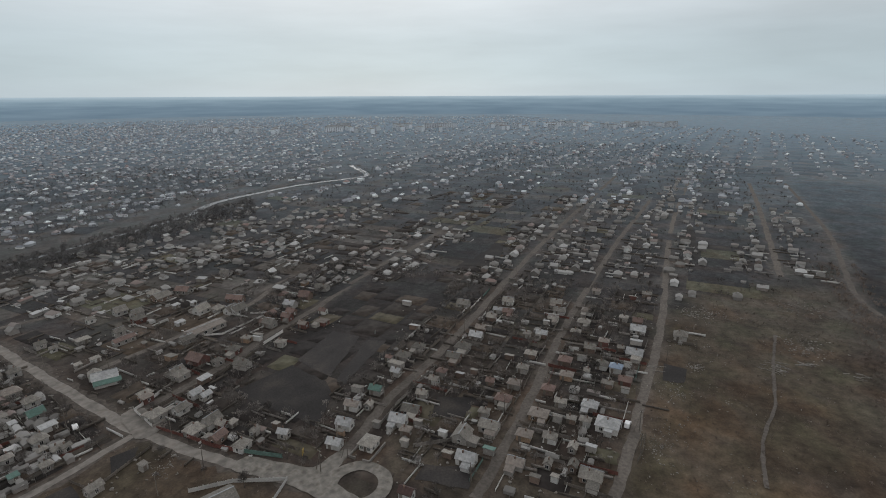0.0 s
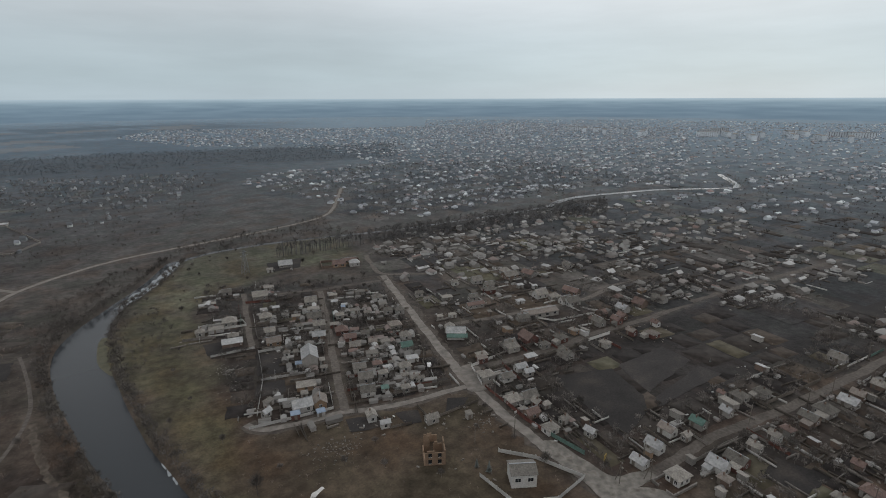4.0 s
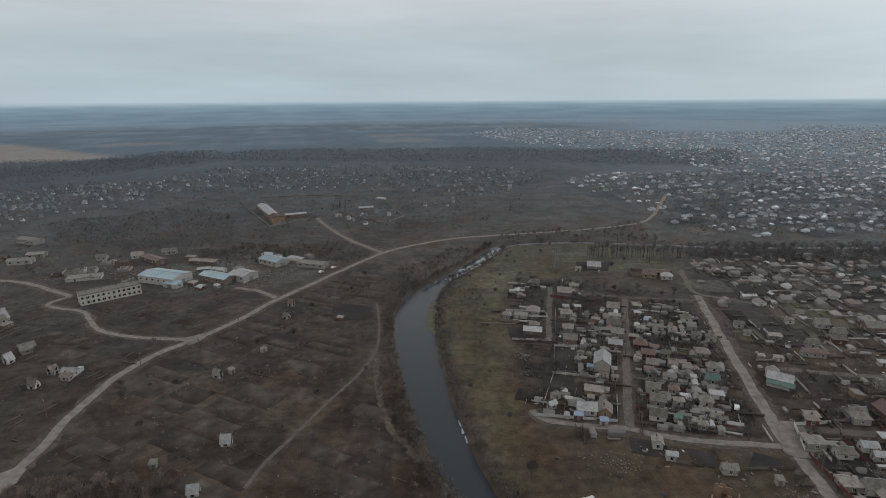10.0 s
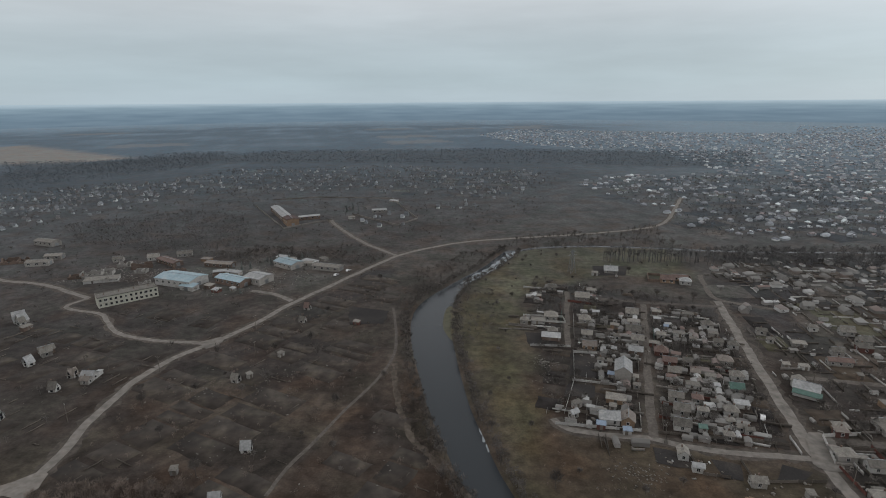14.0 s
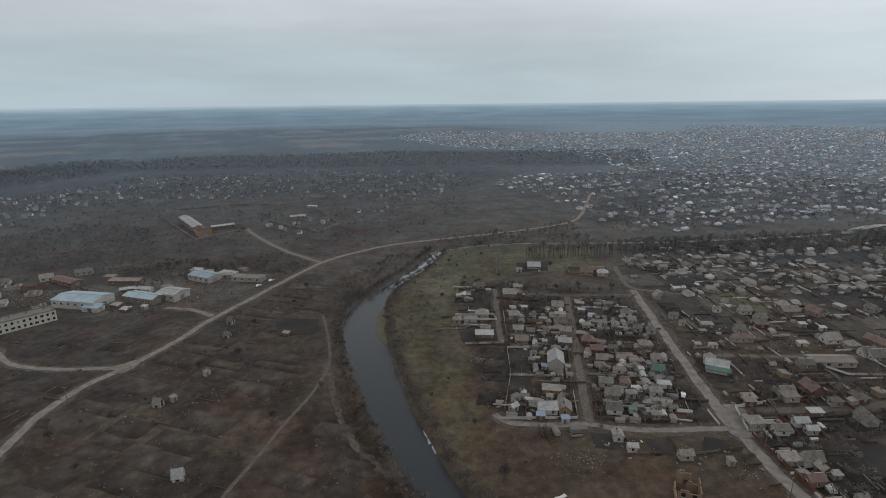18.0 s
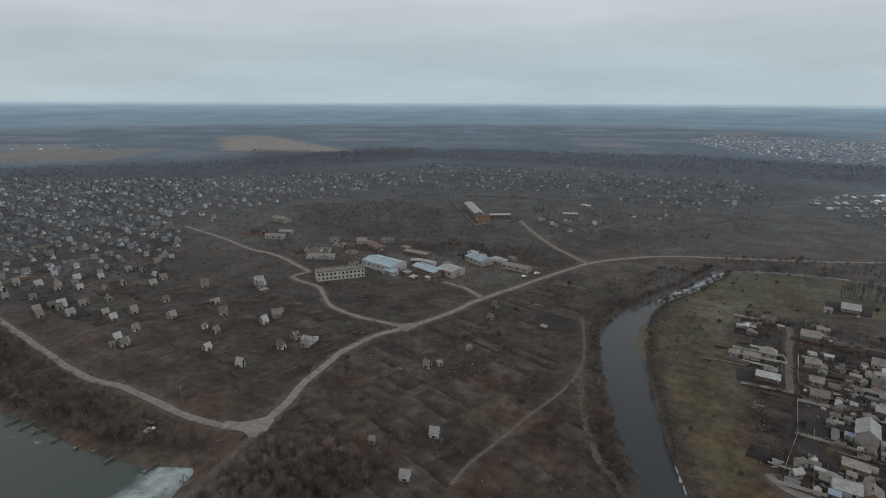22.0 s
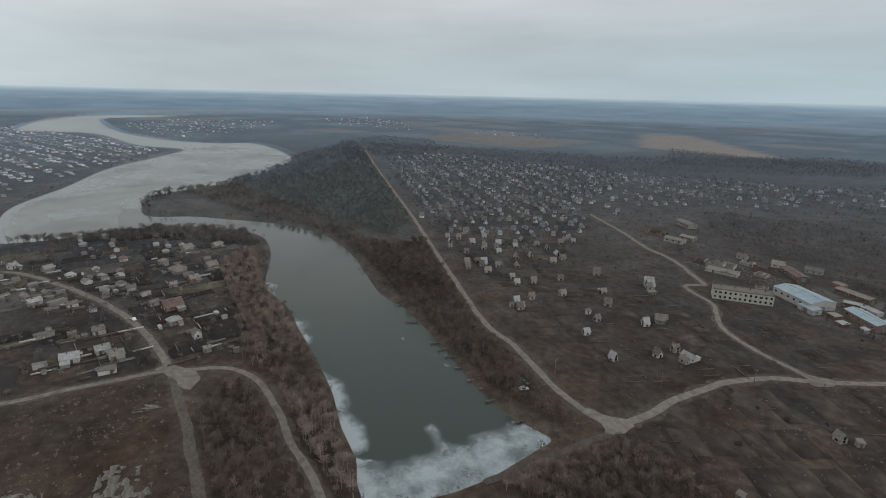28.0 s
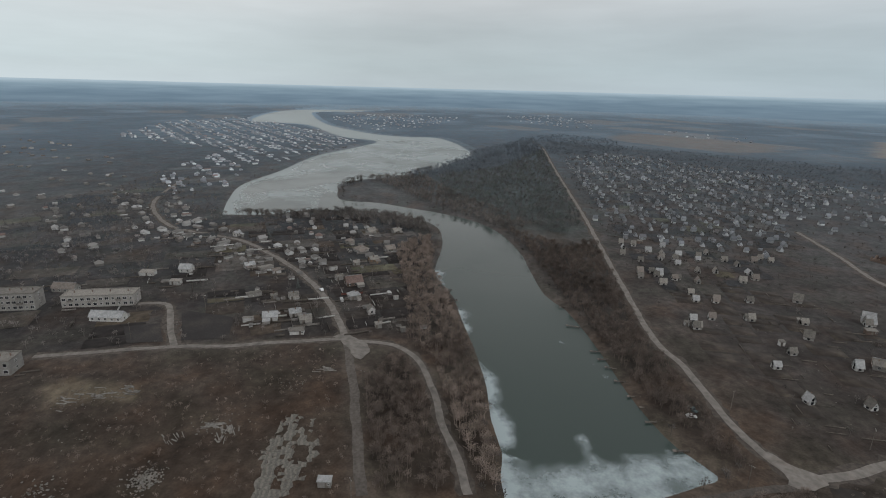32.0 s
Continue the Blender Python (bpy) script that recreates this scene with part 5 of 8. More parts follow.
EAST_HOUSES2 = [
    (225, 217, -8, 8.5, 6.4, "g"), (268, 255, -82, 7, 4.2, "sW"), (282, 248, -82, 6.7, 5, "g"), (245, 210, -82, 11.1, 5.5, "gr"),
    (232, 198, -8, 9.4, 7, "g"), (192, 197, -12, 7.1, 5.3, "g"), (163, 173, -8, 6.9, 5.8, "h"), (178, 166, -8, 5.2, 4.4, "h"),
    (144, 172, -11, 5, 4.3, "h"), (202, 169, 90, 5.1, 4.3, "h"), (205, 165, 90, 5.3, 3.2, "sW"), (190, 167, 90, 6.7, 5.7, "h"),
    (221, 169, 84, 7.2, 5.4, "g"), (231, 165, 84, 6.2, 4.7, "gr"), (232, 144, 84, 6.7, 5.7, "h"), 
]
EAST_HOUSES3 = [
    (238, 167, 84, 5.8, 4.4, "gr"), (225, 151, 84, 5.5, 4.1, "g"), (245, 151, 84, 5.2, 3.9, "g"),
    (221, 172, 84, 5.7, 4.2, "g"), (207, 166, 90, 5.3, 3.2, "s"), (203, 150, 90, 5.4, 4.6, "h"), (271, 111, 85, 5.7, 3.4, "sW"),
    (241, 95, 84, 5.1, 3.1, "sW"), (230, 201, -8, 7.7, 5.8, "g"), (229, 209, -8, 6.4, 5.4, "h"), (237, 263, -8, 7.2, 6.1, "h"),
    (210, 248, -8, 7, 5.3, "g"), (202, 197, -8, 9.4, 5.7, "s"), (192, 196, -12, 6.5, 4.9, "g"), (279, 79, 85, 7.7, 5.7, "g"),
]
LAKE_HOUSES = [
    (-282, -49, -88, 5.8, 3.5, "s"), (-283, -38, -88, 8.1, 6.1, "gW"), (-311, -29, -73, 6, 4.5, "g"), (-287, -26, -73, 6.7, 5.1, "g"),
    (-278, -20, -79, 6.8, 5.1, "g"), (-265, -23, 90, 7.7, 4.6, "s"), (-318, -52, -66, 8.8, 5.3, "s"), (-312, -40, -73, 4.3, 3.3, "g"),
    (-340, -4, -66, 5.4, 4.1, "g"), (-331, 5, -73, 10.9, 8.2, "gr"), (-308, 5, -73, 7.2, 6.1, "hW"), (-286, 14, -79, 4.5, 5.4, "G"),
    (-267, 17, -79, 4.1, 3.1, "g"), (-304, 29, -73, 3.4, 2.1, "s"), (-261, 29, -79, 2.8, 1.7, "s"), (-292, -119, 79, 17.5, 6.1, "gW"),
]
LAKE_HOUSES2 = [
    (-337, -159, 79, 13.9, 6.9, "g"), (-365, -101, 79, 8.5, 6.4, "gW"), (-342, -101, 79, 7.2, 4.3, "s"), (-361, -123, 79, 9.8, 5.9, "s"),
    (-369, -63, -59, 7.4, 5.5, "g"), (-365, -52, -59, 9.6, 5.7, "s"), (-356, -44, -66, 5.9, 4.4, "g"), (-450, -86, -36, 6.2, 4.7, "gW"),
    (-399, 11, -59, 9.8, 8.3, "h"), (-374, 19, -66, 7.1, 5.4, "g"), (-398, 32, -66, 8.2, 6.2, "g"), (-449, 41, -59, 7.6, 5.7, "g"),
    (-451, 20, -59, 8.4, 6.3, "g"), (-420, 3, -59, 6.2, 5.3, "h"), (-359, -8, -66, 6, 3.6, "s"), (-368, 7, -66, 5.1, 3.9, "g"),
]
LONE_HOUSES = [
    (-81, 280, -22, 3.3, 3.3, "d"), (-50, 276, -22, 4.4, 2.6, "s"), (-81, 238, 61, 3.6, 2.2, "s"), (-94, 214, -18, 3.5, 3.5, "d"),
    (-89, 217, 55, 2.9, 1.7, "s"), (-72, 165, 4, 3.6, 3.6, "dW"), (-92, 153, 9, 1.6, 0.9, "s"), (-83, 299, -22, 3, 3, "dr"),
    (-172, 209, -4, 4, 4, "d"), (-161, 217, -4, 6.5, 4.9, "gW"), (-170, 219, 72, 3.7, 3.7, "d"), (-199, 243, 47, 7.2, 5.4, "g"),
    (-200, 232, 72, 4.5, 4.5, "dW"), (-243, 283, 45, 7.7, 7.7, "d"), (-230, 271, 72, 6.1, 3.7, "s"), (-73, 140, 9, 4.3, 4.3, "dW"),
]
DACHAS = [
    (-204, 193, 79, 3.6, 3.6, "dW"), (-178, 186, 0, 2.4, 2.4, "d"), (-172, 209, -4, 3, 3, "d"), (-160, 213, -4, 4.8, 3.6, "g"),
    (-170, 219, -4, 2.6, 2.6, "d"), (-198, 230, 72, 3.4, 3.4, "dW"), (-197, 240, 47, 5.5, 4.2, "g"), (-215, 211, 86, 2.8, 2.8, "d"),
    (-230, 234, 47, 4.7, 4.7, "d"), (-239, 279, 72, 3.4, 3.4, "d"), (-230, 272, 72, 3.3, 2, "s"), (-254, 218, 74, 3.8, 3.8, "d"),
    (-276, 268, 45, 4.9, 4.9, "d"), (-277, 237, 74, 3.5, 3.5, "d"), (-251, 179, 74, 2.9, 1.8, "s"), (-247, 182, 74, 3.1, 3.1, "d"),
]
DACHAS2 = [
    (-283, 206, 74, 4.1, 4.1, "d"), (-257, 198, 74, 3.2, 3.2, "d"), (-333, 206, 74, 4.7, 4.7, "d"), (-325, 205, 74, 4, 4, "d"),
    (-247, 244, 72, 3.2, 1.9, "s"), (-293, 209, 74, 3.6, 3.6, "d"), (-281, 218, 74, 2.9, 2.9, "d"), (-324, 193, 74, 4, 4, "d"),
    (-318, 214, 74, 3.9, 3.9, "d"), (-352, 305, 73, 4.5, 4.5, "d"), (-354, 255, 74, 4.3, 4.3, "d"), (-359, 240, 74, 5.1, 5.1, "d"),
    (-374, 206, 74, 4.5, 4.5, "d"), (-402, 219, 73, 4.9, 4.9, "d"), (-395, 226, 73, 4.8, 4.8, "d"), (-362, 231, 74, 3.7, 3.7, "d"),
]
DACHAS3 = [
    (-277, 237, 74, 5.3, 5.3, "d"), (-253, 219, 74, 4.8, 4.8, "d"), (-274, 267, 45, 6.5, 6.5, "d"), (-247, 183, 74, 4.6, 4.6, "d"),
    (-256, 186, 74, 4.2, 4.2, "d"), (-282, 205, 74, 4.6, 4.6, "d"), (-279, 216, 74, 4.6, 4.6, "d"), (-327, 208, 74, 6, 6, "d"),
    (-334, 198, 74, 5.4, 5.4, "d"), (-319, 217, 74, 3.9, 3.9, "d"), (-245, 245, 72, 4.4, 4.4, "d"), (-229, 233, 47, 6, 6, "d"),
    (-224, 213, 86, 3.5, 2.1, "s"), (-240, 281, 72, 6.3, 6.3, "d"), (-170, 207, -4, 4.6, 4.6, "d"), (-177, 185, 0, 3.6, 3.6, "d"),
]
for group, rows in (("houses along the avenue", AVENUE_HOUSES + AVENUE_HOUSES2 + AVENUE_HOUSES3), ("houses along the lane", LANE_HOUSES + LANE_HOUSES2 + LANE_HOUSES3 + EDGE_HOUSES),
                    ("houses of the riverside block", BLOCK_HOUSES + BLOCK_HOUSES2 + BLOCK_HOUSES3 + BLOCK_HOUSES4 + BLOCK_HOUSES5), ("houses on the long street", EAST_HOUSES + EAST_HOUSES2 + EAST_HOUSES3),
                    ("houses by the lake", LAKE_HOUSES + LAKE_HOUSES2), ("cabins on the allotments", LONE_HOUSES), ("summer cabins", DACHAS + DACHAS2 + DACHAS3)):
    for row in rows:
        house(*row, group)
NEAR = [(q[0], q[1], max(q[3], q[4]) * 0.75) for rows in (AVENUE_HOUSES, AVENUE_HOUSES2, AVENUE_HOUSES3, LANE_HOUSES, LANE_HOUSES2, LANE_HOUSES3, EDGE_HOUSES, BLOCK_HOUSES, BLOCK_HOUSES2, BLOCK_HOUSES3, BLOCK_HOUSES4, BLOCK_HOUSES5, EAST_HOUSES, EAST_HOUSES2, EAST_HOUSES3, LAKE_HOUSES, LAKE_HOUSES2, LONE_HOUSES, DACHAS, DACHAS2, DACHAS3) for q in rows]

# landmarks
flats(-200, 316, 40, 33, 10, 2, 12, 6, "unfinished pale brick three-storey block with empty windows", True)
flats(-315, -131, 90, 36, 10, 2, 12, 4, "long pale two-storey block of flats with balconies")
flats(-314, -172, 90, 22, 10, 3, 8, 4, "pale three-storey block of flats with balconies")
flats(-243, -143, 88, 16, 9, 2, 5, 0, "ruined grey two-storey concrete block with empty windows", True)
NEAR += [(-200, 317, 18), (-315, -131, 18), (-314, -172, 14), (-243, -143, 12)]
for q in ((-181, 348, -20, 30, 17, 5.0, 1.6, "c", 1, "blue-roofed metal workshop hall with pale walls"), (-145, 346, -28, 24, 10, 4.2, 1.4, "c", 2, "long grey-blue roofed workshop with brick walls"),
          (-129, 350, -28, 15, 13, 4.5, 1.3, "W", 4, "workshop hall with a bright white metal roof"), (-118, 385, -35, 20, 12, 4.0, 1.4, "c", 4, "pale blue roofed storage hall"),
          (-87, 377, -18, 22, 8, 3.2, 1.2, "", 0, "long low grey store with sheet roof"), (-170, 386, -12, 22, 7, 3.0, 0.9, "o", 2, "long low brown-roofed store"),
          (-212, 394, -35, 24, 8, 3.0, 1.0, "r", 2, "rusty roofed derelict workshop"), (-177, 568, 118, 62, 10, 5.0, 1.6, "W", 2, "long brick barn with a pale roof"), (-155, 527, 118, 17, 12, 6.5, 1.0, "m", 3, "two-storey orange brick front building of the barn"),
          (-143, 551, 25, 22, 8, 3.5, 0.8, "W", 2, "low brick farm office with a pale roof"), (-73, 584, 15, 16, 8, 3.2, 0.9, "W", 0, "low farm shed with a white roof"),
          (-347, 452, -20, 22, 9, 4, 1.2, "", 4, "grey farm building with sheet roof"), (-311, 392, 12, 16, 8, 3.2, 1.1, "", 4, "low grey farm shed"), (-311, 409, 12, 12, 8, 3.2, 1.1, "", 4, "low grey farm shed")):
    hall(*q)
    NEAR.append((q[0], q[1], max(q[3], q[4]) * 0.6))
for x, y, turn, w, d, style in ((-158, 338, -25, 7, 5, "s"), (-150, 330, -20, 6, 5, "sW"), (-170, 336, -25, 9, 6, "so"), (-163, 368, 20, 10, 5, "sW"), (-239, 353, 18, 22, 9, "s"), (-230, 405, 20, 9, 7, "g"), (-98, 551, 25, 7, 5, "s"), (-62, 646, -20, 12, 6, "sW"), (-120, 398, 0, 9, 6, "s"), (-104, 388, 0, 8, 6, "s")):
    house(x, y, turn, w, d, style, "workshop yard sheds")

apron = tagged(new("lean_to"), "white sheet lean-to at the blue workshop hall", "shed")
apron.matrix_basis = pose(-170, 335, 0, 0, 0, -20)
part("wall", mesh("wall", *box(11, 6, 3.0, 0, 0, -0.2), [WALL[1]]), apron)
part("roof", mesh("roof", *profile([(-3.4, 2.9), (3.2, 3.7), (3.2, 3.85), (-3.4, 3.05)], 11.6), [ROOF["c"]]), apron)
part("gate", mesh("gate", *box(3, 0.1, 2.6, 0, -3.06), [METAL]), apron)


def shell(x, y, turn, w, d, h, wall, label):
    """A roofless ruin: four broken walls, a cross wall and fallen slabs."""
    r = random.Random(int(abs(x * 3 + y)))
    ob = tagged(new("ruined_building"), label, "ruin", "ruins at the workshops")
    ob.matrix_basis = pose(x, y, 0, 0, 0, turn)
    for L, at, a in ((w, (0, -d / 2), 0), (w, (0, d / 2), 0), (d, (-w / 2, 0), 90), (d, (w / 2, 0), 90), (d, (w * 0.15, 0), 90)):
        k = max(3, int(L / 1.8))
        top = [(i / k * L - L / 2, h * r.choice((0.35, 0.6, 0.9, 1.0, 1.0))) for i in range(k + 1)]
        v = [(q, s_ * 0.2, -0.1) for s_ in (-1, 1) for q, z in top] + [(q, s_ * 0.2, z) for s_ in (-1, 1) for q, z in top]
        n1 = k + 1
        f = []
        for i in range(k):
            f += [(i, i + 1, 2 * n1 + i + 1, 2 * n1 + i), (n1 + i + 1, n1 + i, 3 * n1 + i, 3 * n1 + i + 1), (2 * n1 + i, 2 * n1 + i + 1, 3 * n1 + i + 1, 3 * n1 + i)]
        f += [(0, 2 * n1, 3 * n1, n1), (k, n1 + k, 3 * n1 + k, 2 * n1 + k)]
        part("broken_wall", mesh("broken_wall", v, f, [WALL[wall]]), ob, "", (*at, 0), a)
    for i in range(4):
        part("fallen_slab", mesh("fallen_slab", *box(r.uniform(1.5, 3), r.uniform(1, 2), 0.2), [CONCRETE]), ob, "", (r.uniform(-w / 2.6, w / 2.6), r.uniform(-d / 2.6, d / 2.6), 0.05), r.uniform(0, 180))
    return ob


for q in ((-250, 366, 18, 20, 9, 3.0, 4, "roofless pale brick ruin among rubble"), (-262, 360, 18, 8, 6, 2.2, 2, "low broken brick walls of a ruin"), (-228, 384, 30, 14, 8, 3.2, 2, "roofless brown brick ruin"), (-243, 388, 10, 9, 6, 2.6, 4, "broken silicate brick walls"),
          (-197, 372, -20, 13, 7, 2.8, 2, "roofless workshop walls with rubble"), (-222, 372, 5, 8, 6, 2.4, 0, "broken grey walls of a shed"), (-335, 398, 15, 18, 9, 3.5, 2, "roofless brick farm ruin"), (-205, 345, 35, 7, 5, 2.3, 4, "small roofless pale ruin"), (-160, 360, -20, 8, 5, 2.4, 2, "roofless store in the workshop yard")):
    shell(*q)
    NEAR.append((q[0], q[1], max(q[3], q[4]) * 0.6))
for x, y, turn, w, d, style in ((-152, 366, -20, 12, 5, "sW"), (-140, 332, -25, 5, 3, "sW"), (-193, 352, 20, 6, 4, "sW"), (-138, 368, -28, 8, 5, "s"), (-104, 392, -30, 14, 7, "sW"), (-128, 404, -20, 10, 6, "sW"), (-95, 400, -30, 7, 5, "s"), (-210, 415, 20, 12, 6, "g"), (-186, 400, -15, 9, 5, "so"), (-255, 400, 15, 8, 5, "g")):
    house(x, y, turn, w, d, style, "workshop yard sheds")
    NEAR.append((x, y, w * 0.6))

# the white house with the green band beside the main road, and the tall pale house on the block
g1 = hall(151, 202, -37, 9.5, 7, 3.0, 1.9, "W", 1, "white house with pale roof and a green metal lean-to", 0, "village_house")
part("green_lean_to", mesh("green_lean_to", *profile([(-1.5, 1.7), (1.5, 2.8), (1.5, 2.95), (-1.5, 1.85)], 10.5), [ROOF["n"]]), g1, "green metal lean-to roof", (0.6, -5.0, 0))
part("lean_to_wall", mesh("lean_to_wall", *box(9.8, 2.0, 1.72), [WALL[1]]), g1, "", (0.6, -4.5, 0))
part("wing", mesh("wing", *profile([(-2.5, -0.2), (2.5, -0.2), (2.5, 2.6), (0, 4.0), (-2.5, 2.6)], 4.5), [WALL[1]]), g1, "", (-3.4, 5.4, 0), 90)
part("wing_roof", mesh("wing_roof", *gable_roof(4.5, 5.0, 2.6, 1.4, 0.3), [ROOF[""]]), g1, "", (-3.4, 5.4, 0), 90)
hall(79, 218, 72, 11, 7, 4.4, 2.2, "W", 4, "tall white two-storey house with a pale metal roof", 0, "village_house")
hall(105, 103, -30, 8, 7, 4.8, 1.4, "", 1, "white two-storey house with a grey roof", 0, "village_house")
hall(205, 197, -12, 20, 8, 2.8, 1.0, "o", 0, "long pale-roofed farm shed behind a low wall", 1, "barn")
NEAR += [(150, 200, 9), (79, 219, 10), (105, 103, 9), (205, 197, 15)]

# roundabout house with its low wall
rh = tagged(new("village_house"), "small white house with grey pyramid roof behind a low wall", "house")
rh.matrix_basis = pose(145.5, 74.5, 0, 0, 0, -5)
part("wall", mesh("wall", *box(5.6, 5.0, 2.9, 0, 0, -0.2), [WALL[1]]), rh)
part("roof", mesh("roof", *hip_roof(5.6, 5.0, 2.7, 1.1, 0.6), [ROOF[""]]), rh)
for i in range(2):
    part("window", WINDOW, rh, "", (-2.84, -1.4 + 2.8 * i, 1.4), -90)
    part("window", WINDOW, rh, "", (-1.4 + 2.6 * i, -2.54, 1.4))
part("door", DOOR, rh, "", (-2.83, 0, 0), -90)
yard = tagged(new("yard_wall"), "low grey concrete wall round the small white house", "wall")
yard.matrix_basis = pose(143.5, 74.3, 0, 0, 0, -5)
for i, (w, d, x, y) in enumerate(((11, 0.3, 0, -4.0), (11, 0.3, 0, 4.0), (0.3, 2.6, -5.5, -2.7), (0.3, 2.6, -5.5, 2.7))):
    part("wall_side", mesh("wall_side", *joined(box(w, d, 0.9), box(w + 0.1, d + 0.15, 0.1, 0, 0, 0.9)), [CONCRETE]), yard, "", (x, y, 0))
NEAR.append((147, 71, 9))

# yellow brick ruin of an unfinished house
ruin = tagged(new("unfinished_house"), "roofless yellow brick unfinished two-storey house", "house")
ruin.matrix_basis = pose(88, 128, 0, 0, 0, 62)
for w, d, h, x, y in ((7.5, 0.4, 5.6, 0, -3.4), (0.4, 6.4, 4.8, -3.55, 0), (7.5, 0.4, 2.6, 0, 3.4), (0.4, 3.0, 3.2, 3.55, -1.6), (0.4, 2.2, 6.4, 3.55, 2.2), (5.5, 0.35, 2.0, 6.6, 2.0), (0.35, 4.0, 2.8, 9.2, 0.0)):
    part("broken_wall", mesh("broken_wall", *joined(box(w, d, h, 0, 0, -0.1), box(max(w * 0.4, 0.4), max(d * 0.4, 0.4), 0.7, w * 0.2, d * 0.2, h - 0.1)), [WALL[3]]), ruin, "", (x, y, 0))
for i in range(2):
    for j in range(2):
        part("window_hole", DARK_PANE, ruin, "", (-1.8 + 3.6 * i, -3.64, 1.6 + 2.6 * j))
        part("window_hole", DARK_PANE, ruin, "", (-3.8, -1.6 + 3.2 * i, 1.5 + 2.4 * j), -90)
NEAR.append((90, 128, 8))

# the red-framed house with its brown yard wall
redh = hall(150, 345, -16, 9, 7, 2.6, 2.2, "r", 3, "house under construction with a red tiled roof", 0, "village_house")
hall(160, 349, -16, 10, 6, 2.4, 1.2, "r", 3, "low red roofed yard house", 0, "village_house")
house(160, 340, -16, 8, 6, "hW")
ry = tagged(new("yard_wall"), "reddish brick wall round the red roofed house", "wall")
ry.matrix_basis = pose(153, 348, 0, 0, 0, -16)
for w, d, x, y in ((28, 0.3, 0, 8), (0.3, 14, -14, 1), (14, 0.3, -7, -6), (0.3, 10, 14, 3)):
    part("wall_side", mesh("wall_side", *box(w, d, 1.7), [WALL[2]]), ry, "", (x, y, 0))
house(118, 366, -14, 10, 7, "gW")
house(105, 360, -14, 5, 4, "s")
NEAR += [(153, 347, 16), (118, 366, 8)]

# compound wall round the far barn
cw = tagged(new("compound_wall"), "long pale concrete panel wall round the farm", "wall")
COMPOUND = [(-224, 623), (-157, 507), (-118, 544), (-101, 572), (-47, 516), (-29, 547), (-67, 667), (-162, 678), (-214, 660)]
for a, b in zip(COMPOUND, COMPOUND[1:]):
    L = math.dist(a, b)
    if (a, b) == ((-118, 544), (-101, 572)):
        continue
    k = max(1, round(L / 12))
    for i in range(k):
        t = (i + 0.5) / k
        part("wall_panel", mesh("wall_panel", *joined(box(L / k - 0.15, 0.2, 1.6), box(0.35, 0.35, 1.9, L / k / 2 - 0.1)), [CONCRETE]), cw, "", (a[0] + (b[0] - a[0]) * t, a[1] + (b[1] - a[1]) * t, 0), math.degrees(math.atan2(b[1] - a[1], b[0] - a[0])))

# ---- fences ----


def fence(points, height, mat, label, span=4.5):
    """A run of board panels between posts."""
    ob = tagged(new("fence"), label, "fence", "garden fences")
    ob.matrix_basis = pose(*points[0], 0)
    for a, b in zip(points, points[1:]):
        L = math.dist(a, b)
        k = max(1, round(L / span))
        key = (round(L / k, 1), height, mat.name)
        if key not in FENCE_PARTS:
            s = L / k
            n = max(3, int(s / 0.45))
            top = [(i / n * s - s / 2, 0.05 * (i % 2), height * (0.96 + 0.04 * ((i * 7) % 3 == 0))) for i in range(n + 1)]
            v = [(x, y, 0.03) for x, y, z in top] + [(x, y, z) for x, y, z in top] + [(x, y + 0.06, z) for x, y, z in top] + [(x, y + 0.06, 0.03) for x, y, z in top]
            k_ = n + 1
            f = [(a * k_ + i, a * k_ + i + 1, ((a + 1) % 4) * k_ + i + 1, ((a + 1) % 4) * k_ + i) for i in range(n) for a in range(4)] + [(0, k_, 2 * k_, 3 * k_), (n, 3 * k_ + n, 2 * k_ + n, k_ + n)]
            FENCE_PARTS[key] = (mesh("panel", v, f, [mat]), mesh("post", *box(0.16, 0.16, height + 0.25, s / 2), [mat]))
        for i in range(k):
            t = (i + 0.5) / k
            for q, nm in zip(FENCE_PARTS[key], ("panel", "post")):
                part(nm, q, ob, "", (a[0] + (b[0] - a[0]) * t - points[0][0], a[1] + (b[1] - a[1]) * t - points[0][1], 0), math.degrees(math.atan2(b[1] - a[1], b[0] - a[0])))
    return ob


FENCE_PARTS = {}
fence([(152, 172), (137, 171), (131, 156)], 1.6, FRAME, "pale slab fence along the street corner")
fence([(131, 154), (130, 141)], 1.3, RUSTY, "low rust-red fence beside the road")
fence([(130, 139), (128.5, 126), (129, 118)], 1.7, RUSTY, "rust-red sheet fence beside the road")
fence([(129, 117), (130, 108), (131, 100)], 1.7, GREENFENCE, "faded green fence beside the road")
fence([(55, 213), (75, 208)], 1.2, WALL[1], "low concrete fence between garden plots")
fence([(46, 187), (56, 213), (62, 240), (75, 238)], 1.3, WALL[1], "concrete fence round dark garden plots")
fence([(41, 180), (72, 175)], 1.3, WALL[1], "concrete fence along the lane")
fence([(44, 287), (66, 284), (66, 276), (42, 280)], 1.2, FRAME, "pale low wall round a small yard")
fence([(42, 248), (62, 246)], 1.2, WALL[1], "pale low wall at the edge of a plot")
fence([(78, 174), (122, 166)], 1.2, WOOD, "weathered board fence along the lane")
fence([(84, 162), (84, 151), (92, 149)], 1.2, WOOD, "broken grey board fence on waste ground")
fence([(100, 158), (99, 147), (122, 147)], 1.1, WOOD, "low board fence round a bare plot")
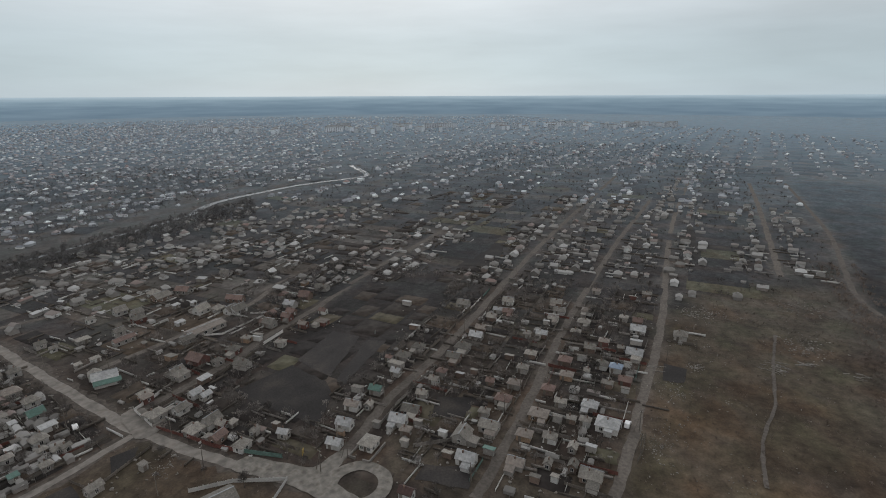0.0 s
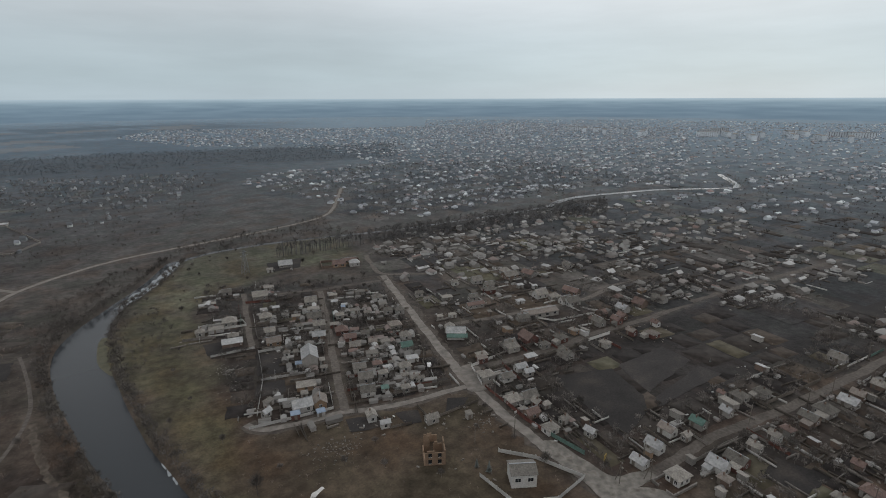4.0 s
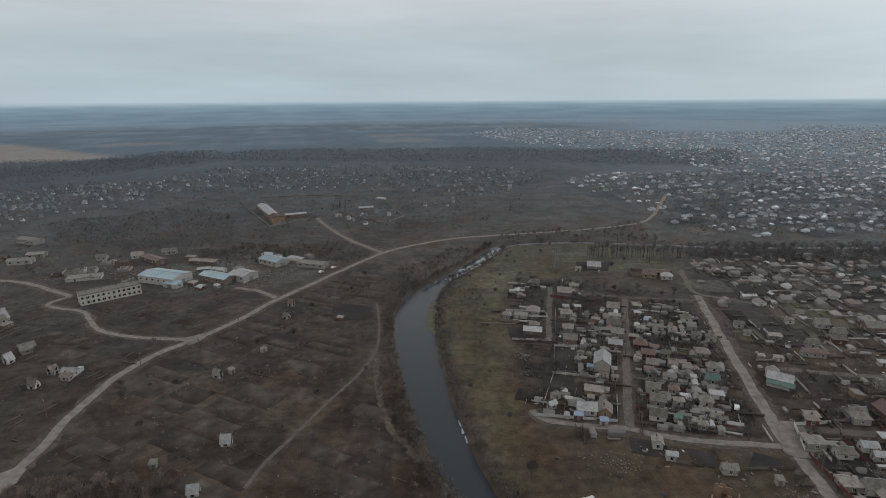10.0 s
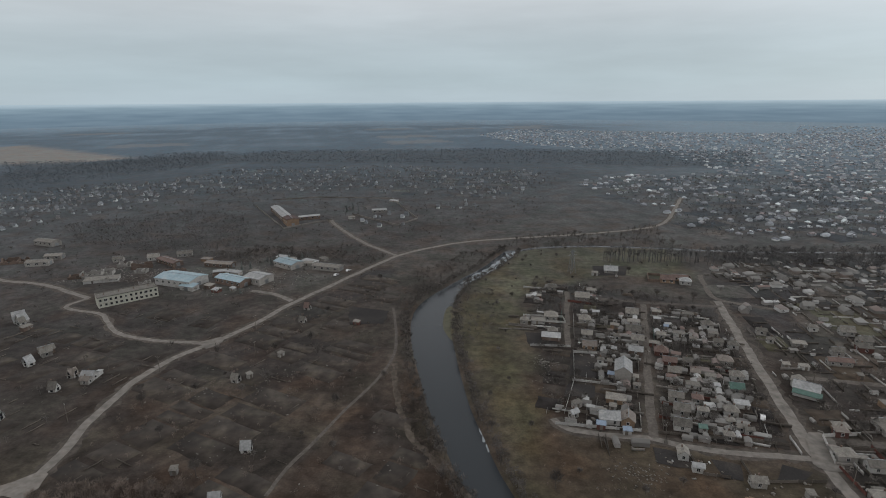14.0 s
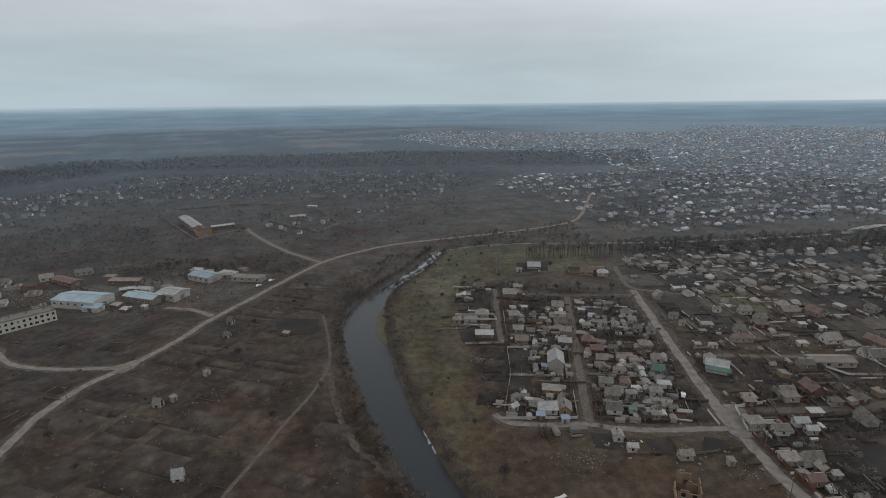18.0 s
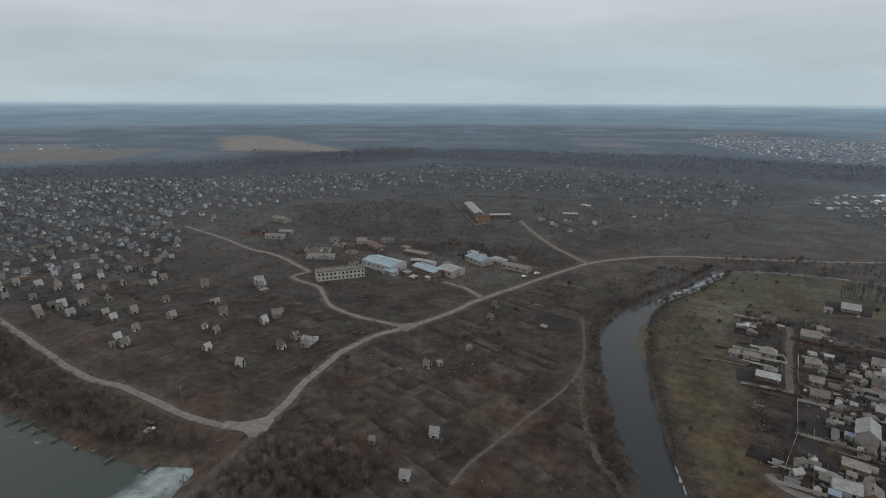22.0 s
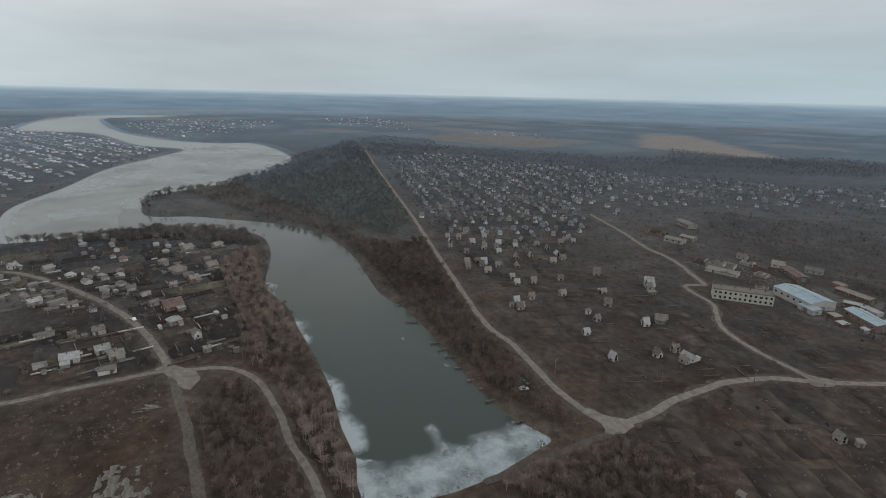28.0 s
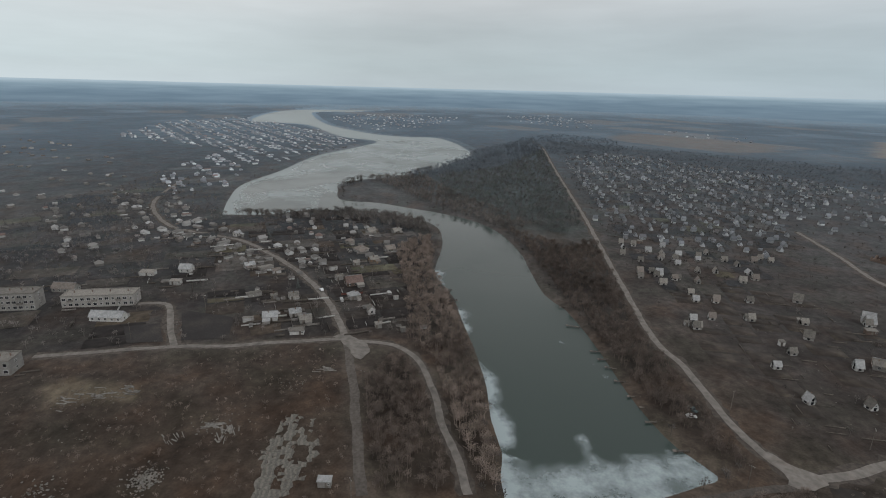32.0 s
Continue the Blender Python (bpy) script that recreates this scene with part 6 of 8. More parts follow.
fence([(95, 112), (96, 96), (108, 90), (122, 92), (116, 108), (108, 118)], 1.5, WALL[1], "grey slab fence round a two-storey house")
fence([(150, 60), (160, 44)], 1.6, CONCRETE, "grey slab fence beside a brown roofed house")
fence([(165, -14), (172, -16), (181, -17)], 1.6, WOOD, "weathered board fence beside the dirt road")
fence([(232, 190), (236, 180), (205, 186), (196, 203)], 1.1, FRAME, "low pale wall round a farm shed")
rf_ = random.Random(11)
for rows, turn in ((AVENUE_HOUSES + AVENUE_HOUSES2 + AVENUE_HOUSES3 + LANE_HOUSES + LANE_HOUSES2 + LANE_HOUSES3 + EDGE_HOUSES, -7), (BLOCK_HOUSES + BLOCK_HOUSES2 + BLOCK_HOUSES3 + BLOCK_HOUSES4, 72), (EAST_HOUSES + EAST_HOUSES2 + EAST_HOUSES3, -8), (LAKE_HOUSES + LAKE_HOUSES2, 10)):
    for q in rows + rows[::2]:
        if q[5][0] == "s" or rf_.random() < 0.2:
            continue
        a = radians(turn + 90 * (rf_.random() < 0.8) + rf_.uniform(-3, 3))
        o = radians(turn) if rf_.random() < 0.5 else radians(turn + 180)
        ox, oy = q[0] + math.cos(o) * (q[4] * 0.7 + 1.6), q[1] + math.sin(o) * (q[4] * 0.7 + 1.6)
        L = rf_.uniform(8, 16)
        p0 = (ox - math.cos(a) * L * 0.5, oy - math.sin(a) * L * 0.5)
        p1 = (ox + math.cos(a) * L * 0.5, oy + math.sin(a) * L * 0.5)
        if any(math.dist(((p0[0] * (1 - t) + p1[0] * t), (p0[1] * (1 - t) + p1[1] * t)), (h[0], h[1])) < h[2] * 0.8 for h in NEAR for t in (0, 0.25, 0.5, 0.75, 1)):
            continue
        m, words = rf_.choice(((WOOD, "weathered grey board fence between gardens"), (WOOD, "weathered grey board fence between gardens"), (WOOD, "weathered grey board fence between gardens"), (CONCRETE, "pale slab fence between gardens"), (CONCRETE, "pale slab fence between gardens"), (RUSTY, "rusty sheet fence between gardens")))
        fence([p0, p1], rf_.uniform(1.1, 1.6), m, words, 6.0)

for name, lo, hi, off in (("avenue", 12, 190, 5.0), ("lane", 4, 190, 4.6), ("edge_road", 20, 140, 4.8), ("middle_lane", 6, 135, 4.0), ("garden_street", 8, 110, 4.6), ("west_lane", 4, 70, 3.4)):
    for side in (-1, 1):
        if name == "edge_road" and side < 0:
            continue
        run, gone, want = [], 0.0, rf_.uniform(9, 16)
        q = smooth(ROADS[name][0], 3)
        for a, b in zip(q, q[1:]):
            gone += (b - a).length
            if gone < lo or gone > hi:
                continue
            d = (b - a).normalized()
            e = b + Vector((-d.y, d.x)) * side * (off + 0.3 * math.sin(gone))
            if any(math.dist((e.x, e.y), (h[0], h[1])) < h[2] * 0.72 for h in NEAR) or math.dist((e.x, e.y), (127, 70)) < 15:
                run = []
                continue
            run.append((e.x, e.y))
            if len(run) > 2 and math.dist(run[0], run[-1]) > want:
                m, words = rf_.choice(((WOOD, "weathered grey board fence along the street"), (WOOD, "weathered grey board fence along the street"), (CONCRETE, "pale slab fence along the street"), (FRAME, "pale painted fence along the street"), (RUSTY, "rusty sheet fence along the street"), (GREENFENCE, "faded green fence along the street")))
                if rf_.random() < 0.8:
                    fence([run[0], run[-1]], rf_.uniform(1.2, 1.7), m, words, 6.0)
                run, want = [], rf_.uniform(9, 16)

PLOTS_A = [[(162, 144), (188, 134), (180, 112), (172, 104), (150, 98), (154, 114), (156, 130)], [(192, 134), (226, 134), (224, 118), (184, 112)], [(182, 108), (222, 113), (224, 103), (196, 103), (178, 103)], [(183, 62), (188, 47), (173, 48), (169, 60)], [(241, -27), (239, -36), (225, -34), (225, -25)], [(143, 53), (146, 37), (136, 36), (135, 54)], [(60, 238), (72, 235), (66, 215), (55, 218)], [(53, 211), (64, 208), (61, 198), (49, 201)]]
PLOTS_B = [[(73, 166), (84, 162), (83, 153), (71, 157)], [(90, 159), (99, 156), (96, 148), (90, 149)], [(113, 156), (121, 152), (115, 147), (107, 148)], [(42, 264), (58, 261), (55, 247), (41, 250)], [(-59, 303), (-34, 295), (-35, 277), (-54, 275)], [(109, 381), (135, 380), (126, 358), (104, 358)], [(-300, -86), (-288, -57), (-263, -55), (-263, -76)], [(-283, -109), (-284, -92), (-263, -84), (-263, -100)]]
PLOTS_C = [[(406, 128), (420, 84), (357, 77), (350, 116)], [(512, -60), (526, -100), (376, -76), (368, -56)]]
PLOTS = PLOTS_A + PLOTS_B + PLOTS_C

# ---- bare trees ----


def sticks(segments, sides=3):
    """Tapered sticks as one set of arrays: start, end, thick, thin."""
    V, F = [], []
    for a, b, r0, r1 in segments:
        a, b = Vector(a), Vector(b)
        d = (b - a).normalized()
        u = d.cross(Vector((0.3, 0.9, 0.1))).normalized()
        v = d.cross(u)
        n = len(V)
        for c, r in ((a, r0), (b, r1)):
            for i in range(sides):
                t = i / sides * math.tau
                V.append(c + (u * math.cos(t) + v * math.sin(t)) * r)
        for i in range(sides):
            j = (i + 1) % sides
            F += [(n + i, n + j, n + sides + j), (n + i, n + sides + j, n + sides + i)]
    return np.array([tuple(q) for q in V]), np.array(F)


def bare_tree(seed, height, wide, limbs, twigs, twig_w, low=0.3):
    """Arrays of a leafless tree: the trunk with its limbs, and the twigs as thin blades."""
    r = random.Random(seed)
    trunk = [((0, 0, -0.2), (r.uniform(-0.1, 0.1) * height * 0.3, 0, height * 0.45), height * 0.022, height * 0.015)]
    mid = trunk[0][1]
    trunk.append((mid, (mid[0] + r.uniform(-0.3, 0.3), r.uniform(-0.3, 0.3), height * 0.9), height * 0.015, 0.02))
    tips = []
    for i in range(limbs):
        z = height * r.uniform(low, 0.8)
        a = i * 2.4 + r.uniform(-0.4, 0.4)
        L = wide * (1.05 - z / height) * r.uniform(0.7, 1.2) + 0.3
        e = (math.cos(a) * L, math.sin(a) * L, z + L * r.uniform(0.5, 1.1))
        s = (mid[0] * min(1, z / (height * 0.45)), 0, z)
        trunk.append((s, e, height * 0.009, 0.015))
        tips.append((s, e))
    V, F = [], []
    mid_z = height * (0.56 + low * 0.25)
    for i in range(twigs):
        d = Vector((r.gauss(0, 1), r.gauss(0, 1), r.gauss(0, 1))).normalized()
        q = r.uniform(0.25, 1.0) ** 0.6
        s, e = tips[i % len(tips)]
        b = Vector((d.x * wide * q, d.y * wide * q, mid_z + d.z * (height - mid_z) * 0.9 * q))
        b = b.lerp(Vector(s).lerp(Vector(e), r.uniform(0.4, 1.05)), 0.45)
        way = Vector((d.x * 0.8 + r.gauss(0, 0.4), d.y * 0.8 + r.gauss(0, 0.4), 0.7 + r.gauss(0, 0.4))).normalized()
        L = height * r.uniform(0.12, 0.26)
        o = way.cross(Vector((r.gauss(0, 1), r.gauss(0, 1), r.gauss(0, 1)))).normalized() * twig_w
        n = len(V)
        V += [b - o, b + o, b + way * L]
        F.append((n, n + 1, n + 2))
    return sticks(trunk), (np.array([tuple(q) for q in V]), np.array(F))


def scatter(poly, count, seed, gap=0.0, clear=True, roads=5.0, shore=2.5):
    """Random places inside an outline, off the roads, the water and the houses."""
    r = np.random.default_rng(seed)
    xs, ys = [q[0] for q in poly], [q[1] for q in poly]
    X, Y = r.uniform(min(xs), max(xs), count * 6), r.uniform(min(ys), max(ys), count * 6)
    k = inside(poly, X, Y)
    X, Y = X[k], Y[k]
    k = np.ones(X.shape, bool)
    for line, width in ROADS.values():
        q = smooth(line, 25)
        b = near_box(q, X, Y, 12)
        if b.any():
            k[b] &= away(q, X[b], Y[b]) > width / 2 + roads * 0.4
    X, Y = X[k], Y[k]
    k = (signed(LAKE, X, Y) > shore) & (signed(RIVER, X, Y) > shore) & (np.hypot(X - 127.4, Y - 69.8) > 14)
    for o in PLOTS + [BARE_FIELD]:
        k &= ~inside(o, X, Y)
    X, Y = X[k], Y[k]
    if clear:
        k = np.ones(X.shape, bool)
        for hx, hy, hr in NEAR:
            k &= np.hypot(X - hx, Y - hy) > hr + 1.0
        X, Y = X[k], Y[k]
    if gap:
        keep = []
        cells = {}
        for i in range(len(X)):
            c = (int(X[i] // gap), int(Y[i] // gap))
            if any(math.hypot(X[i] - X[j], Y[i] - Y[j]) < gap for a in (-1, 0, 1) for b in (-1, 0, 1) for j in cells.get((c[0] + a, c[1] + b), ())):
                continue
            cells.setdefault(c, []).append(i)
            keep.append(i)
        X, Y = X[keep], Y[keep]
    return X[:count], Y[:count]


def planted(name, protos, X, Y, size, mat, label, category, seed, lift=0.0, squash=1.0, turns=None, top=None):
    """Many copies of small shapes, joined into one object."""
    r = np.random.default_rng(seed)
    Vs, Fs, Ms, n = [], [], [], 0
    pick = r.integers(0, len(protos), len(X))
    for i, (pv, pf) in enumerate(protos):
        k = pick == i
        m = int(k.sum())
        if not m:
            continue
        a, s = r.uniform(0, math.tau, m) if turns is None else turns[k], r.uniform(size[0], size[1], m)
        c, d = np.cos(a)[:, None], np.sin(a)[:, None]
        x = (pv[None, :, 0] * c - pv[None, :, 1] * d) * s[:, None] + X[k][:, None]
        y = (pv[None, :, 0] * d + pv[None, :, 1] * c) * s[:, None] + Y[k][:, None]
        z = pv[None, :, 2] * s[:, None] * squash + rise(np.hypot(X[k], Y[k]))[:, None] + lift
        Vs.append(np.stack([x, y, z], -1).reshape(-1, 3))
        Fs.append((pf[None] + (np.arange(m) * len(pv))[:, None, None]).reshape(-1, 3) + n)
        Ms.append(np.tile(np.arange(len(pf)) >= 10, m))
        n += m * len(pv)
    am = array_mesh(name, np.concatenate(Vs), np.concatenate(Fs), [mat, top] if top else [mat])
    if top:
        am.polygons.foreach_set("material_index", np.concatenate(Ms).astype(np.int32))
    return tagged(new(name, am), label, category, kind="stuff")


def both(t):
    (a, b), (c, d) = t
    return np.concatenate([a, c]), np.concatenate([b, d + len(a)])


TREES = []
for i, (h, w, limbs, tw) in enumerate(((7, 2.6, 9, 190), (5.5, 2.4, 8, 170), (9, 3.0, 11, 230), (4.2, 2.0, 7, 150), (6.2, 2.8, 9, 200))):
    (tv, tf), (cv, cf) = bare_tree(40 + i, h, w, limbs, int(tw * 2.6), 0.042)
    TREES.append((array_mesh("trunk", tv, tf, [BARK]), array_mesh("crown", cv, cf, [TWIG]), h))
garden_tree = []
for tm, cm, h in TREES:
    garden_tree.append((tm, cm))


def tree(x, y, kind, turn, scale, label="bare leafless garden tree with fine grey-brown twigs", group="garden trees"):
    ob = tagged(new("bare_tree"), label, "tree", group)
    ob.matrix_basis = pose(x, y, 0, 0, 0, turn) @ Matrix.Diagonal((scale, scale, scale, 1))
    part("trunk", garden_tree[kind][0], ob)
    part("crown", garden_tree[kind][1], ob)


rt = random.Random(21)
for poly, count, seed, g_ in ((VILLAGE_NEAR, 120, 1, 6), (BLOCK, 60, 2, 5), (MEADOW, 34, 3, 7), (RIVER_WASTE, 14, 4, 8), (ALLOTMENTS, 34, 5, 9)):
    X, Y = scatter(poly, count, seed, g_)
    for x, y in zip(X, Y):
        tree(float(x), float(y), rt.randrange(5), rt.uniform(0, 360), rt.uniform(0.5, 0.95) if poly is not MEADOW else rt.uniform(0.4, 0.75))

SCRUB = [both(bare_tree(60 + i, 4.0, 2.1, 3, 50, 0.095, 0.05)) for i in range(5)]
SCRUB_FAR = [both(bare_tree(160 + i, 4.2, 2.1, 1, 32, 0.14, 0.05)) for i in range(5)]
WOOD_TREES = [both(bare_tree(70 + i, 8.0, 2.9, 5, 88, 0.085, 0.2)) for i in range(5)]
FAR_TREES = [both(bare_tree(80 + i, 7.0, 4.2, 1, 18, 0.26, 0.1)) for i in range(4)]
POPLAR = [both(bare_tree(90 + i, 16.0, 1.3, 8, 110, 0.06, 0.15)) for i in range(3)]
for i, (poly, count, size, mat, protos, words) in enumerate((
        (VILLAGE_NEAR, 1500, (0.35, 1.1), TWIG, SCRUB_FAR, "low bare shrubs in village gardens"), (VILLAGE, 3400, (0.4, 1.3), TWIG, SCRUB_FAR, "bare shrubs and fruit trees between houses"),
        (BLOCK, 460, (0.4, 1.2), DARKTWIG, SCRUB, "bare shrubs in riverside gardens"), (ALLOTMENTS, 520, (0.2, 0.75), REDTWIG, SCRUB, "low reddish-brown shrubs on old allotments"),
        (DACHA_REGION, 3600, (0.3, 1.0), DARKTWIG, SCRUB_FAR, "bare shrubs between summer cabins"), (DACHA_BAND, 2200, (0.4, 1.3), MIDTWIG, SCRUB_FAR, "bare trees between far cabins"),
        (DACHA_FIELD, 4200, (0.3, 1.1), TWIG, SCRUB_FAR, "bare brown shrubs on rough ground"), (COPSE_NORTH, 1700, (0.45, 0.85), MIDTWIG, SCRUB_FAR, "dense bare copse behind the workshops"),
        (COPSE_YARD, 420, (0.5, 1.2), TWIG, SCRUB, "bare trees round the workshops"), (LAKE_EAST_WOODS, 1250, (0.45, 0.9), REDTWIG, WOOD_TREES, "bare brown trees on the lake bank"),
        (LAKE_WEST_WOODS, 850, (0.4, 0.95), REDTWIG, WOOD_TREES, "bare brown trees on the lake bank"), (WEST_BRUSH, 420, (0.3, 0.75), REDTWIG, WOOD_TREES, "grey leafless thicket beside the road"),
        (DAM_WOODS, 420, (0.4, 0.85), REDTWIG, WOOD_TREES, "bare brown thicket below the dam"), (BELT, 900, (0.5, 1.0), MIDTWIG, WOOD_TREES, "belt of bare trees along the river"),
        (ROADSIDE, 160, (0.4, 0.9), TWIG, WOOD_TREES, "bare trees between the road and river"), (RIVERBANK_LEFT, 260, (0.25, 0.6), REDTWIG, SCRUB, "brown scrub on the river bank"),
        (RIVERBANK_BEND, 170, (0.4, 1.2), TWIG, SCRUB, "bare scrub at the river bend"), (RIVERBANK_RIGHT, 90, (0.4, 1.0), DARKTWIG, SCRUB, "bare scrub on the meadow bank"),
        (SHORE_VILLAGE, 420, (0.5, 1.15), TWIG, WOOD_TREES, "row of bare trees on the lake shore"), (HEADLAND, 160, (0.6, 1.1), TWIG, WOOD_TREES, "bare trees on the headland"),
        (SLOPE_VILLAGE, 700, (0.4, 1.2), MIDTWIG, SCRUB_FAR, "bare shrubs on the far slope"), (LAKE_VILLAGE, 1500, (0.4, 1.2), TWIG, SCRUB_FAR, "bare shrubs in lakeside gardens"), (LAKE_WASTE, 1100, (0.15, 0.55), REDTWIG, SCRUB, "low brown scrub on waste ground"),
        (PASTURE, 1500, (0.10, 0.42), REDTWIG, SCRUB_FAR, "dry brown weeds on the pasture"), ([(428, -137), (330, -126), (238, -105), (213, -100), (230, -125), (336, -150), (435, -165)], 420, (0.4, 1.0), REDTWIG, SCRUB_FAR, "brown thicket at the edge of the pasture"), (RIVER_WASTE, 160, (0.12, 0.4), REDTWIG, SCRUB, "dry brown weeds on waste ground"),
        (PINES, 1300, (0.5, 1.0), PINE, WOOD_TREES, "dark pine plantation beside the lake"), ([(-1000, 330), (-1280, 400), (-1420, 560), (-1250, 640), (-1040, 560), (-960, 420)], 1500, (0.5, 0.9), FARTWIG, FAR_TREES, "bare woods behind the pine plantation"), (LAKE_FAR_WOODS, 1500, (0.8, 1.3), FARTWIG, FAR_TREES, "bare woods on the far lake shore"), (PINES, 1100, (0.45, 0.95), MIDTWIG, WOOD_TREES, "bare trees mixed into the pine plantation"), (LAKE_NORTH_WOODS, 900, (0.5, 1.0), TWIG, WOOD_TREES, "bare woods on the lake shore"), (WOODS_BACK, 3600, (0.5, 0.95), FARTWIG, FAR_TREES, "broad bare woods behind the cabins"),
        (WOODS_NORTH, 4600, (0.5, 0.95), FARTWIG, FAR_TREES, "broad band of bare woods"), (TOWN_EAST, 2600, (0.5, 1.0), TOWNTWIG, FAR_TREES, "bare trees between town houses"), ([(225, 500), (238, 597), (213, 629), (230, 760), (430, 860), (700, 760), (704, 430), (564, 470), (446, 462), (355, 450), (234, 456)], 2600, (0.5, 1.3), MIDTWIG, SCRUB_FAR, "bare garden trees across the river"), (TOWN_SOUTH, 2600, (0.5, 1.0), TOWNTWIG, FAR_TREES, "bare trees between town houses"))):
    X, Y = scatter(poly, count, 100 + i, 0, clear=len(poly) < 40 and protos is not FAR_TREES, roads=5)
    low = protos is SCRUB or protos is SCRUB_FAR
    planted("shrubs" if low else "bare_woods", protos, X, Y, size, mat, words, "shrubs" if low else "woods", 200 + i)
# ragged scrub and trees along the water's edge
for line, count, lo, hi, size, mat, protos, seed, words in ((RIVER, 1000, 0.6, 6, (0.4, 1.2), DARKTWIG, SCRUB_FAR, 71, "bare scrub along the river banks"), (RIVER, 70, 2.5, 9, (0.4, 0.75), TWIG, WOOD_TREES, 72, "bare willows along the river banks"),
                                                          (LAKE, 700, 1.0, 8, (0.5, 1.2), TWIG, SCRUB_FAR, 73, "bare scrub along the lake shore"), (UPRIVER, 260, 4, 14, (0.5, 1.2), TWIG, SCRUB_FAR, 74, "bare scrub along the brook")):
    r_ = np.random.default_rng(seed)
    L_ = np.array([tuple(q) for q in line])
    pick = r_.integers(0, len(L_), count * 3)
    a_ = r_.uniform(0, math.tau, count * 3)
    d_ = r_.uniform(lo, hi, count * 3)
    X, Y = L_[pick, 0] + d_ * np.cos(a_), L_[pick, 1] + d_ * np.sin(a_)
    k = (signed(LAKE, X, Y) > 0.8) & (signed(RIVER, X, Y) > 0.8) & (away(UPRIVER, X, Y) > 3) & (np.hypot(X, Y) < 1100)
    for rl, width in ROADS.values():
        q = smooth(rl, 25)
        k &= away(q, X, Y) > width / 2 + 2
    X, Y = X[k][:count], Y[k][:count]
    planted("shrubs", protos, X, Y, size, mat, words, "shrubs", seed)
px_ = np.array([120 + 73 * i / 46 + rt.uniform(-1, 1) for i in range(46)])
py_ = np.array([393 - 6 * i / 46 + rt.uniform(-2, 2) for i in range(46)])
planted("poplar_row", POPLAR, px_, py_, (0.7, 0.95), MIDTWIG, "row of tall bare poplars behind the meadow", "trees", 300)

# ---- rows of houses further along the streets ----
rr = random.Random(31)


def free(x, y, r):
    return all(math.hypot(x - a, y - b) > c + r for a, b, c in NEAR)


ROW_THINGS, ROW_FAR = [], []


def street_row(line, start, side, count, group, pitch=(13, 22), back=(9, 15)):
    """Houses and sheds along one side of a street, from a distance along it."""
    q = smooth(line, 4)
    gone, nxt = 0.0, start
    made = 0
    for a, b in zip(q, q[1:]):
        gone += (b - a).length
        if gone < nxt or made >= count:
            continue
        nxt = gone + rr.uniform(*pitch)
        d = (b - a).normalized()
        o = Vector((-d.y, d.x)) * side
        turn = math.degrees(math.atan2(d.y, d.x)) + rr.choice((0, 90))
        e = b + o * rr.uniform(*back)
        w = rr.uniform(6.2, 9.2)
        if not free(e.x, e.y, w * 0.7) or math.hypot(e.x, e.y) < 150 or inside(BARE_FIELD, np.array([e.x]), np.array([e.y]))[0]:
            continue
        if math.hypot(e.x, e.y) < 330 and len(ROW_THINGS) < 70:
            ROW_THINGS.append(house(e.x, e.y, turn, w, w * rr.uniform(0.65, 0.9), rr.choice(("g", "g", "h", "h", "G", "gr", "gW", "hr", "h")), group, rich=False))
        else:
            ROW_FAR.append((e.x, e.y, radians(turn)))
        NEAR.append((e.x, e.y, w * 0.7))
        made += 1
        if rr.random() < 0.75:
            s = b + o * rr.uniform(19, 27) + d * rr.uniform(-5, 5)
            if free(s.x, s.y, 4) and not inside(BARE_FIELD, np.array([s.x]), np.array([s.y]))[0]:
                if math.hypot(e.x, e.y) < 330:
                    house(s.x, s.y, turn, rr.uniform(4, 7), rr.uniform(3, 4.5), rr.choice(("s", "s", "sW", "so")), group, rich=False)
                else:
                    ROW_FAR.append((s.x, s.y, radians(turn)))
                NEAR.append((s.x, s.y, 4))


for name, start, count in (("avenue", 190, 16), ("lane", 230, 15), ("edge_road", 250, 16), ("far_street", 10, 13), ("garden_street", 20, 14), ("long_street", 20, 9), ("junction_north", 120, 12)):
    for side in (1, -1):
        street_row(ROADS[name][0], start, side, count, "houses further along the street")
for line in (CROSS_ROW_1, CROSS_ROW_2, CROSS_ROW_3):
    for side in (1, -1):
        street_row(line, 5, side, 17, "houses on the back streets", (11, 19), (3, 8))
X, Y = scatter(DACHA_REGION, 420, 55, 9.5, True, 9)
for x, y in zip(X, Y):
    if math.hypot(x, y) < 470:
        w = rr.uniform(4.2, 6)
        house(float(x), float(y), -16 + rr.choice((0, 90)) + rr.uniform(-6, 6), w, w * 0.85, rr.choice(("d", "d", "d", "d", "dW", "s")), "summer cabins", rich=False)
        NEAR.append((float(x), float(y), 4))


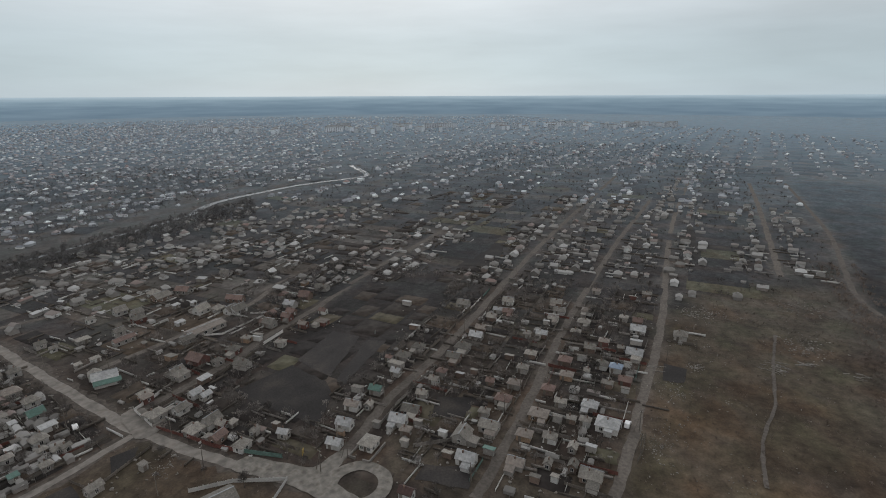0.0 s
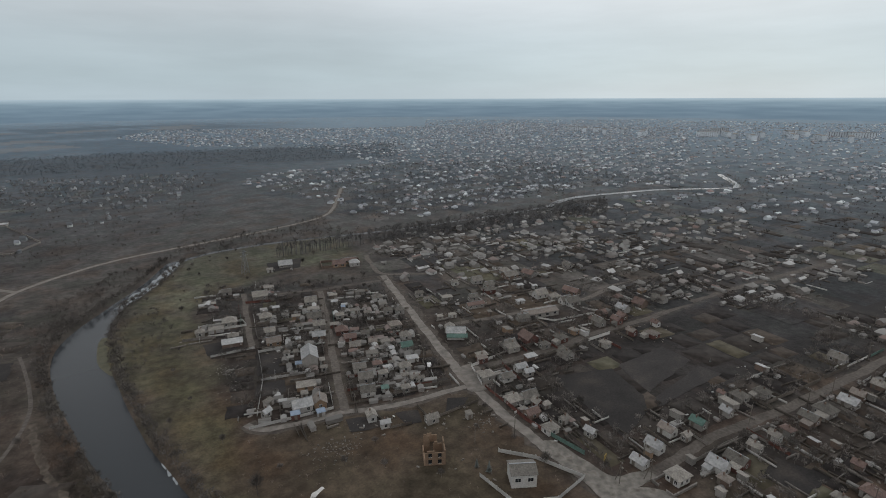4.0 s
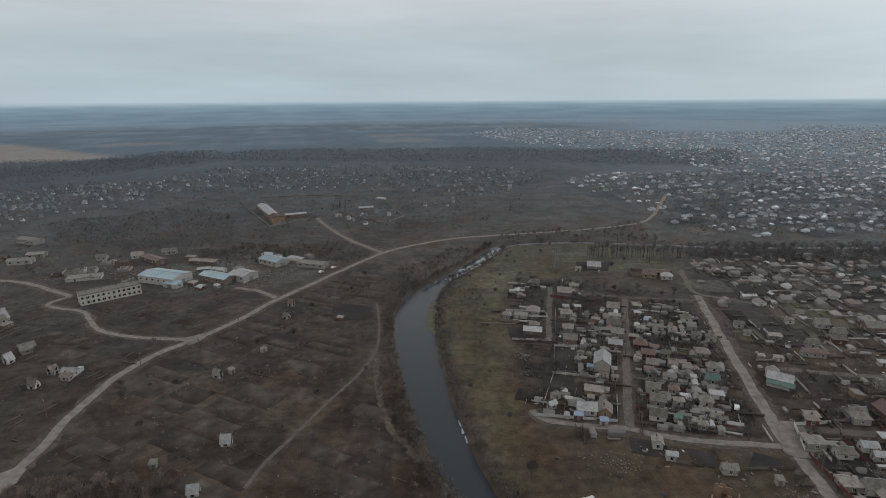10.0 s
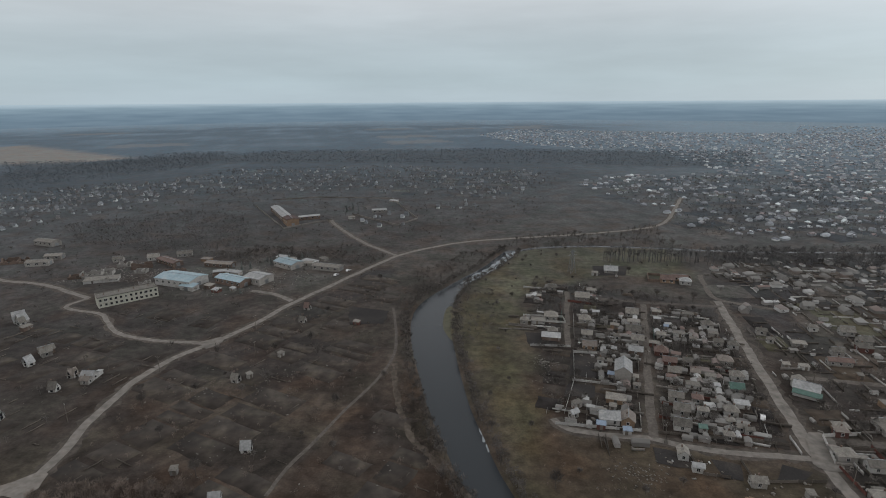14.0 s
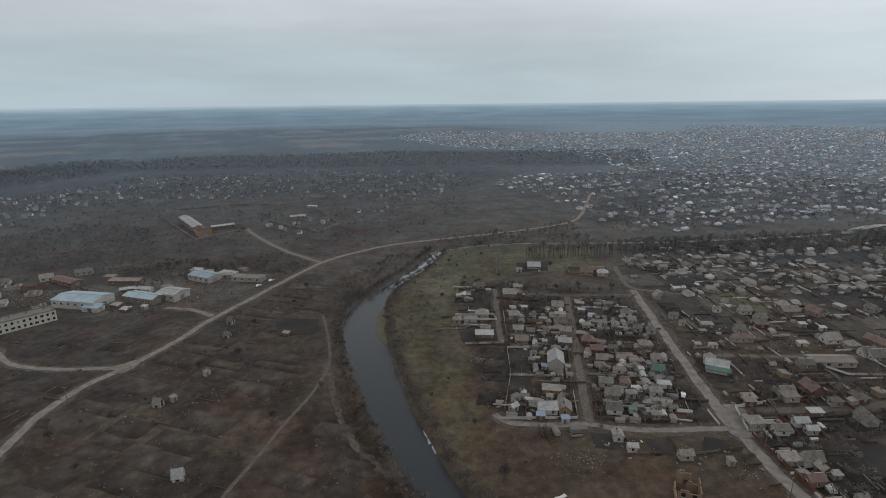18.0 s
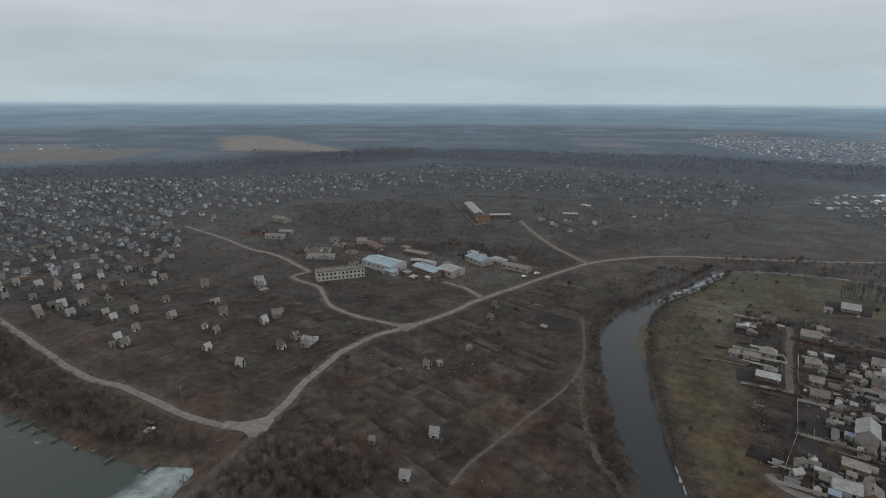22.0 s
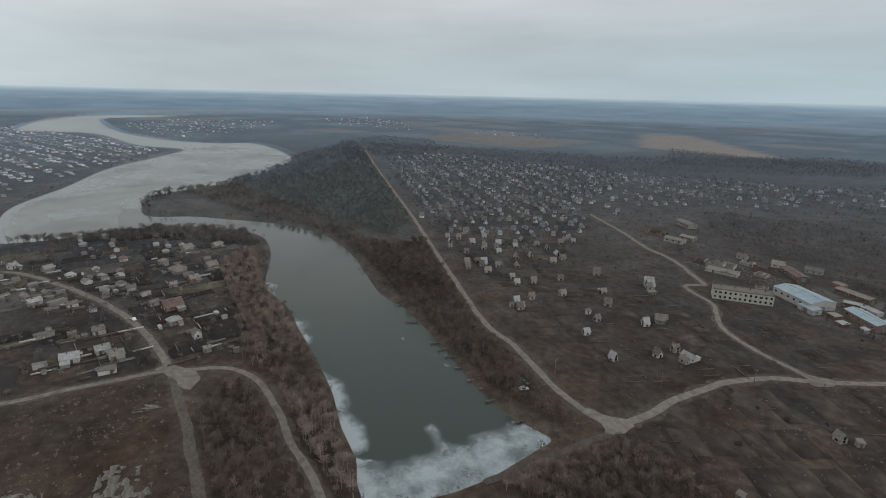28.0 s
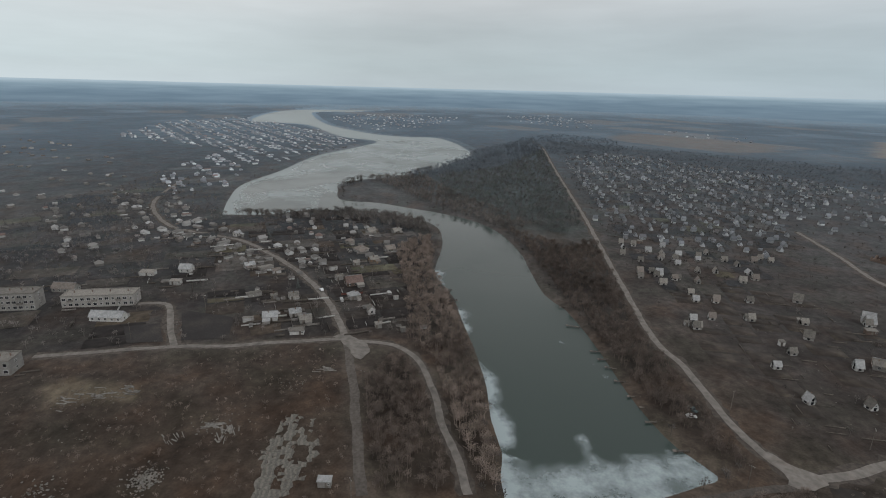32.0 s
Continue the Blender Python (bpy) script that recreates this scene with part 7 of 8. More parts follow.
# ---- far settlements: many small houses ----
def tiny(w, d, h, up, hip=0.0):
    v = [(-w / 2, -d / 2, 0), (w / 2, -d / 2, 0), (w / 2, d / 2, 0), (-w / 2, d / 2, 0), (-w / 2, -d / 2, h), (w / 2, -d / 2, h), (w / 2, d / 2, h), (-w / 2, d / 2, h), (-w * (0.5 - hip), 0, h + up - 0.1), (w * (0.5 - hip), 0, h + up - 0.1)]
    e = 0.35
    v += [(-w / 2 - e, -d / 2 - e, h - 0.1), (w / 2 + e, -d / 2 - e, h - 0.1), (w * (0.5 - hip) + e * (hip == 0), 0, h + up + 0.1), (-w * (0.5 - hip) - e * (hip == 0), 0, h + up + 0.1), (w / 2 + e, d / 2 + e, h - 0.1), (-w / 2 - e, d / 2 + e, h - 0.1)]
    f = [(0, 1, 5), (0, 5, 4), (2, 3, 7), (2, 7, 6), (1, 2, 6), (1, 6, 5), (3, 0, 4), (3, 4, 7), (5, 6, 9), (7, 4, 8), (10, 11, 12), (10, 12, 13), (13, 12, 14), (13, 14, 15)]
    if hip:
        f += [(11, 14, 12), (15, 10, 13)]
    return np.array(v, float), np.array(f)


SPECKLE = bpy.data.materials.new("mixed_house_walls_and_roofs")
SPECKLE.use_nodes = True
n, l = SPECKLE.node_tree.nodes, SPECKLE.node_tree.links
geo, ramp = n.new("ShaderNodeNewGeometry"), n.new("ShaderNodeValToRGB")
ramp.color_ramp.elements[0].color, ramp.color_ramp.elements[1].color = (0.115, 0.125, 0.14, 1), (0.60, 0.66, 0.72, 1)
for a, c in ((0.3, (0.15, 0.16, 0.175, 1)), (0.55, (0.205, 0.215, 0.23, 1)), (0.62, (0.16, 0.125, 0.12, 1)), (0.70, (0.29, 0.315, 0.34, 1)), (0.86, (0.42, 0.46, 0.50, 1))):
    ramp.color_ramp.elements.new(a).color = c
l.new(geo.outputs["Random Per Island"], ramp.inputs[0])
l.new(ramp.outputs[0], n["Principled BSDF"].inputs["Base Color"])
n["Principled BSDF"].inputs["Roughness"].default_value = 0.8


def speckle(name, stops):
    """Walls or roofs of many houses, each with its own shade."""
    m = SPECKLE.copy()
    m.name = name
    cr = [q for q in m.node_tree.nodes if q.type == "VALTORGB"][0].color_ramp
    for e, c in zip(cr.elements, stops):
        e.color = (*c, 1)
    return m


# Far sets are bluer and paler than the village sets: haze put into them.
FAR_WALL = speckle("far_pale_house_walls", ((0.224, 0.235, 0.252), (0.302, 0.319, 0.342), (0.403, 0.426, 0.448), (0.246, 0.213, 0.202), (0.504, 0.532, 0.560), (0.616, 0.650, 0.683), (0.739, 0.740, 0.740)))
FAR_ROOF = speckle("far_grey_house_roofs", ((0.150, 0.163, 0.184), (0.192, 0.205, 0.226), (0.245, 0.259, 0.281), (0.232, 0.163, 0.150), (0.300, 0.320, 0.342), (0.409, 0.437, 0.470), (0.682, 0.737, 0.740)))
MID_WALL = speckle("village_house_walls", ((0.15, 0.14, 0.13), (0.20, 0.19, 0.18), (0.27, 0.262, 0.25), (0.18, 0.14, 0.12), (0.33, 0.325, 0.315), (0.42, 0.415, 0.405), (0.55, 0.55, 0.54)))
MID_ROOF = speckle("village_house_roofs", ((0.11, 0.104, 0.097), (0.145, 0.138, 0.128), (0.19, 0.182, 0.17), (0.15, 0.10, 0.086), (0.22, 0.212, 0.20), (0.26, 0.255, 0.245), (0.40, 0.40, 0.395)))
# Cabin sets lean blue to match the painted haze.
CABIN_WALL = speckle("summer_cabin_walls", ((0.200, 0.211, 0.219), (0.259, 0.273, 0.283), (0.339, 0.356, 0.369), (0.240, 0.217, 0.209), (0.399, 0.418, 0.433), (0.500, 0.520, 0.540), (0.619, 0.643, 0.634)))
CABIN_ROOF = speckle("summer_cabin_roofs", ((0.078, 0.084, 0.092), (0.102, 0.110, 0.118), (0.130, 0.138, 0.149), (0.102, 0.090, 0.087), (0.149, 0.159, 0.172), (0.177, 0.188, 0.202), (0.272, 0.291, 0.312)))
TINY = [tiny(9, 7, 3, 2), tiny(11, 7, 3, 2.2, 0.2), tiny(7, 5, 2.6, 1.2), tiny(8, 7, 3.2, 2.6), tiny(9, 8, 3, 2.6, 0.3), tiny(12, 4.5, 2.6, 1.0)]
CABIN = [tiny(5.6, 5.0, 2.4, 3.6), tiny(5.8, 4.8, 2.2, 3.2), tiny(5.2, 5.0, 2.6, 3.8), tiny(5, 3.6, 2.4, 1.2)]


def rows_of(poly, turn, row, pitch, keep, seed, near=0.0):
    """Places in loose rows on a turned grid inside an outline."""
    r = np.random.default_rng(seed)
    P = np.array(poly, float)
    c, s = math.cos(radians(turn)), math.sin(radians(turn))
    U, W = P[:, 0] * c + P[:, 1] * s, -P[:, 0] * s + P[:, 1] * c
    u, v = np.meshgrid(np.arange(U.min(), U.max(), pitch), np.arange(W.min(), W.max(), row))
    v = v + np.where((np.arange(v.shape[0]) % 2)[:, None], row * 0.32, 0)
    u, v = u + r.uniform(-0.45, 0.45, u.shape) * pitch, v + r.uniform(-0.2, 0.2, v.shape) * row
    X, Y = (u * c - v * s).ravel(), (u * s + v * c).ravel()
    patchy = wobble(X, Y, 260, seed) * 0.25
    k = inside(poly, X, Y) & (r.uniform(0, 1, X.shape) < keep + patchy) & (np.hypot(X, Y) > near)
    X, Y = X[k], Y[k]
    k = (signed(LAKE, X, Y) > 8) & (signed(RIVER, X, Y) > 10) & (away(UPRIVER, X, Y) > 22)
    return X[k], Y[k]


for i, (poly, turn, row, pitch, keep, near, protos, words) in enumerate((
        (TOWN_EAST, 18, 21, 11.5, 0.56, 0, TINY, "hundreds of small pale houses across the river"), (TOWN_SOUTH, -12, 29, 14, 0.56, 0, TINY, "far town of small pale houses"),
        (VILLAGE, -7, 58, 10.5, 0.7, 330, TINY, "far rows of village houses"), (TOWN_WEST, 24, 22, 11, 0.72, 0, TINY, "village houses on the far lake shore"), (TOWN_HEAD, 30, 36, 18, 0.6, 0, TINY, "houses beyond the lake"),
        (TOWN_FAR, 20, 44, 26, 0.6, 0, TINY, "far pale houses at the horizon"), (TOWN_FAR_2, 20, 50, 30, 0.6, 0, TINY, "far pale houses behind a field"),
        (DACHA_REGION, -16, 14.5, 12.5, 0.85, 470, CABIN, "hundreds of small summer cabins"), (DACHA_BAND, -10, 22, 17, 0.55, 0, CABIN, "scattered pale cabins before the woods"), (DACHA_CORNER, -10, 24, 16, 0.4, 0, CABIN, "scattered pale cabins by the farm"),
        (SLOPE_VILLAGE, 28, 27, 12, 0.62, 0, TINY, "village houses on the far slope"), (DACHA_MID, -16, 19, 15, 0.55, 0, CABIN, "pale summer cabins among bare trees"), (DACHA_ROWS, -20, 22, 12, 0.75, 0, CABIN, "short rows of pale cabins at the farm"), (DACHA_EAST, -10, 24, 18, 0.5, 0, CABIN, "scattered pale cabins beside the woods"),
        (LAKE_VILLAGE_FAR, 8, 25, 14, 0.7, 0, TINY, "lakeside houses among gardens"), (FIELDS_WEST, 60, 60, 13, 0.36, 0, TINY, "scattered houses between strip fields"))):
    X, Y = rows_of(poly, turn, row, pitch, keep, 400 + i, near)
    k = np.ones(X.shape, bool)
    for hx, hy, hr in NEAR:
        k &= np.hypot(X - hx, Y - hy) > hr + 4
    if poly is VILLAGE:
        out = k & (np.hypot(X, Y) > 600)
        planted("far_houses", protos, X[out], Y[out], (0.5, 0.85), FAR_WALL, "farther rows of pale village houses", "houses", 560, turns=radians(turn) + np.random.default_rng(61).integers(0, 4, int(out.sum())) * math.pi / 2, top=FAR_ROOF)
        k &= ~out
    ta = radians(turn) + np.random.default_rng(600 + i).integers(0, 4, int(k.sum())) * math.pi / 2
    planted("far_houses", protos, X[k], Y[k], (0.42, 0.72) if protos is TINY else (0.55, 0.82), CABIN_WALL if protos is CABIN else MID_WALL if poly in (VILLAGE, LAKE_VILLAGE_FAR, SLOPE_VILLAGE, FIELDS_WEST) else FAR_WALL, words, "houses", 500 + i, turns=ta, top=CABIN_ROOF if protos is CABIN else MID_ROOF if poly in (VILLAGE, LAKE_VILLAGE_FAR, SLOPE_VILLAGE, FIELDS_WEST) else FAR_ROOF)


def garden_strips(poly, turn, w, d, keep, seed, words, near=0.0, lift=0.12):
    """Long narrow garden strips with crisp edges over a settlement, one quad each, in soil and grass shades with
    painted distance haze.
    """
    r = np.random.default_rng(seed)
    P = np.array(poly, float)
    c, s = math.cos(radians(turn)), math.sin(radians(turn))
    U, W = P[:, 0] * c + P[:, 1] * s, -P[:, 0] * s + P[:, 1] * c
    u, v = np.meshgrid(np.arange(U.min(), U.max(), w), np.arange(W.min(), W.max(), d))
    u, v = (u + r.uniform(-0.2, 0.2, u.shape) * w).ravel(), (v + r.uniform(-0.06, 0.06, v.shape) * d).ravel()
    a, b = w * r.uniform(0.3, 0.72, u.shape), d * r.uniform(0.22, 0.47, u.shape)
    X, Y = u * c - v * s, u * s + v * c
    k = inside(poly, X, Y) & (r.uniform(0, 1, X.shape) < keep) & (np.hypot(X, Y) > near)
    k &= (signed(LAKE, X, Y) > d * 0.6) & (signed(RIVER, X, Y) > d * 0.6) & (away(UPRIVER, X, Y) > d * 0.6)
    for line, width in ROADS.values():
        k &= away(smooth(line, 25), X, Y) > width / 2 + min(w, d) * 0.5
    u, v, a, b = u[k], v[k], a[k], b[k]
    corner = [(u - a, v - b), (u + a, v - b), (u + a, v + b), (u - a, v + b)]
    Q = np.stack([np.stack([cu * c - cv * s, cu * s + cv * c], -1) for cu, cv in corner], 1)
    Z = rise(np.hypot(Q[..., 0], Q[..., 1])) + lift + r.uniform(0, 0.12, len(u))[:, None]
    tones = np.array((DARK * 0.8, DARK, DARK * 1.15, DARK * 1.3, BROWN, BROWN * 1.25, OLIVE, TAN * 0.5))
    shade = tones[r.choice(8, len(u), p=(0.2, 0.2, 0.16, 0.14, 0.12, 0.08, 0.06, 0.04))][:, None, :] * np.ones((1, 4, 1))
    # Strip colours blend to the haze blue with distance, as on the ground.
    wt = haze_share(Q[..., 0], Q[..., 1])[..., None]
    shade = shade * (1 - wt) + HAZE_BLUE * wt
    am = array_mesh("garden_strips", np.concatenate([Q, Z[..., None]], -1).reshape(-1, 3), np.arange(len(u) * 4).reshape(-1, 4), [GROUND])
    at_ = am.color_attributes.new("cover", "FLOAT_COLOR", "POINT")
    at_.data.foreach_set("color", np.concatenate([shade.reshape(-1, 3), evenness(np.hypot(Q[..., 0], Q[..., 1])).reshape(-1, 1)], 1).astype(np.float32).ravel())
    return tagged(new("garden_strips", am), words, "gardens", kind="stuff")


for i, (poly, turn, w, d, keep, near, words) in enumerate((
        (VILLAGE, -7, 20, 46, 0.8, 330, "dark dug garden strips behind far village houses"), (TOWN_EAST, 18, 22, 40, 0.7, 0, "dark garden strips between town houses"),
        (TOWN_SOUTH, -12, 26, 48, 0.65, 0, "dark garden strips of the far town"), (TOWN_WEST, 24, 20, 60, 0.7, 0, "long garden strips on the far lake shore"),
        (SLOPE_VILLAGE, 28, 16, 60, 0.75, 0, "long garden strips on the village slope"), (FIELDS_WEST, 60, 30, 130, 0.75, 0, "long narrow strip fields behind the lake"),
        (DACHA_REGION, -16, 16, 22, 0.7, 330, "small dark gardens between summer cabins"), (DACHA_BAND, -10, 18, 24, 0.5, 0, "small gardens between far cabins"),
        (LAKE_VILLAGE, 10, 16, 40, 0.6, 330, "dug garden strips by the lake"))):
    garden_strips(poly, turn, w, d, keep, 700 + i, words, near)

RF = np.array(ROW_FAR)
planted("far_houses", TINY, RF[:, 0], RF[:, 1], (0.5, 0.78), MID_WALL, "rows of village houses further along the streets", "houses", 520, turns=RF[:, 2], top=MID_ROOF)
FARWALL = material("far_pale_panel_walls", (0.56, 0.60, 0.64), 0.9, vary=0.1, grain=3.0, stain=0.03, spread=0.25, second=(0.40, 0.42, 0.44))
# outbuildings and garden fences that fill the yards
ry_ = np.random.default_rng(61)
yards = np.array([(x, y) for x, y, r in NEAR if math.hypot(x, y) < 480 and signed(LAKE, np.array([x]), np.array([y]))[0] > 5 and not (x < 20 and y > 100) and not inside(RIVER_WASTE, np.array([x]), np.array([y]))[0]])


def yard_turn(X, Y):
    return np.radians(np.where(inside(BLOCK, X, Y), 72, np.where(X > 0, -7, 10)) + ry_.integers(0, 4, X.shape) * 90 + ry_.uniform(-4, 4, X.shape))


def yard_places(P, each, lo, hi, pad):
    Q = np.repeat(P, each, 0)
    a, d = ry_.uniform(0, math.tau, len(Q)), ry_.uniform(lo, hi, len(Q))
    X, Y = Q[:, 0] + d * np.cos(a), Q[:, 1] + d * np.sin(a)
    k = (signed(LAKE, X, Y) > 4) & (signed(RIVER, X, Y) > 6) & (np.hypot(X - 127.4, Y - 69.8) > 16)
    for o in PLOTS + [BARE_FIELD]:
        k &= ~inside(o, X, Y)
    for line, width in ROADS.values():
        k &= away(smooth(line, 25), X, Y) > width / 2 + 2.2
    for hx, hy, hr in NEAR:
        k &= np.hypot(X - hx, Y - hy) > hr * pad
    return X[k], Y[k]


X, Y = yard_places(yards, 1, 5.5, 12, 0.9)
planted("outbuildings", [tiny(9, 7, 3.4, 1.0), tiny(11, 6, 3.4, 1.4, 0.2), tiny(7, 5, 3.2, 1.4), tiny(12, 5, 3.6, 0.9)], X, Y, (0.22, 0.42), MID_WALL, "low sheds and outbuildings crowded round the houses", "sheds", 620, turns=yard_turn(X, Y), top=MID_ROOF)
inner = yards[inside(BLOCK, yards[:, 0], yards[:, 1])]
X, Y = yard_places(inner, 4, 3.5, 9, 0.85)
planted("outbuildings", [tiny(9, 7, 3.6, 1.6), tiny(10, 6, 3.4, 1.8), tiny(7, 5, 3.2, 1.4), tiny(12, 5, 3.6, 1.2)], X, Y, (0.28, 0.5), MID_WALL, "crowded grey sheds between riverside houses", "sheds", 622, turns=yard_turn(X, Y), top=MID_ROOF)
X, Y = yard_places(RF[:, :2], 1, 6, 12, 0.8)
planted("outbuildings", [tiny(9, 7, 3.4, 1.0), tiny(7, 5, 3.2, 1.4), tiny(12, 5, 3.6, 0.9)], X, Y, (0.25, 0.45), MID_WALL, "small sheds behind houses along the streets", "sheds", 621, turns=yard_turn(X, Y), top=MID_ROOF)


def run(L, h):
    v, f = box(L, 0.07, h)
    return np.array(v), np.array([t_ for q in f for t_ in ((q[0], q[1], q[2]), (q[0], q[2], q[3]))])


RUNS = [run(9, 1.1), run(5, 1.2), run(12, 1.0)]
for mat, each, seed, words in ((WOOD, 3, 630, "grey board fences between yards"), (CONCRETE, 1, 631, "pale slab fences between yards"), (FRAME, 1, 632, "white painted fences between yards")):
    X, Y = yard_places(yards, each, 5, 16, 0.8)
    planted("garden_fences", RUNS, X, Y, (0.7, 1.15), mat, words, "fences", seed, turns=yard_turn(X, Y))
for poly, count, turn, seed in ((DACHA_REGION, 300, -16, 640), ([(-135, 160), (-145, 220), (-110, 275), (-150, 300), (-230, 290), (-330, 240), (-280, 190)], 60, -20, 641), (ALLOTMENTS, 30, 62, 642)):
    X, Y = scatter(poly, count, seed)
    planted("garden_fences", RUNS, X, Y, (0.3, 0.8), WOOD, "weathered low fences between summer gardens", "fences", seed, squash=0.7, turns=np.radians(turn + np.random.default_rng(seed).integers(0, 4, X.shape) * 90))
rb = random.Random(41)
for i in range(44):
    t = i / 36
    x, y = 1480 + 560 * t + rb.uniform(-150, 150), 1230 - 1150 * t + rb.uniform(-120, 120)
    flats_far = tagged(new("apartment_building"), "far pale five-storey apartment block", "building", "far apartment blocks")
    flats_far.matrix_basis = pose(x, y, 0, 0, 0, rb.choice((40, 130, 20)))
    w = rb.uniform(45, 75)
    part("wall", mesh("wall", *box(w, 12, 14.6), [FARWALL]), flats_far)
    part("roof", mesh("roof", *box(w + 0.6, 12.6, 0.5, 0, 0, 14.6), [CONCRETE]), flats_far)
    panes = part("windows", mesh("windows", *joined(*[box(2.0, 0.1, 1.4, (j + 0.5) * w / 10 - w / 2, sd * 6.06, 1.2 + f * 2.8) for f in range(5) for j in range(10) for sd in (-1, 1)]), [GLASS]), flats_far)
    tagged(panes, "rows of small dark windows", kind="stuff")

# ---- garden plots and beds ----
FURROW = bpy.data.materials.new("dug_garden_beds")
FURROW.use_nodes = True
n, l = FURROW.node_tree.nodes, FURROW.node_tree.links
p = n["Principled BSDF"]
p.inputs["Roughness"].default_value, p.inputs["Specular IOR Level"].default_value = 0.97, 0.15
geo, ramp, t, q, r, sc = n.new("ShaderNodeObjectInfo"), n.new("ShaderNodeValToRGB"), n.new("ShaderNodeTexCoord"), n.new("ShaderNodeTexNoise"), n.new("ShaderNodeMapRange"), n.new("ShaderNodeVectorMath")
ramp.color_ramp.elements[0].color, ramp.color_ramp.elements[1].color = (0.028, 0.025, 0.024, 1), (0.092, 0.086, 0.060, 1)
for a, c in ((0.35, (0.036, 0.031, 0.029, 1)), (0.55, (0.050, 0.043, 0.038, 1)), (0.75, (0.068, 0.055, 0.046, 1)), (0.9, (0.085, 0.067, 0.052, 1))):
    ramp.color_ramp.elements.new(a).color = c
l.new(geo.outputs["Random"], ramp.inputs[0])
q.inputs["Scale"].default_value, q.inputs["Detail"].default_value = 0.25, 8
l.new(t.outputs["Object"], q.inputs["Vector"])
r.inputs["From Min"].default_value, r.inputs["From Max"].default_value, r.inputs["To Min"].default_value, r.inputs["To Max"].default_value = 0.3, 0.7, 0.65, 1.35
l.new(q.outputs["Fac"], r.inputs["Value"])
sc.operation = "SCALE"
l.new(ramp.outputs[0], sc.inputs[0])
l.new(r.outputs[0], sc.inputs["Scale"])
l.new(sc.outputs[0], p.inputs["Base Color"])
bp = n.new("ShaderNodeBump")
bp.inputs["Strength"].default_value, bp.inputs["Distance"].default_value = 0.6, 0.3
l.new(q.outputs["Fac"], bp.inputs["Height"])
l.new(bp.outputs[0], p.inputs["Normal"])

FALLOW = material("overgrown_fallow_beds", (0.050, 0.041, 0.035), 0.97, vary=0.3, grain=4.0, stain=0.12, spread=0.2, second=(0.066, 0.056, 0.044))


def off_roads(x, y, r):
    for line, width in ROADS.values():
        if away(line, np.array([x]), np.array([y]))[0] < width / 2 + r:
            return False
    return True


def beds(name, poly, turn, w, d, keep, seed, label, soil=None, lift=0.03):
    """Garden beds: low slabs of soil on a turned grid, with worn outlines."""
    rg = random.Random(seed)
    soil = soil or FURROW
    c, s = math.cos(radians(turn)), math.sin(radians(turn))
    P = [(q[0] * c + q[1] * s, -q[0] * s + q[1] * c) for q in poly]
    u0, u1, v0, v1 = min(a for a, b in P), max(a for a, b in P), min(b for a, b in P), max(b for a, b in P)
    garden = tagged(new(name), label, "garden", kind="structure")
    v = v0
    while v < v1:
        dd = d * rg.uniform(0.6, 1.3)
        u = u0 + rg.uniform(0, w)
        while u < u1:
            ww = w * rg.uniform(0.5, 1.4)
            if rg.random() < keep:
                m = Vector((u + ww / 2, v + dd / 2))
                x, y = m.x * c - m.y * s, m.x * s + m.y * c
                if inside(poly, np.array([x]), np.array([y]))[0] and off_roads(x, y, min(ww, dd) / 2) and signed(RIVER, np.array([x]), np.array([y]))[0] > max(ww, dd) * 0.6 and signed(LAKE, np.array([x]), np.array([y]))[0] > max(ww, dd) * 0.6:
                    a, b = ww / 2 * rg.uniform(0.8, 0.97), dd / 2 * rg.uniform(0.75, 0.95)
                    rim = []
                    for k in range(16):
                        e = k / 4
                        side, f = int(e), e - int(e)
                        pu, pv = ((-a + 2 * a * f, -b), (a, -b + 2 * b * f), (a - 2 * a * f, b), (-a, b - 2 * b * f))[side]
                        rim.append((m.x + pu + rg.uniform(-0.35, 0.35), m.y + pv + rg.uniform(-0.35, 0.35)))
                    V, F, n0 = [], [], 0
                    for pu, pv in rim:
                        V.append((pu * c - pv * s, pu * s + pv * c, -0.05))
                    for pu, pv in rim:
                        V.append((pu * c - pv * s, pu * s + pv * c, lift))
                    V.append((m.x * c - m.y * s, m.x * s + m.y * c, lift + 0.08))
                    for k in range(16):
                        j = (k + 1) % 16
                        F += [(n0 + k, n0 + j, n0 + 16 + j), (n0 + k, n0 + 16 + j, n0 + 16 + k), (n0 + 16 + k, n0 + 16 + j, n0 + 32)]
                    part("bed", array_mesh("bed", np.array(V), np.array(F), [soil]), garden)
            u += ww
        v += dd


beds("garden_beds", VILLAGE_NEAR, -7, 13, 17, 0.62, 1, "dug and fallow garden beds behind village houses")
beds("garden_beds", [(130, 215), (170, 335), (420, 330), (420, 215)], -8, 15, 22, 0.6, 2, "dug and fallow garden beds along the streets")
beds("garden_beds", BLOCK, 72, 8, 11, 0.45, 3, "small dug garden beds of the riverside block")
beds("garden_beds", ALLOTMENTS, 62, 11, 24, 0.72, 4, "overgrown allotment beds beside the river", FALLOW)
beds("garden_beds", [(-135, 160), (-145, 220), (-110, 275), (-150, 300), (-230, 290), (-330, 240), (-280, 190)], -20, 14, 20, 0.6, 5, "overgrown cabin gardens", FALLOW)
beds("garden_beds", [(-258, 30), (-258, -120), (-330, -110), (-480, -120), (-520, 30), (-330, 45)], 10, 14, 24, 0.6, 6, "dug garden plots by the lake")
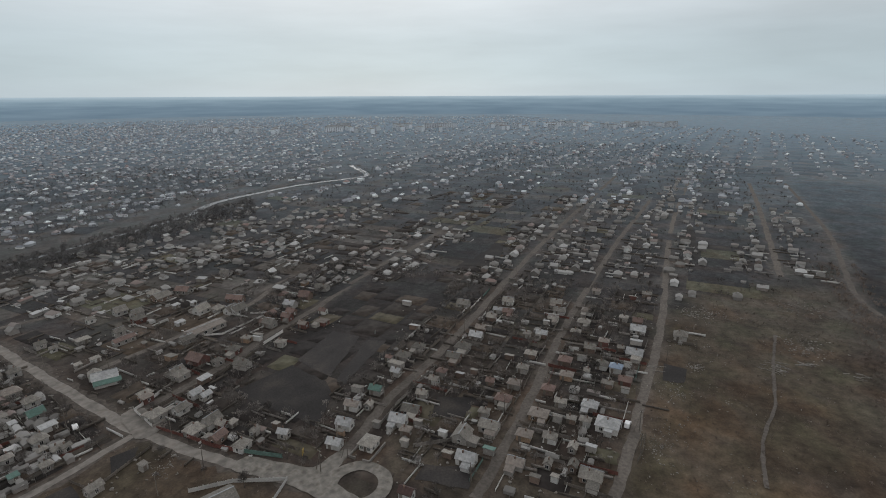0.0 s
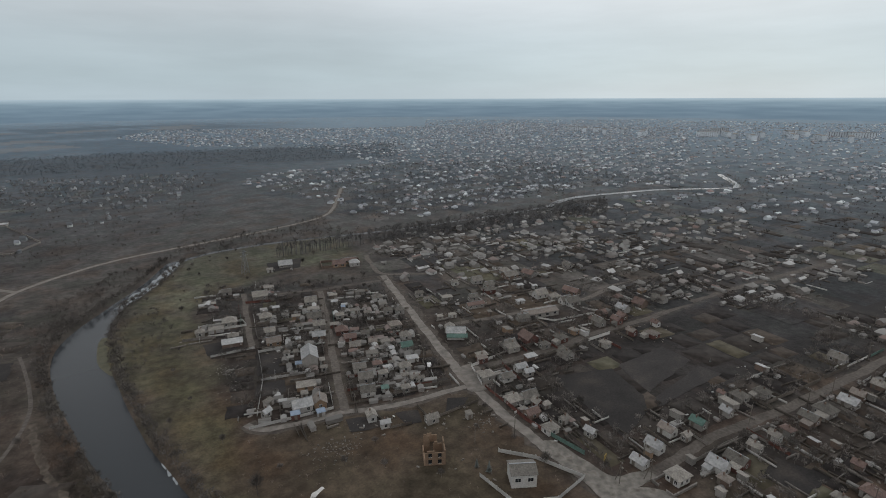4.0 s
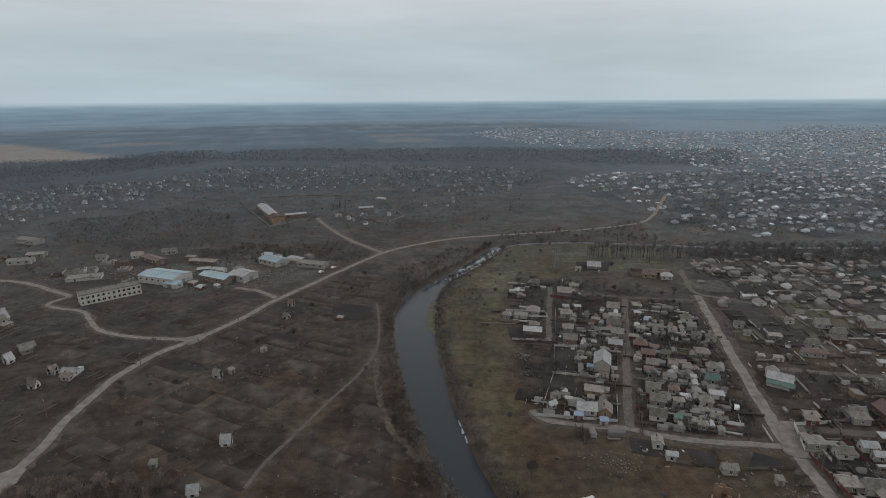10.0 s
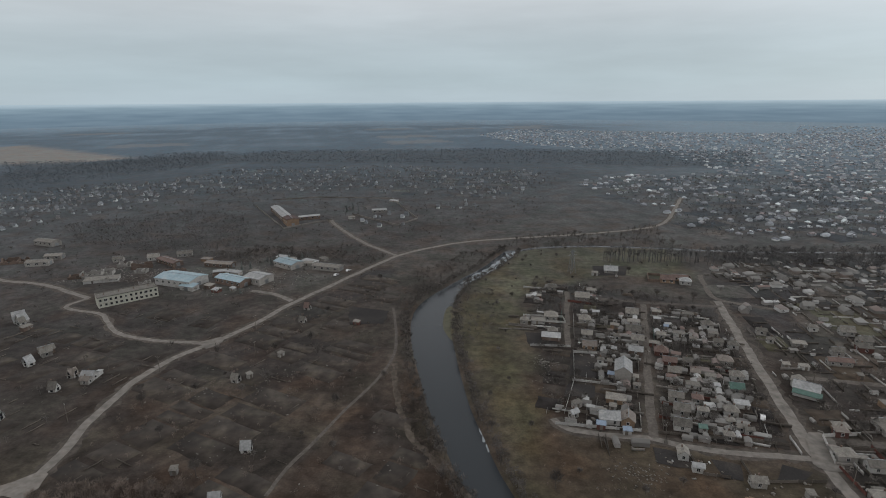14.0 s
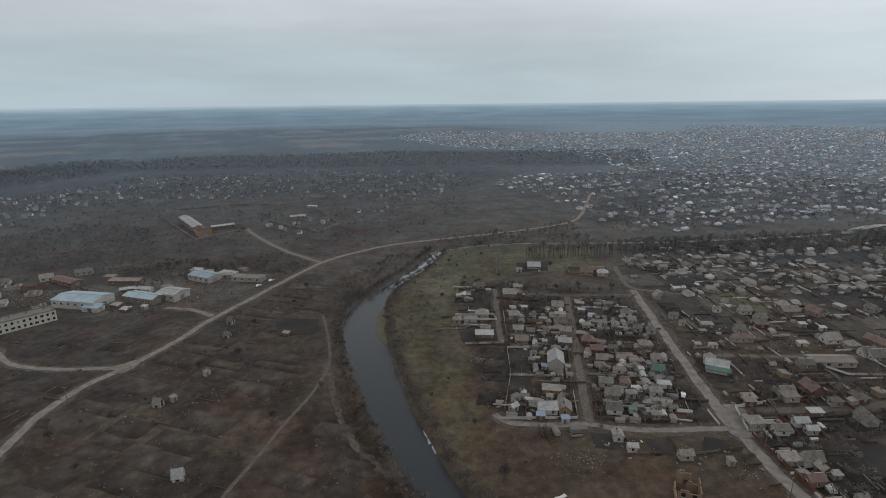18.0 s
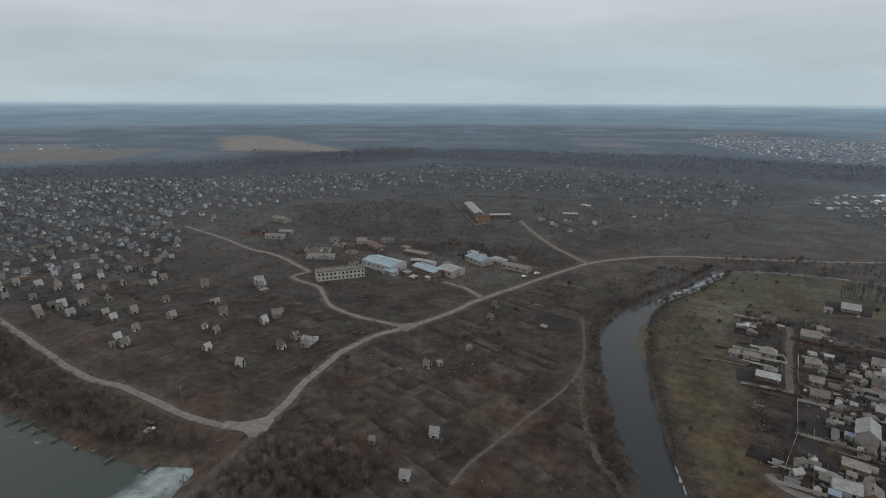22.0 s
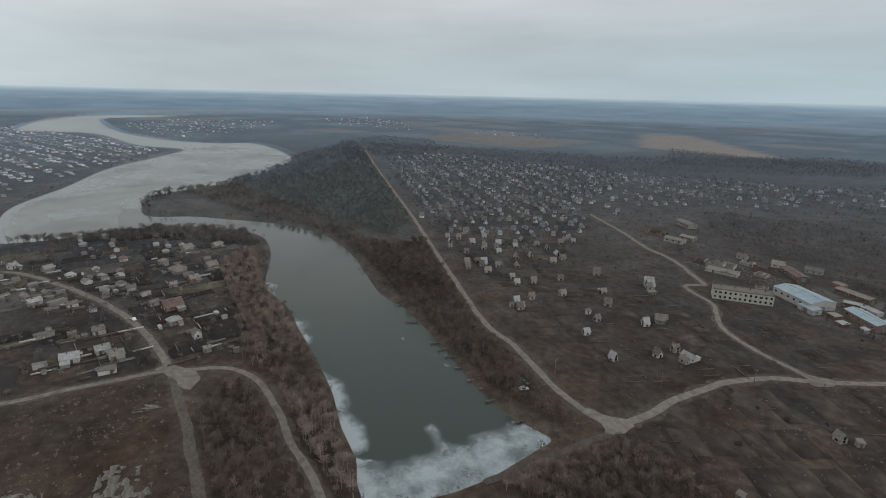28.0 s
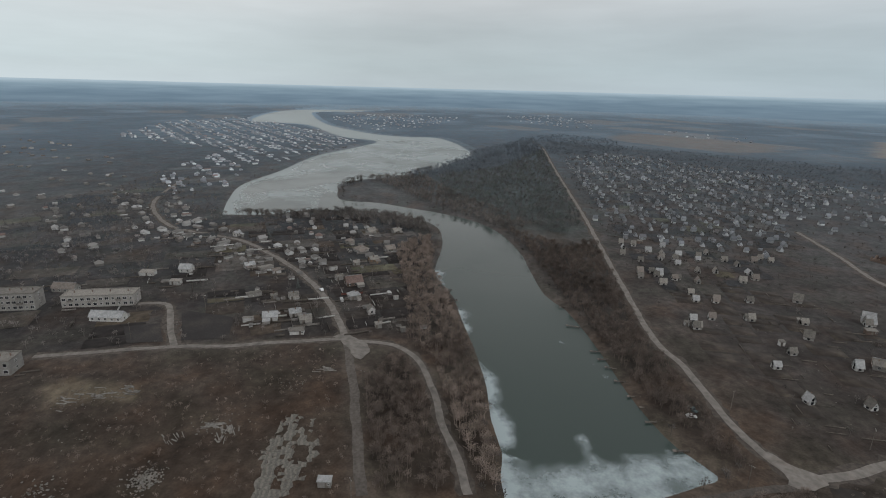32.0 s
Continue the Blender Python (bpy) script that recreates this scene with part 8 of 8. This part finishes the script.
beds("garden_beds", [(340, 215), (340, -40), (600, -70), (700, 0), (640, 200), (470, 300)], -8, 17, 34, 0.55, 7, "far dug garden plots along the streets")


def plot(outline, label="dark freshly dug garden plot", lift=0.14):
    """One large plot of bare soil with a worn edge."""
    rg = random.Random(int(outline[0][0] * 31 + outline[0][1]))
    q = []
    n = len(outline)
    for i in range(n):
        a, b = Vector(outline[i]), Vector(outline[(i + 1) % n])
        k = max(2, int((b - a).length / 3))
        for j in range(k):
            c = a.lerp(b, j / k)
            q.append((c.x + rg.uniform(-0.4, 0.4), c.y + rg.uniform(-0.4, 0.4)))
    return sheet("garden_plot", q, lift, SOIL, label, "garden plot")


for o in PLOTS:
    plot(o)

# ---- ramshackle details: rubble, slabs, docks, poles, cars ----


def chunk(seed):
    rg = random.Random(seed)
    w, d, h = rg.uniform(0.5, 1.6), rg.uniform(0.3, 0.8), rg.uniform(0.15, 0.5)
    v, f = box(w, d, h)
    v = [(a + rg.uniform(-0.15, 0.15), b + rg.uniform(-0.12, 0.12), c + rg.uniform(-0.05, 0.12)) for a, b, c in v]
    tri = []
    for q in f:
        tri += [(q[0], q[1], q[2]), (q[0], q[2], q[3])]
    return np.array(v), np.array(tri)


CHUNKS = [chunk(i) for i in range(6)]


def rubble(x, y, spread, count, size, label="scattered pale rubble and broken slabs"):
    rg = np.random.default_rng(int(abs(x * 13 + y * 7)))
    X, Y = x + rg.normal(0, spread, count), y + rg.normal(0, spread, count)
    planted("rubble", CHUNKS, X, Y, size, RUBBLE, label, "rubble", int(abs(x + y * 3)))


RUBBLE_EAST = [(60, 151, 4.5, 90), (66, 152, 3, 40), (115, 135, 3, 70), (188, -24, 5, 60), (172, -21, 4, 40), (215, -32, 3, 40), (242, -40, 2, 30), (251, -73, 4, 40), (310, -60, 5, 50), (289, -92, 8, 70), (336, -106, 8, 60), (219, -45, 5, 20), (165, -43, 4, 20), (-216, -102, 5, 60), (-220, -88, 5, 50), (-192, -45, 5, 50), (-196, -87, 6, 30), (-217, -21, 3, 25)]
RUBBLE_WEST = [(46, 231, 3, 40), (44, 214, 4, 25), (-108, 205, 5, 40), (-78, 215, 7, 40), (-85, 160, 7, 30), (-183, 360, 12, 60), (-225, 390, 9, 60), (120, 160, 12, 12), (-205, 215, 30, 30)]
for x, y, s, c in RUBBLE_EAST + RUBBLE_WEST:
    rubble(x, y, s, c, (0.2, 0.55))
X, Y = scatter(PASTURE, 520, 91)
k = wobble(X, Y, 24, 14) > 0.15
planted("rubble", CHUNKS, X[k], Y[k], (0.15, 0.5), RUBBLE, "pale litter and stones on the pasture", "rubble", 92)
X, Y = scatter(WORK_YARD, 260, 93)
planted("rubble", CHUNKS, X, Y, (0.3, 1.1), RUBBLE, "broken slabs and scrap in the workshop yard", "rubble", 94)
X, Y = scatter([(-270, 350), (-262, 380), (-230, 400), (-195, 380), (-215, 350)], 240, 95)
planted("rubble", CHUNKS, X, Y, (0.3, 1.0), RUBBLE, "rubble of fallen walls at the ruins", "rubble", 96)
X, Y = scatter(ALLOTMENTS, 150, 97)
planted("rubble", CHUNKS, X, Y, (0.15, 0.6), RUBBLE, "pale scraps scattered over the allotments", "rubble", 98)
heap = new("plaster_heap", mesh("plaster_heap", [(-0.8, -2.6, 0.05), (0.7, -2.0, 0.05), (0.9, 0.2, 0.06), (1.5, 2.4, 0.05), (0.3, 2.9, 0.05), (-0.3, 0.8, 0.05), (-1.2, -0.6, 0.05), (0.1, 0, 0.4), (0, -1.6, 0.35), (0.6, 1.8, 0.3)], [(0, 1, 8), (1, 2, 7), (1, 7, 8), (2, 3, 9), (2, 9, 7), (3, 4, 9), (4, 5, 9), (5, 7, 9), (5, 6, 7), (6, 8, 7), (6, 0, 8)], [FRAME]))
heap.matrix_basis = pose(49, 135, 0, 0, 0, -50)
tagged(heap, "long white plaster heap on brown grass", "heap")
for i, (x, y, w) in enumerate(((12.0, 184, 0.9), (12.6, 178, 1.6), (13.4, 173, 1.9), (14.3, 168, 1.2))):
    rg = random.Random(i)
    sheet("river_ice", [(x + 0.75 * w * math.cos(a) * rg.uniform(0.3, 1.0), y + 3.4 * math.sin(a) * rg.uniform(0.5, 1.1)) for a in [k / 12 * math.tau for k in range(12)]], WATER_Z + 0.06, GREYICE, "thin white ice floe along the river bank", "ice", "")

pad = tagged(new("concrete_yard"), "broken pale concrete slabs of a former yard", "pavement", kind="structure")
PAD = [(-153, -26), (-175, -26), (-190, -22), (-196, -18), (-194, -10), (-173, -8), (-162, -10), (-152, -16)]
rg = random.Random(77)
SLAB = material("overgrown_concrete", (0.150, 0.140, 0.122), 0.95, vary=0.3, grain=1.5, stain=0.3, spread=0.10, second=(0.10, 0.09, 0.077))
corner = {}
for i in range(34):
    for j in range(18):
        corner[i, j] = Vector((-201 + 1.55 * i + 0.12 * j + rg.uniform(-0.7, 0.7), -31 + 1.55 * j - 0.1 * i + rg.uniform(-0.7, 0.7), 0))
for i in range(33):
    for j in range(17):
        q = [corner[i, j], corner[i + 1, j], corner[i + 1, j + 1], corner[i, j + 1]]
        c = sum(q, Vector()) / 4
        cx_, cy_ = np.array([c.x]), np.array([c.y])
        worn = 0.6 * wobble(cx_, cy_, 7, 12)[0] + 0.5 * wobble(cx_, cy_, 3.4, 13)[0] + 0.045 * (c.y + 19)
        if not inside(PAD, cx_, cy_)[0] or worn > 0.22:
            continue
        rim = [(a - c) * rg.uniform(0.82, 1.2) for a in (q[0], q[0].lerp(q[1], 0.5), q[1], q[1].lerp(q[2], 0.5), q[2], q[2].lerp(q[3], 0.5), q[3], q[3].lerp(q[0], 0.5))]
        part("slab", mesh("slab", [(a.x, a.y, 0.02) for a in rim] + [(a.x, a.y, 0.12) for a in rim], [tuple(range(8, 16))] + [(a, (a + 1) % 8, 8 + (a + 1) % 8, 8 + a) for a in range(8)], [SLAB]), pad, "", (c.x, c.y, rg.uniform(0, 0.03)))
house(-156, -5, 80, 5, 2.5, "sW", "sheds on waste ground")


PLANK = [(np.array(v_), np.array([t_ for q_ in f_ for t_ in ((q_[0], q_[1], q_[2]), (q_[0], q_[2], q_[3]))])) for v_, f_ in (box(5.5, 0.35, 0.14), box(3.6, 0.5, 0.2), box(4.5, 0.9, 0.12))]


def planks(x, y, turn, spread, count, label):
    """A loose stack of long pale slabs and beams."""
    r = np.random.default_rng(int(abs(x * 11 + y * 5)))
    X, Y = x + r.normal(0, spread, count), y + r.normal(0, spread, count)
    planted("slab_stack", PLANK, X, Y, (0.5, 1.1), RUBBLE, label, "debris", int(abs(x * 3 + y)), lift=0.05, turns=radians(turn) + r.normal(0, 0.25, count))


for x, y, turn, spread, count in ((-192, -46, 80, 1.6, 14), (-188, -40, 20, 1.8, 9), (-183, -42, 10, 1.2, 5), (-185, -57, 40, 1.6, 8), (-214, -104, 75, 2.5, 10), (-220, -84, 75, 2.0, 12), (-217, -94, 75, 2.5, 12), (-227, -8, 60, 2.2, 10), (253, -74, 70, 2.4, 16), (260, -87, 80, 3.0, 10), (256, -106, 80, 3.5, 8), (236, -26, 80, 3.0, 7), (46, 231, 30, 2.4, 12)):
    planks(x, y, turn, spread, count, "loose pale slabs and beams on waste ground")
for x, y, spread, count, size in ((-166, -60, 2.6, 240, (0.3, 0.7)), (-166, -89, 3, 60, (0.3, 0.7)), (279, -91, 6, 120, (0.3, 0.8)), (336, -106, 8, 140, (0.3, 0.9)), (309, -48, 6, 140, (0.3, 0.9)), (178, -20, 3.5, 90, (0.2, 0.5)), (262, -47, 8, 80, (0.2, 0.6)), (217, -25, 5, 60, (0.2, 0.6)), (242, -40, 1.5, 50, (0.3, 0.8))):
    rubble(x, y, spread, count, size, "pale heap of broken rubble on waste ground")


def dock(x, y, turn, length):
    ob = tagged(new("fishing_dock"), "narrow grey wooden fishing dock over the lake", "dock", "fishing docks")
    ob.matrix_basis = pose(x, y, WATER_Z, 0, 0, turn)
    part("deck", mesh("deck", *joined(*[box(0.26, 0.5, 0.06, 0.3 * i + 0.15, 0, 0.62) for i in range(int(length / 0.3))], box(length, 0.12, 0.1, length / 2, 0.4, 0.52), box(length, 0.12, 0.1, length / 2, -0.4, 0.52)), [WOOD]), ob)
    part("platform", mesh("platform", *box(1.2, 1.3, 0.1, length + 0.6, 0, 0.62), [WOOD]), ob)
    for i in range(int(length / 2) + 1):
        for s in (-1, 1):
            part("post", mesh("post", *box(0.16, 0.16, 2.4, 2 * i + 0.4, s * 0.42, -1.3), [WOOD]), ob)


for x, y, turn, L in ((-201, 121, 246, 7), (-190, 121.5, 256, 7.5), (-182, 122, 256, 7), (-173, 121, 261, 9), (-156, 121, 259, 8), (-213, 120.5, 241, 5), (-229.5, 120.5, 256, 4.5), (-256.5, 121.5, 242, 7), (-283, 125, 265, 4), (-350, 57, 75, 4), (-330, 56, 70, 4), (-300, 60, 80, 4), (-222, 121, 262, 5)):
    dock(x, y, turn, L * 0.85)


def utility_pole(x, y, turn, braced=False, height=8.5):
    ob = tagged(new("utility_pole"), "grey braced wooden utility pole beside the road" if braced else "grey wooden utility pole beside the road", "pole", "utility poles")
    ob.matrix_basis = pose(x, y, 0, 0, 0, turn)
    v, f = sticks([((0, 0, -0.3), (0, 0, height), 0.15, 0.10)], 6)
    part("pole", mesh("pole", v, f, [WOOD]), ob)
    arm = part("crossarm", mesh("crossarm", *box(1.7, 0.12, 0.12, 0, 0, height - 0.6), [WOOD]), ob)
    for i in (-0.75, -0.3, 0.3, 0.75):
        v, f = sticks([((i, 0, height - 0.48), (i, 0, height - 0.25), 0.05, 0.04)], 5)
        part("insulator", mesh("insulator", v, f, [FRAME]), arm)
    if braced:
        v, f = sticks([((2.2, 0, -0.3), (0.1, 0, height * 0.85), 0.14, 0.1)], 6)
        part("brace", mesh("brace", v, f, [WOOD]), ob)


POLES_EAST = [(195, 77), (144, 86), (129, 84), (138, 79), (177, 83), (138, 36), (170, -15), (180, 34), (184, -15), (243, 68), (197, 31), (301, -25), (244, -28), (226, 70), (131, 98), (104, 126), (129, 145), (158, 208), (263, 262), (121, 186), (119, 122), (78, 168), (152, 240), (290, 71), (340, 60), (-148, 3), (-210, 8), (-284, -10)]
POLES_WEST = [(-359, -37), (-268, -100), (-137, 126), (-93, 237), (-177, 150), (-148, 183), (-132, 222), (-104, 270), (-300, -74), (105, 262), (92, 225), (232, 19), (262, 16)]
for i, (x, y) in enumerate(POLES_EAST + POLES_WEST):
    utility_pole(x, y, (37 * i) % 180, i in (1, 2, 3, 5, 6, 8))


# lattice pylon on the meadow
pylon = tagged(new("power_pylon"), "grey steel lattice power pylon on the meadow", "pylon")
pylon.matrix_basis = pose(90, 366, 0, 0, 0, 20)
seg = []
for sx in (-1, 1):
    for sy in (-1, 1):
        part("leg", mesh("leg", *sticks([((sx * 2, sy * 2, -0.3), (sx * 0.4, sy * 0.4, 17), 0.14, 0.1)], 4), [METAL]), pylon)
for k in range(6):
    z0, z1 = k * 2.7, (k + 1) * 2.7
    a, b = 2 - 1.6 * z0 / 17, 2 - 1.6 * z1 / 17
    for i in range(4):
        p0, p1 = ((-1, -1), (1, -1), (1, 1), (-1, 1))[i], ((1, -1), (1, 1), (-1, 1), (-1, -1))[i]
        seg += [((p0[0] * a, p0[1] * a, z0), (p1[0] * b, p1[1] * b, z1), 0.06, 0.06), ((p1[0] * a, p1[1] * a, z0), (p0[0] * b, p0[1] * b, z1), 0.06, 0.06)]
part("lattice", mesh("lattice", *sticks(seg, 3), [METAL]), pylon)
for z, w in ((13, 3.2), (15.5, 2.4)):
    part("crossarm", mesh("crossarm", *sticks([((-w, 0, z), (w, 0, z), 0.12, 0.12), ((-w, 0, z), (0, 0, z + 1.2), 0.06, 0.06), ((w, 0, z), (0, 0, z + 1.2), 0.06, 0.06)], 4), [METAL]), pylon)


def car(x, y, turn, length, tall, label, paint=None):
    """A car or van: body, glazed cabin, wheels, lamps."""
    ob = tagged(new("van" if tall > 1.7 else "car"), label, "vehicle")
    ob.matrix_basis = pose(x, y, 0.09, 0, 0, turn)
    L, w = length / 2, 0.9
    low = tall * 0.52
    out = [(-L, 0.35), (L, 0.35), (L, low * 0.95), (L * 0.45, low + 0.05), (L * 0.2, tall), (-L * 0.9, tall), (-L, low)] if tall > 1.7 else [(-L, 0.35), (L, 0.35), (L, low * 0.9), (L * 0.4, low + 0.05), (L * 0.12, tall), (-L * 0.55, tall), (-L * 0.85, low + 0.1), (-L, low)]
    n = len(out)
    v = [(a, -w, b) for a, b in out] + [(a, w, b) for a, b in out]
    body = bmesh.new()
    vs = [body.verts.new(q) for q in v]
    for f in [tuple(range(n)), tuple(range(n, 2 * n))[::-1]] + [(i, n + i, n + (i + 1) % n, (i + 1) % n) for i in range(n)]:
        body.faces.new([vs[i] for i in f])
    bmesh.ops.recalc_face_normals(body, faces=body.faces[:])
    bmesh.ops.bevel(body, geom=body.edges[:], offset=0.07, segments=2, affect="EDGES")
    m = bpy.data.meshes.new("body")
    body.to_mesh(m)
    body.free()
    m.materials.append(paint or PAINT)
    part("body", m, ob)
    part("windscreen", mesh("windscreen", [(L * 0.44, -w * 0.8, low + 0.12), (L * 0.44, w * 0.8, low + 0.12), (L * 0.24, w * 0.75, tall - 0.1), (L * 0.24, -w * 0.75, tall - 0.1)], [(0, 1, 2, 3)], [GLASS]), ob, "", (0.03, 0, 0.02))
    for s in (-1, 1):
        part("side_window", mesh("side_window", *box(L * 0.8, 0.03, tall * 0.28, -L * 0.2, s * (w + 0.01), low + 0.12), [GLASS]), ob)
        part("headlight", mesh("headlight", *box(0.05, 0.3, 0.16, L + 0.01, s * 0.6, low * 0.7), [METAL]), ob)
        for e in (-0.62, 0.62):
            wheel = [(e * L + 0.32 * math.cos(a), s * (w - 0.02) + o * 0.1, 0.32 + 0.32 * math.sin(a)) for o in (-1, 1) for a in [k / 12 * math.tau for k in range(12)]]
            wh = part("wheel", mesh("wheel", wheel, [tuple(range(12)), tuple(range(12, 24))[::-1]] + [(i, 12 + i, 12 + (i + 1) % 12, (i + 1) % 12) for i in range(12)], [TYRE]), ob)
            part("rim", mesh("rim", *box(0.28, 0.03, 0.28, e * L, s * (w + 0.09), 0.18), [METAL]), wh)


car(186, -11, -12, 4.4, 2.1, "white van parked on the dirt road")
car(122, 183, 60, 4.3, 1.45, "white car parked beside the lane")
car(-78, 362, 60, 4.3, 1.45, "pale car parked at the workshops")
car(-71, 372, 55, 4.3, 1.45, "pale car parked at the workshops")
car(-178, 134, 20, 4.4, 1.5, "dark teal car parked on the lake bank", material("dark_teal_paint", (0.03, 0.06, 0.062), 0.3, vary=0.05, spread=0.02, spec=0.5))
car(-174, 131, 75, 3.9, 1.45, "white car parked on the lake bank")
car(-322, -14, 200, 4.2, 1.45, "pale car on the village road")

# gas post and a white marker near the roundabout
gas = tagged(new("gas_riser"), "yellow gas pipe riser beside the road", "pipe")
gas.matrix_basis = pose(134, 94, 0, 0, 0, 20)
for i, s in enumerate((((0, 0, 0), (0, 0, 2.2)), ((1.6, 0, 0), (1.6, 0, 2.2)), ((0, 0, 2.2), (1.6, 0, 2.2)))):
    part("pipe", mesh("pipe", *sticks([(s[0], s[1], 0.12, 0.12)], 6), [YELLOW]), gas)

# yard clutter: planks, crates and stacks beside the houses
rc = np.random.default_rng(8)
spots = np.array([(x, y) for x, y, r in NEAR if x > 0 and math.hypot(x, y) < 420])
for mat, each, size, words in ((WOOD, 4, (0.35, 0.9), "weathered planks, crates and stacks in yards"), (MID_WALL, 2, (0.3, 0.9), "small pale clutter in yards"), (ROOF[""], 2, (0.6, 1.3), "low lean-to roofs and stacked sheets in yards")):
    P = np.repeat(spots, each, 0)
    a, d = rc.uniform(0, math.tau, len(P)), rc.uniform(4.5, 10, len(P))
    X, Y = P[:, 0] + d * np.cos(a), P[:, 1] + d * np.sin(a)
    k = np.ones(X.shape, bool)
    for line, width in ROADS.values():
        q = smooth(line, 25)
        k &= away(q, X, Y) > width / 2 + 1.5
    for hx, hy, hr in NEAR:
        k &= np.hypot(X - hx, Y - hy) > hr * 0.75 + 0.8
    planted("yard_clutter", CHUNKS, X[k], Y[k], size, mat, words, "clutter", 940 + each)
ribbon("river_ice", [(58, 424), (46, 402), (34, 380), (22, 362), (12, 345)], 6.5, WATER_Z + 0.05, GREYICE, "grey rotten ice on the river bend", "ice", 3.0, 0.5, 9)
# dark firs at the workshops and beside the two-storey house
FIR = []
for s in range(2):
    rg = random.Random(500 + s)
    segs = [((0, 0, -0.2), (0, 0, 8), 0.16, 0.03)]
    V, F = [], []
    for i in range(230):
        z = rg.uniform(0.8, 7.9)
        a = rg.uniform(0, math.tau)
        L = (8.2 - z) * 0.28 * rg.uniform(0.7, 1.2)
        e = Vector((math.cos(a) * L, math.sin(a) * L, z - 0.35 * L))
        o = Vector((-math.sin(a), math.cos(a), 0)) * 0.22
        n0 = len(V)
        V += [Vector((0, 0, z)) - o, Vector((0, 0, z)) + o, e + o * 0.6, e - o * 0.6]
        F += [(n0, n0 + 1, n0 + 2), (n0, n0 + 2, n0 + 3)]
    tv, tf = sticks(segs, 5)
    FIR.append((array_mesh("trunk", tv, tf, [BARK]), array_mesh("crown", np.array([tuple(q) for q in V]), np.array(F), [PINE])))
for i, (x, y, s) in enumerate(((99, 112, 0.55), (97, 116, 0.45), (-133, 326, 0.6), (-128, 394, 0.9), (-133, 390, 0.8), (-122, 400, 0.9), (-138, 397, 0.7), (-112, 401, 0.8), (-150, 376, 0.9), (-157, 372, 0.8), (-145, 380, 0.85), (-110, 590, 1.1), (-104, 596, 1.2), (-97, 592, 1.0), (-92, 600, 0.9), (-328, -28, 0.8), (-440, -60, 0.9), (230, 112, 0.3))):
    ob = tagged(new("fir_tree"), "dark green fir tree standing among bare trees", "tree", "fir trees")
    ob.matrix_basis = pose(x, y, 0, 0, 0, 50 * i) @ Matrix.Diagonal((s, s, s, 1))
    part("trunk", FIR[i % 2][0], ob)
    part("crown", FIR[i % 2][1], ob)
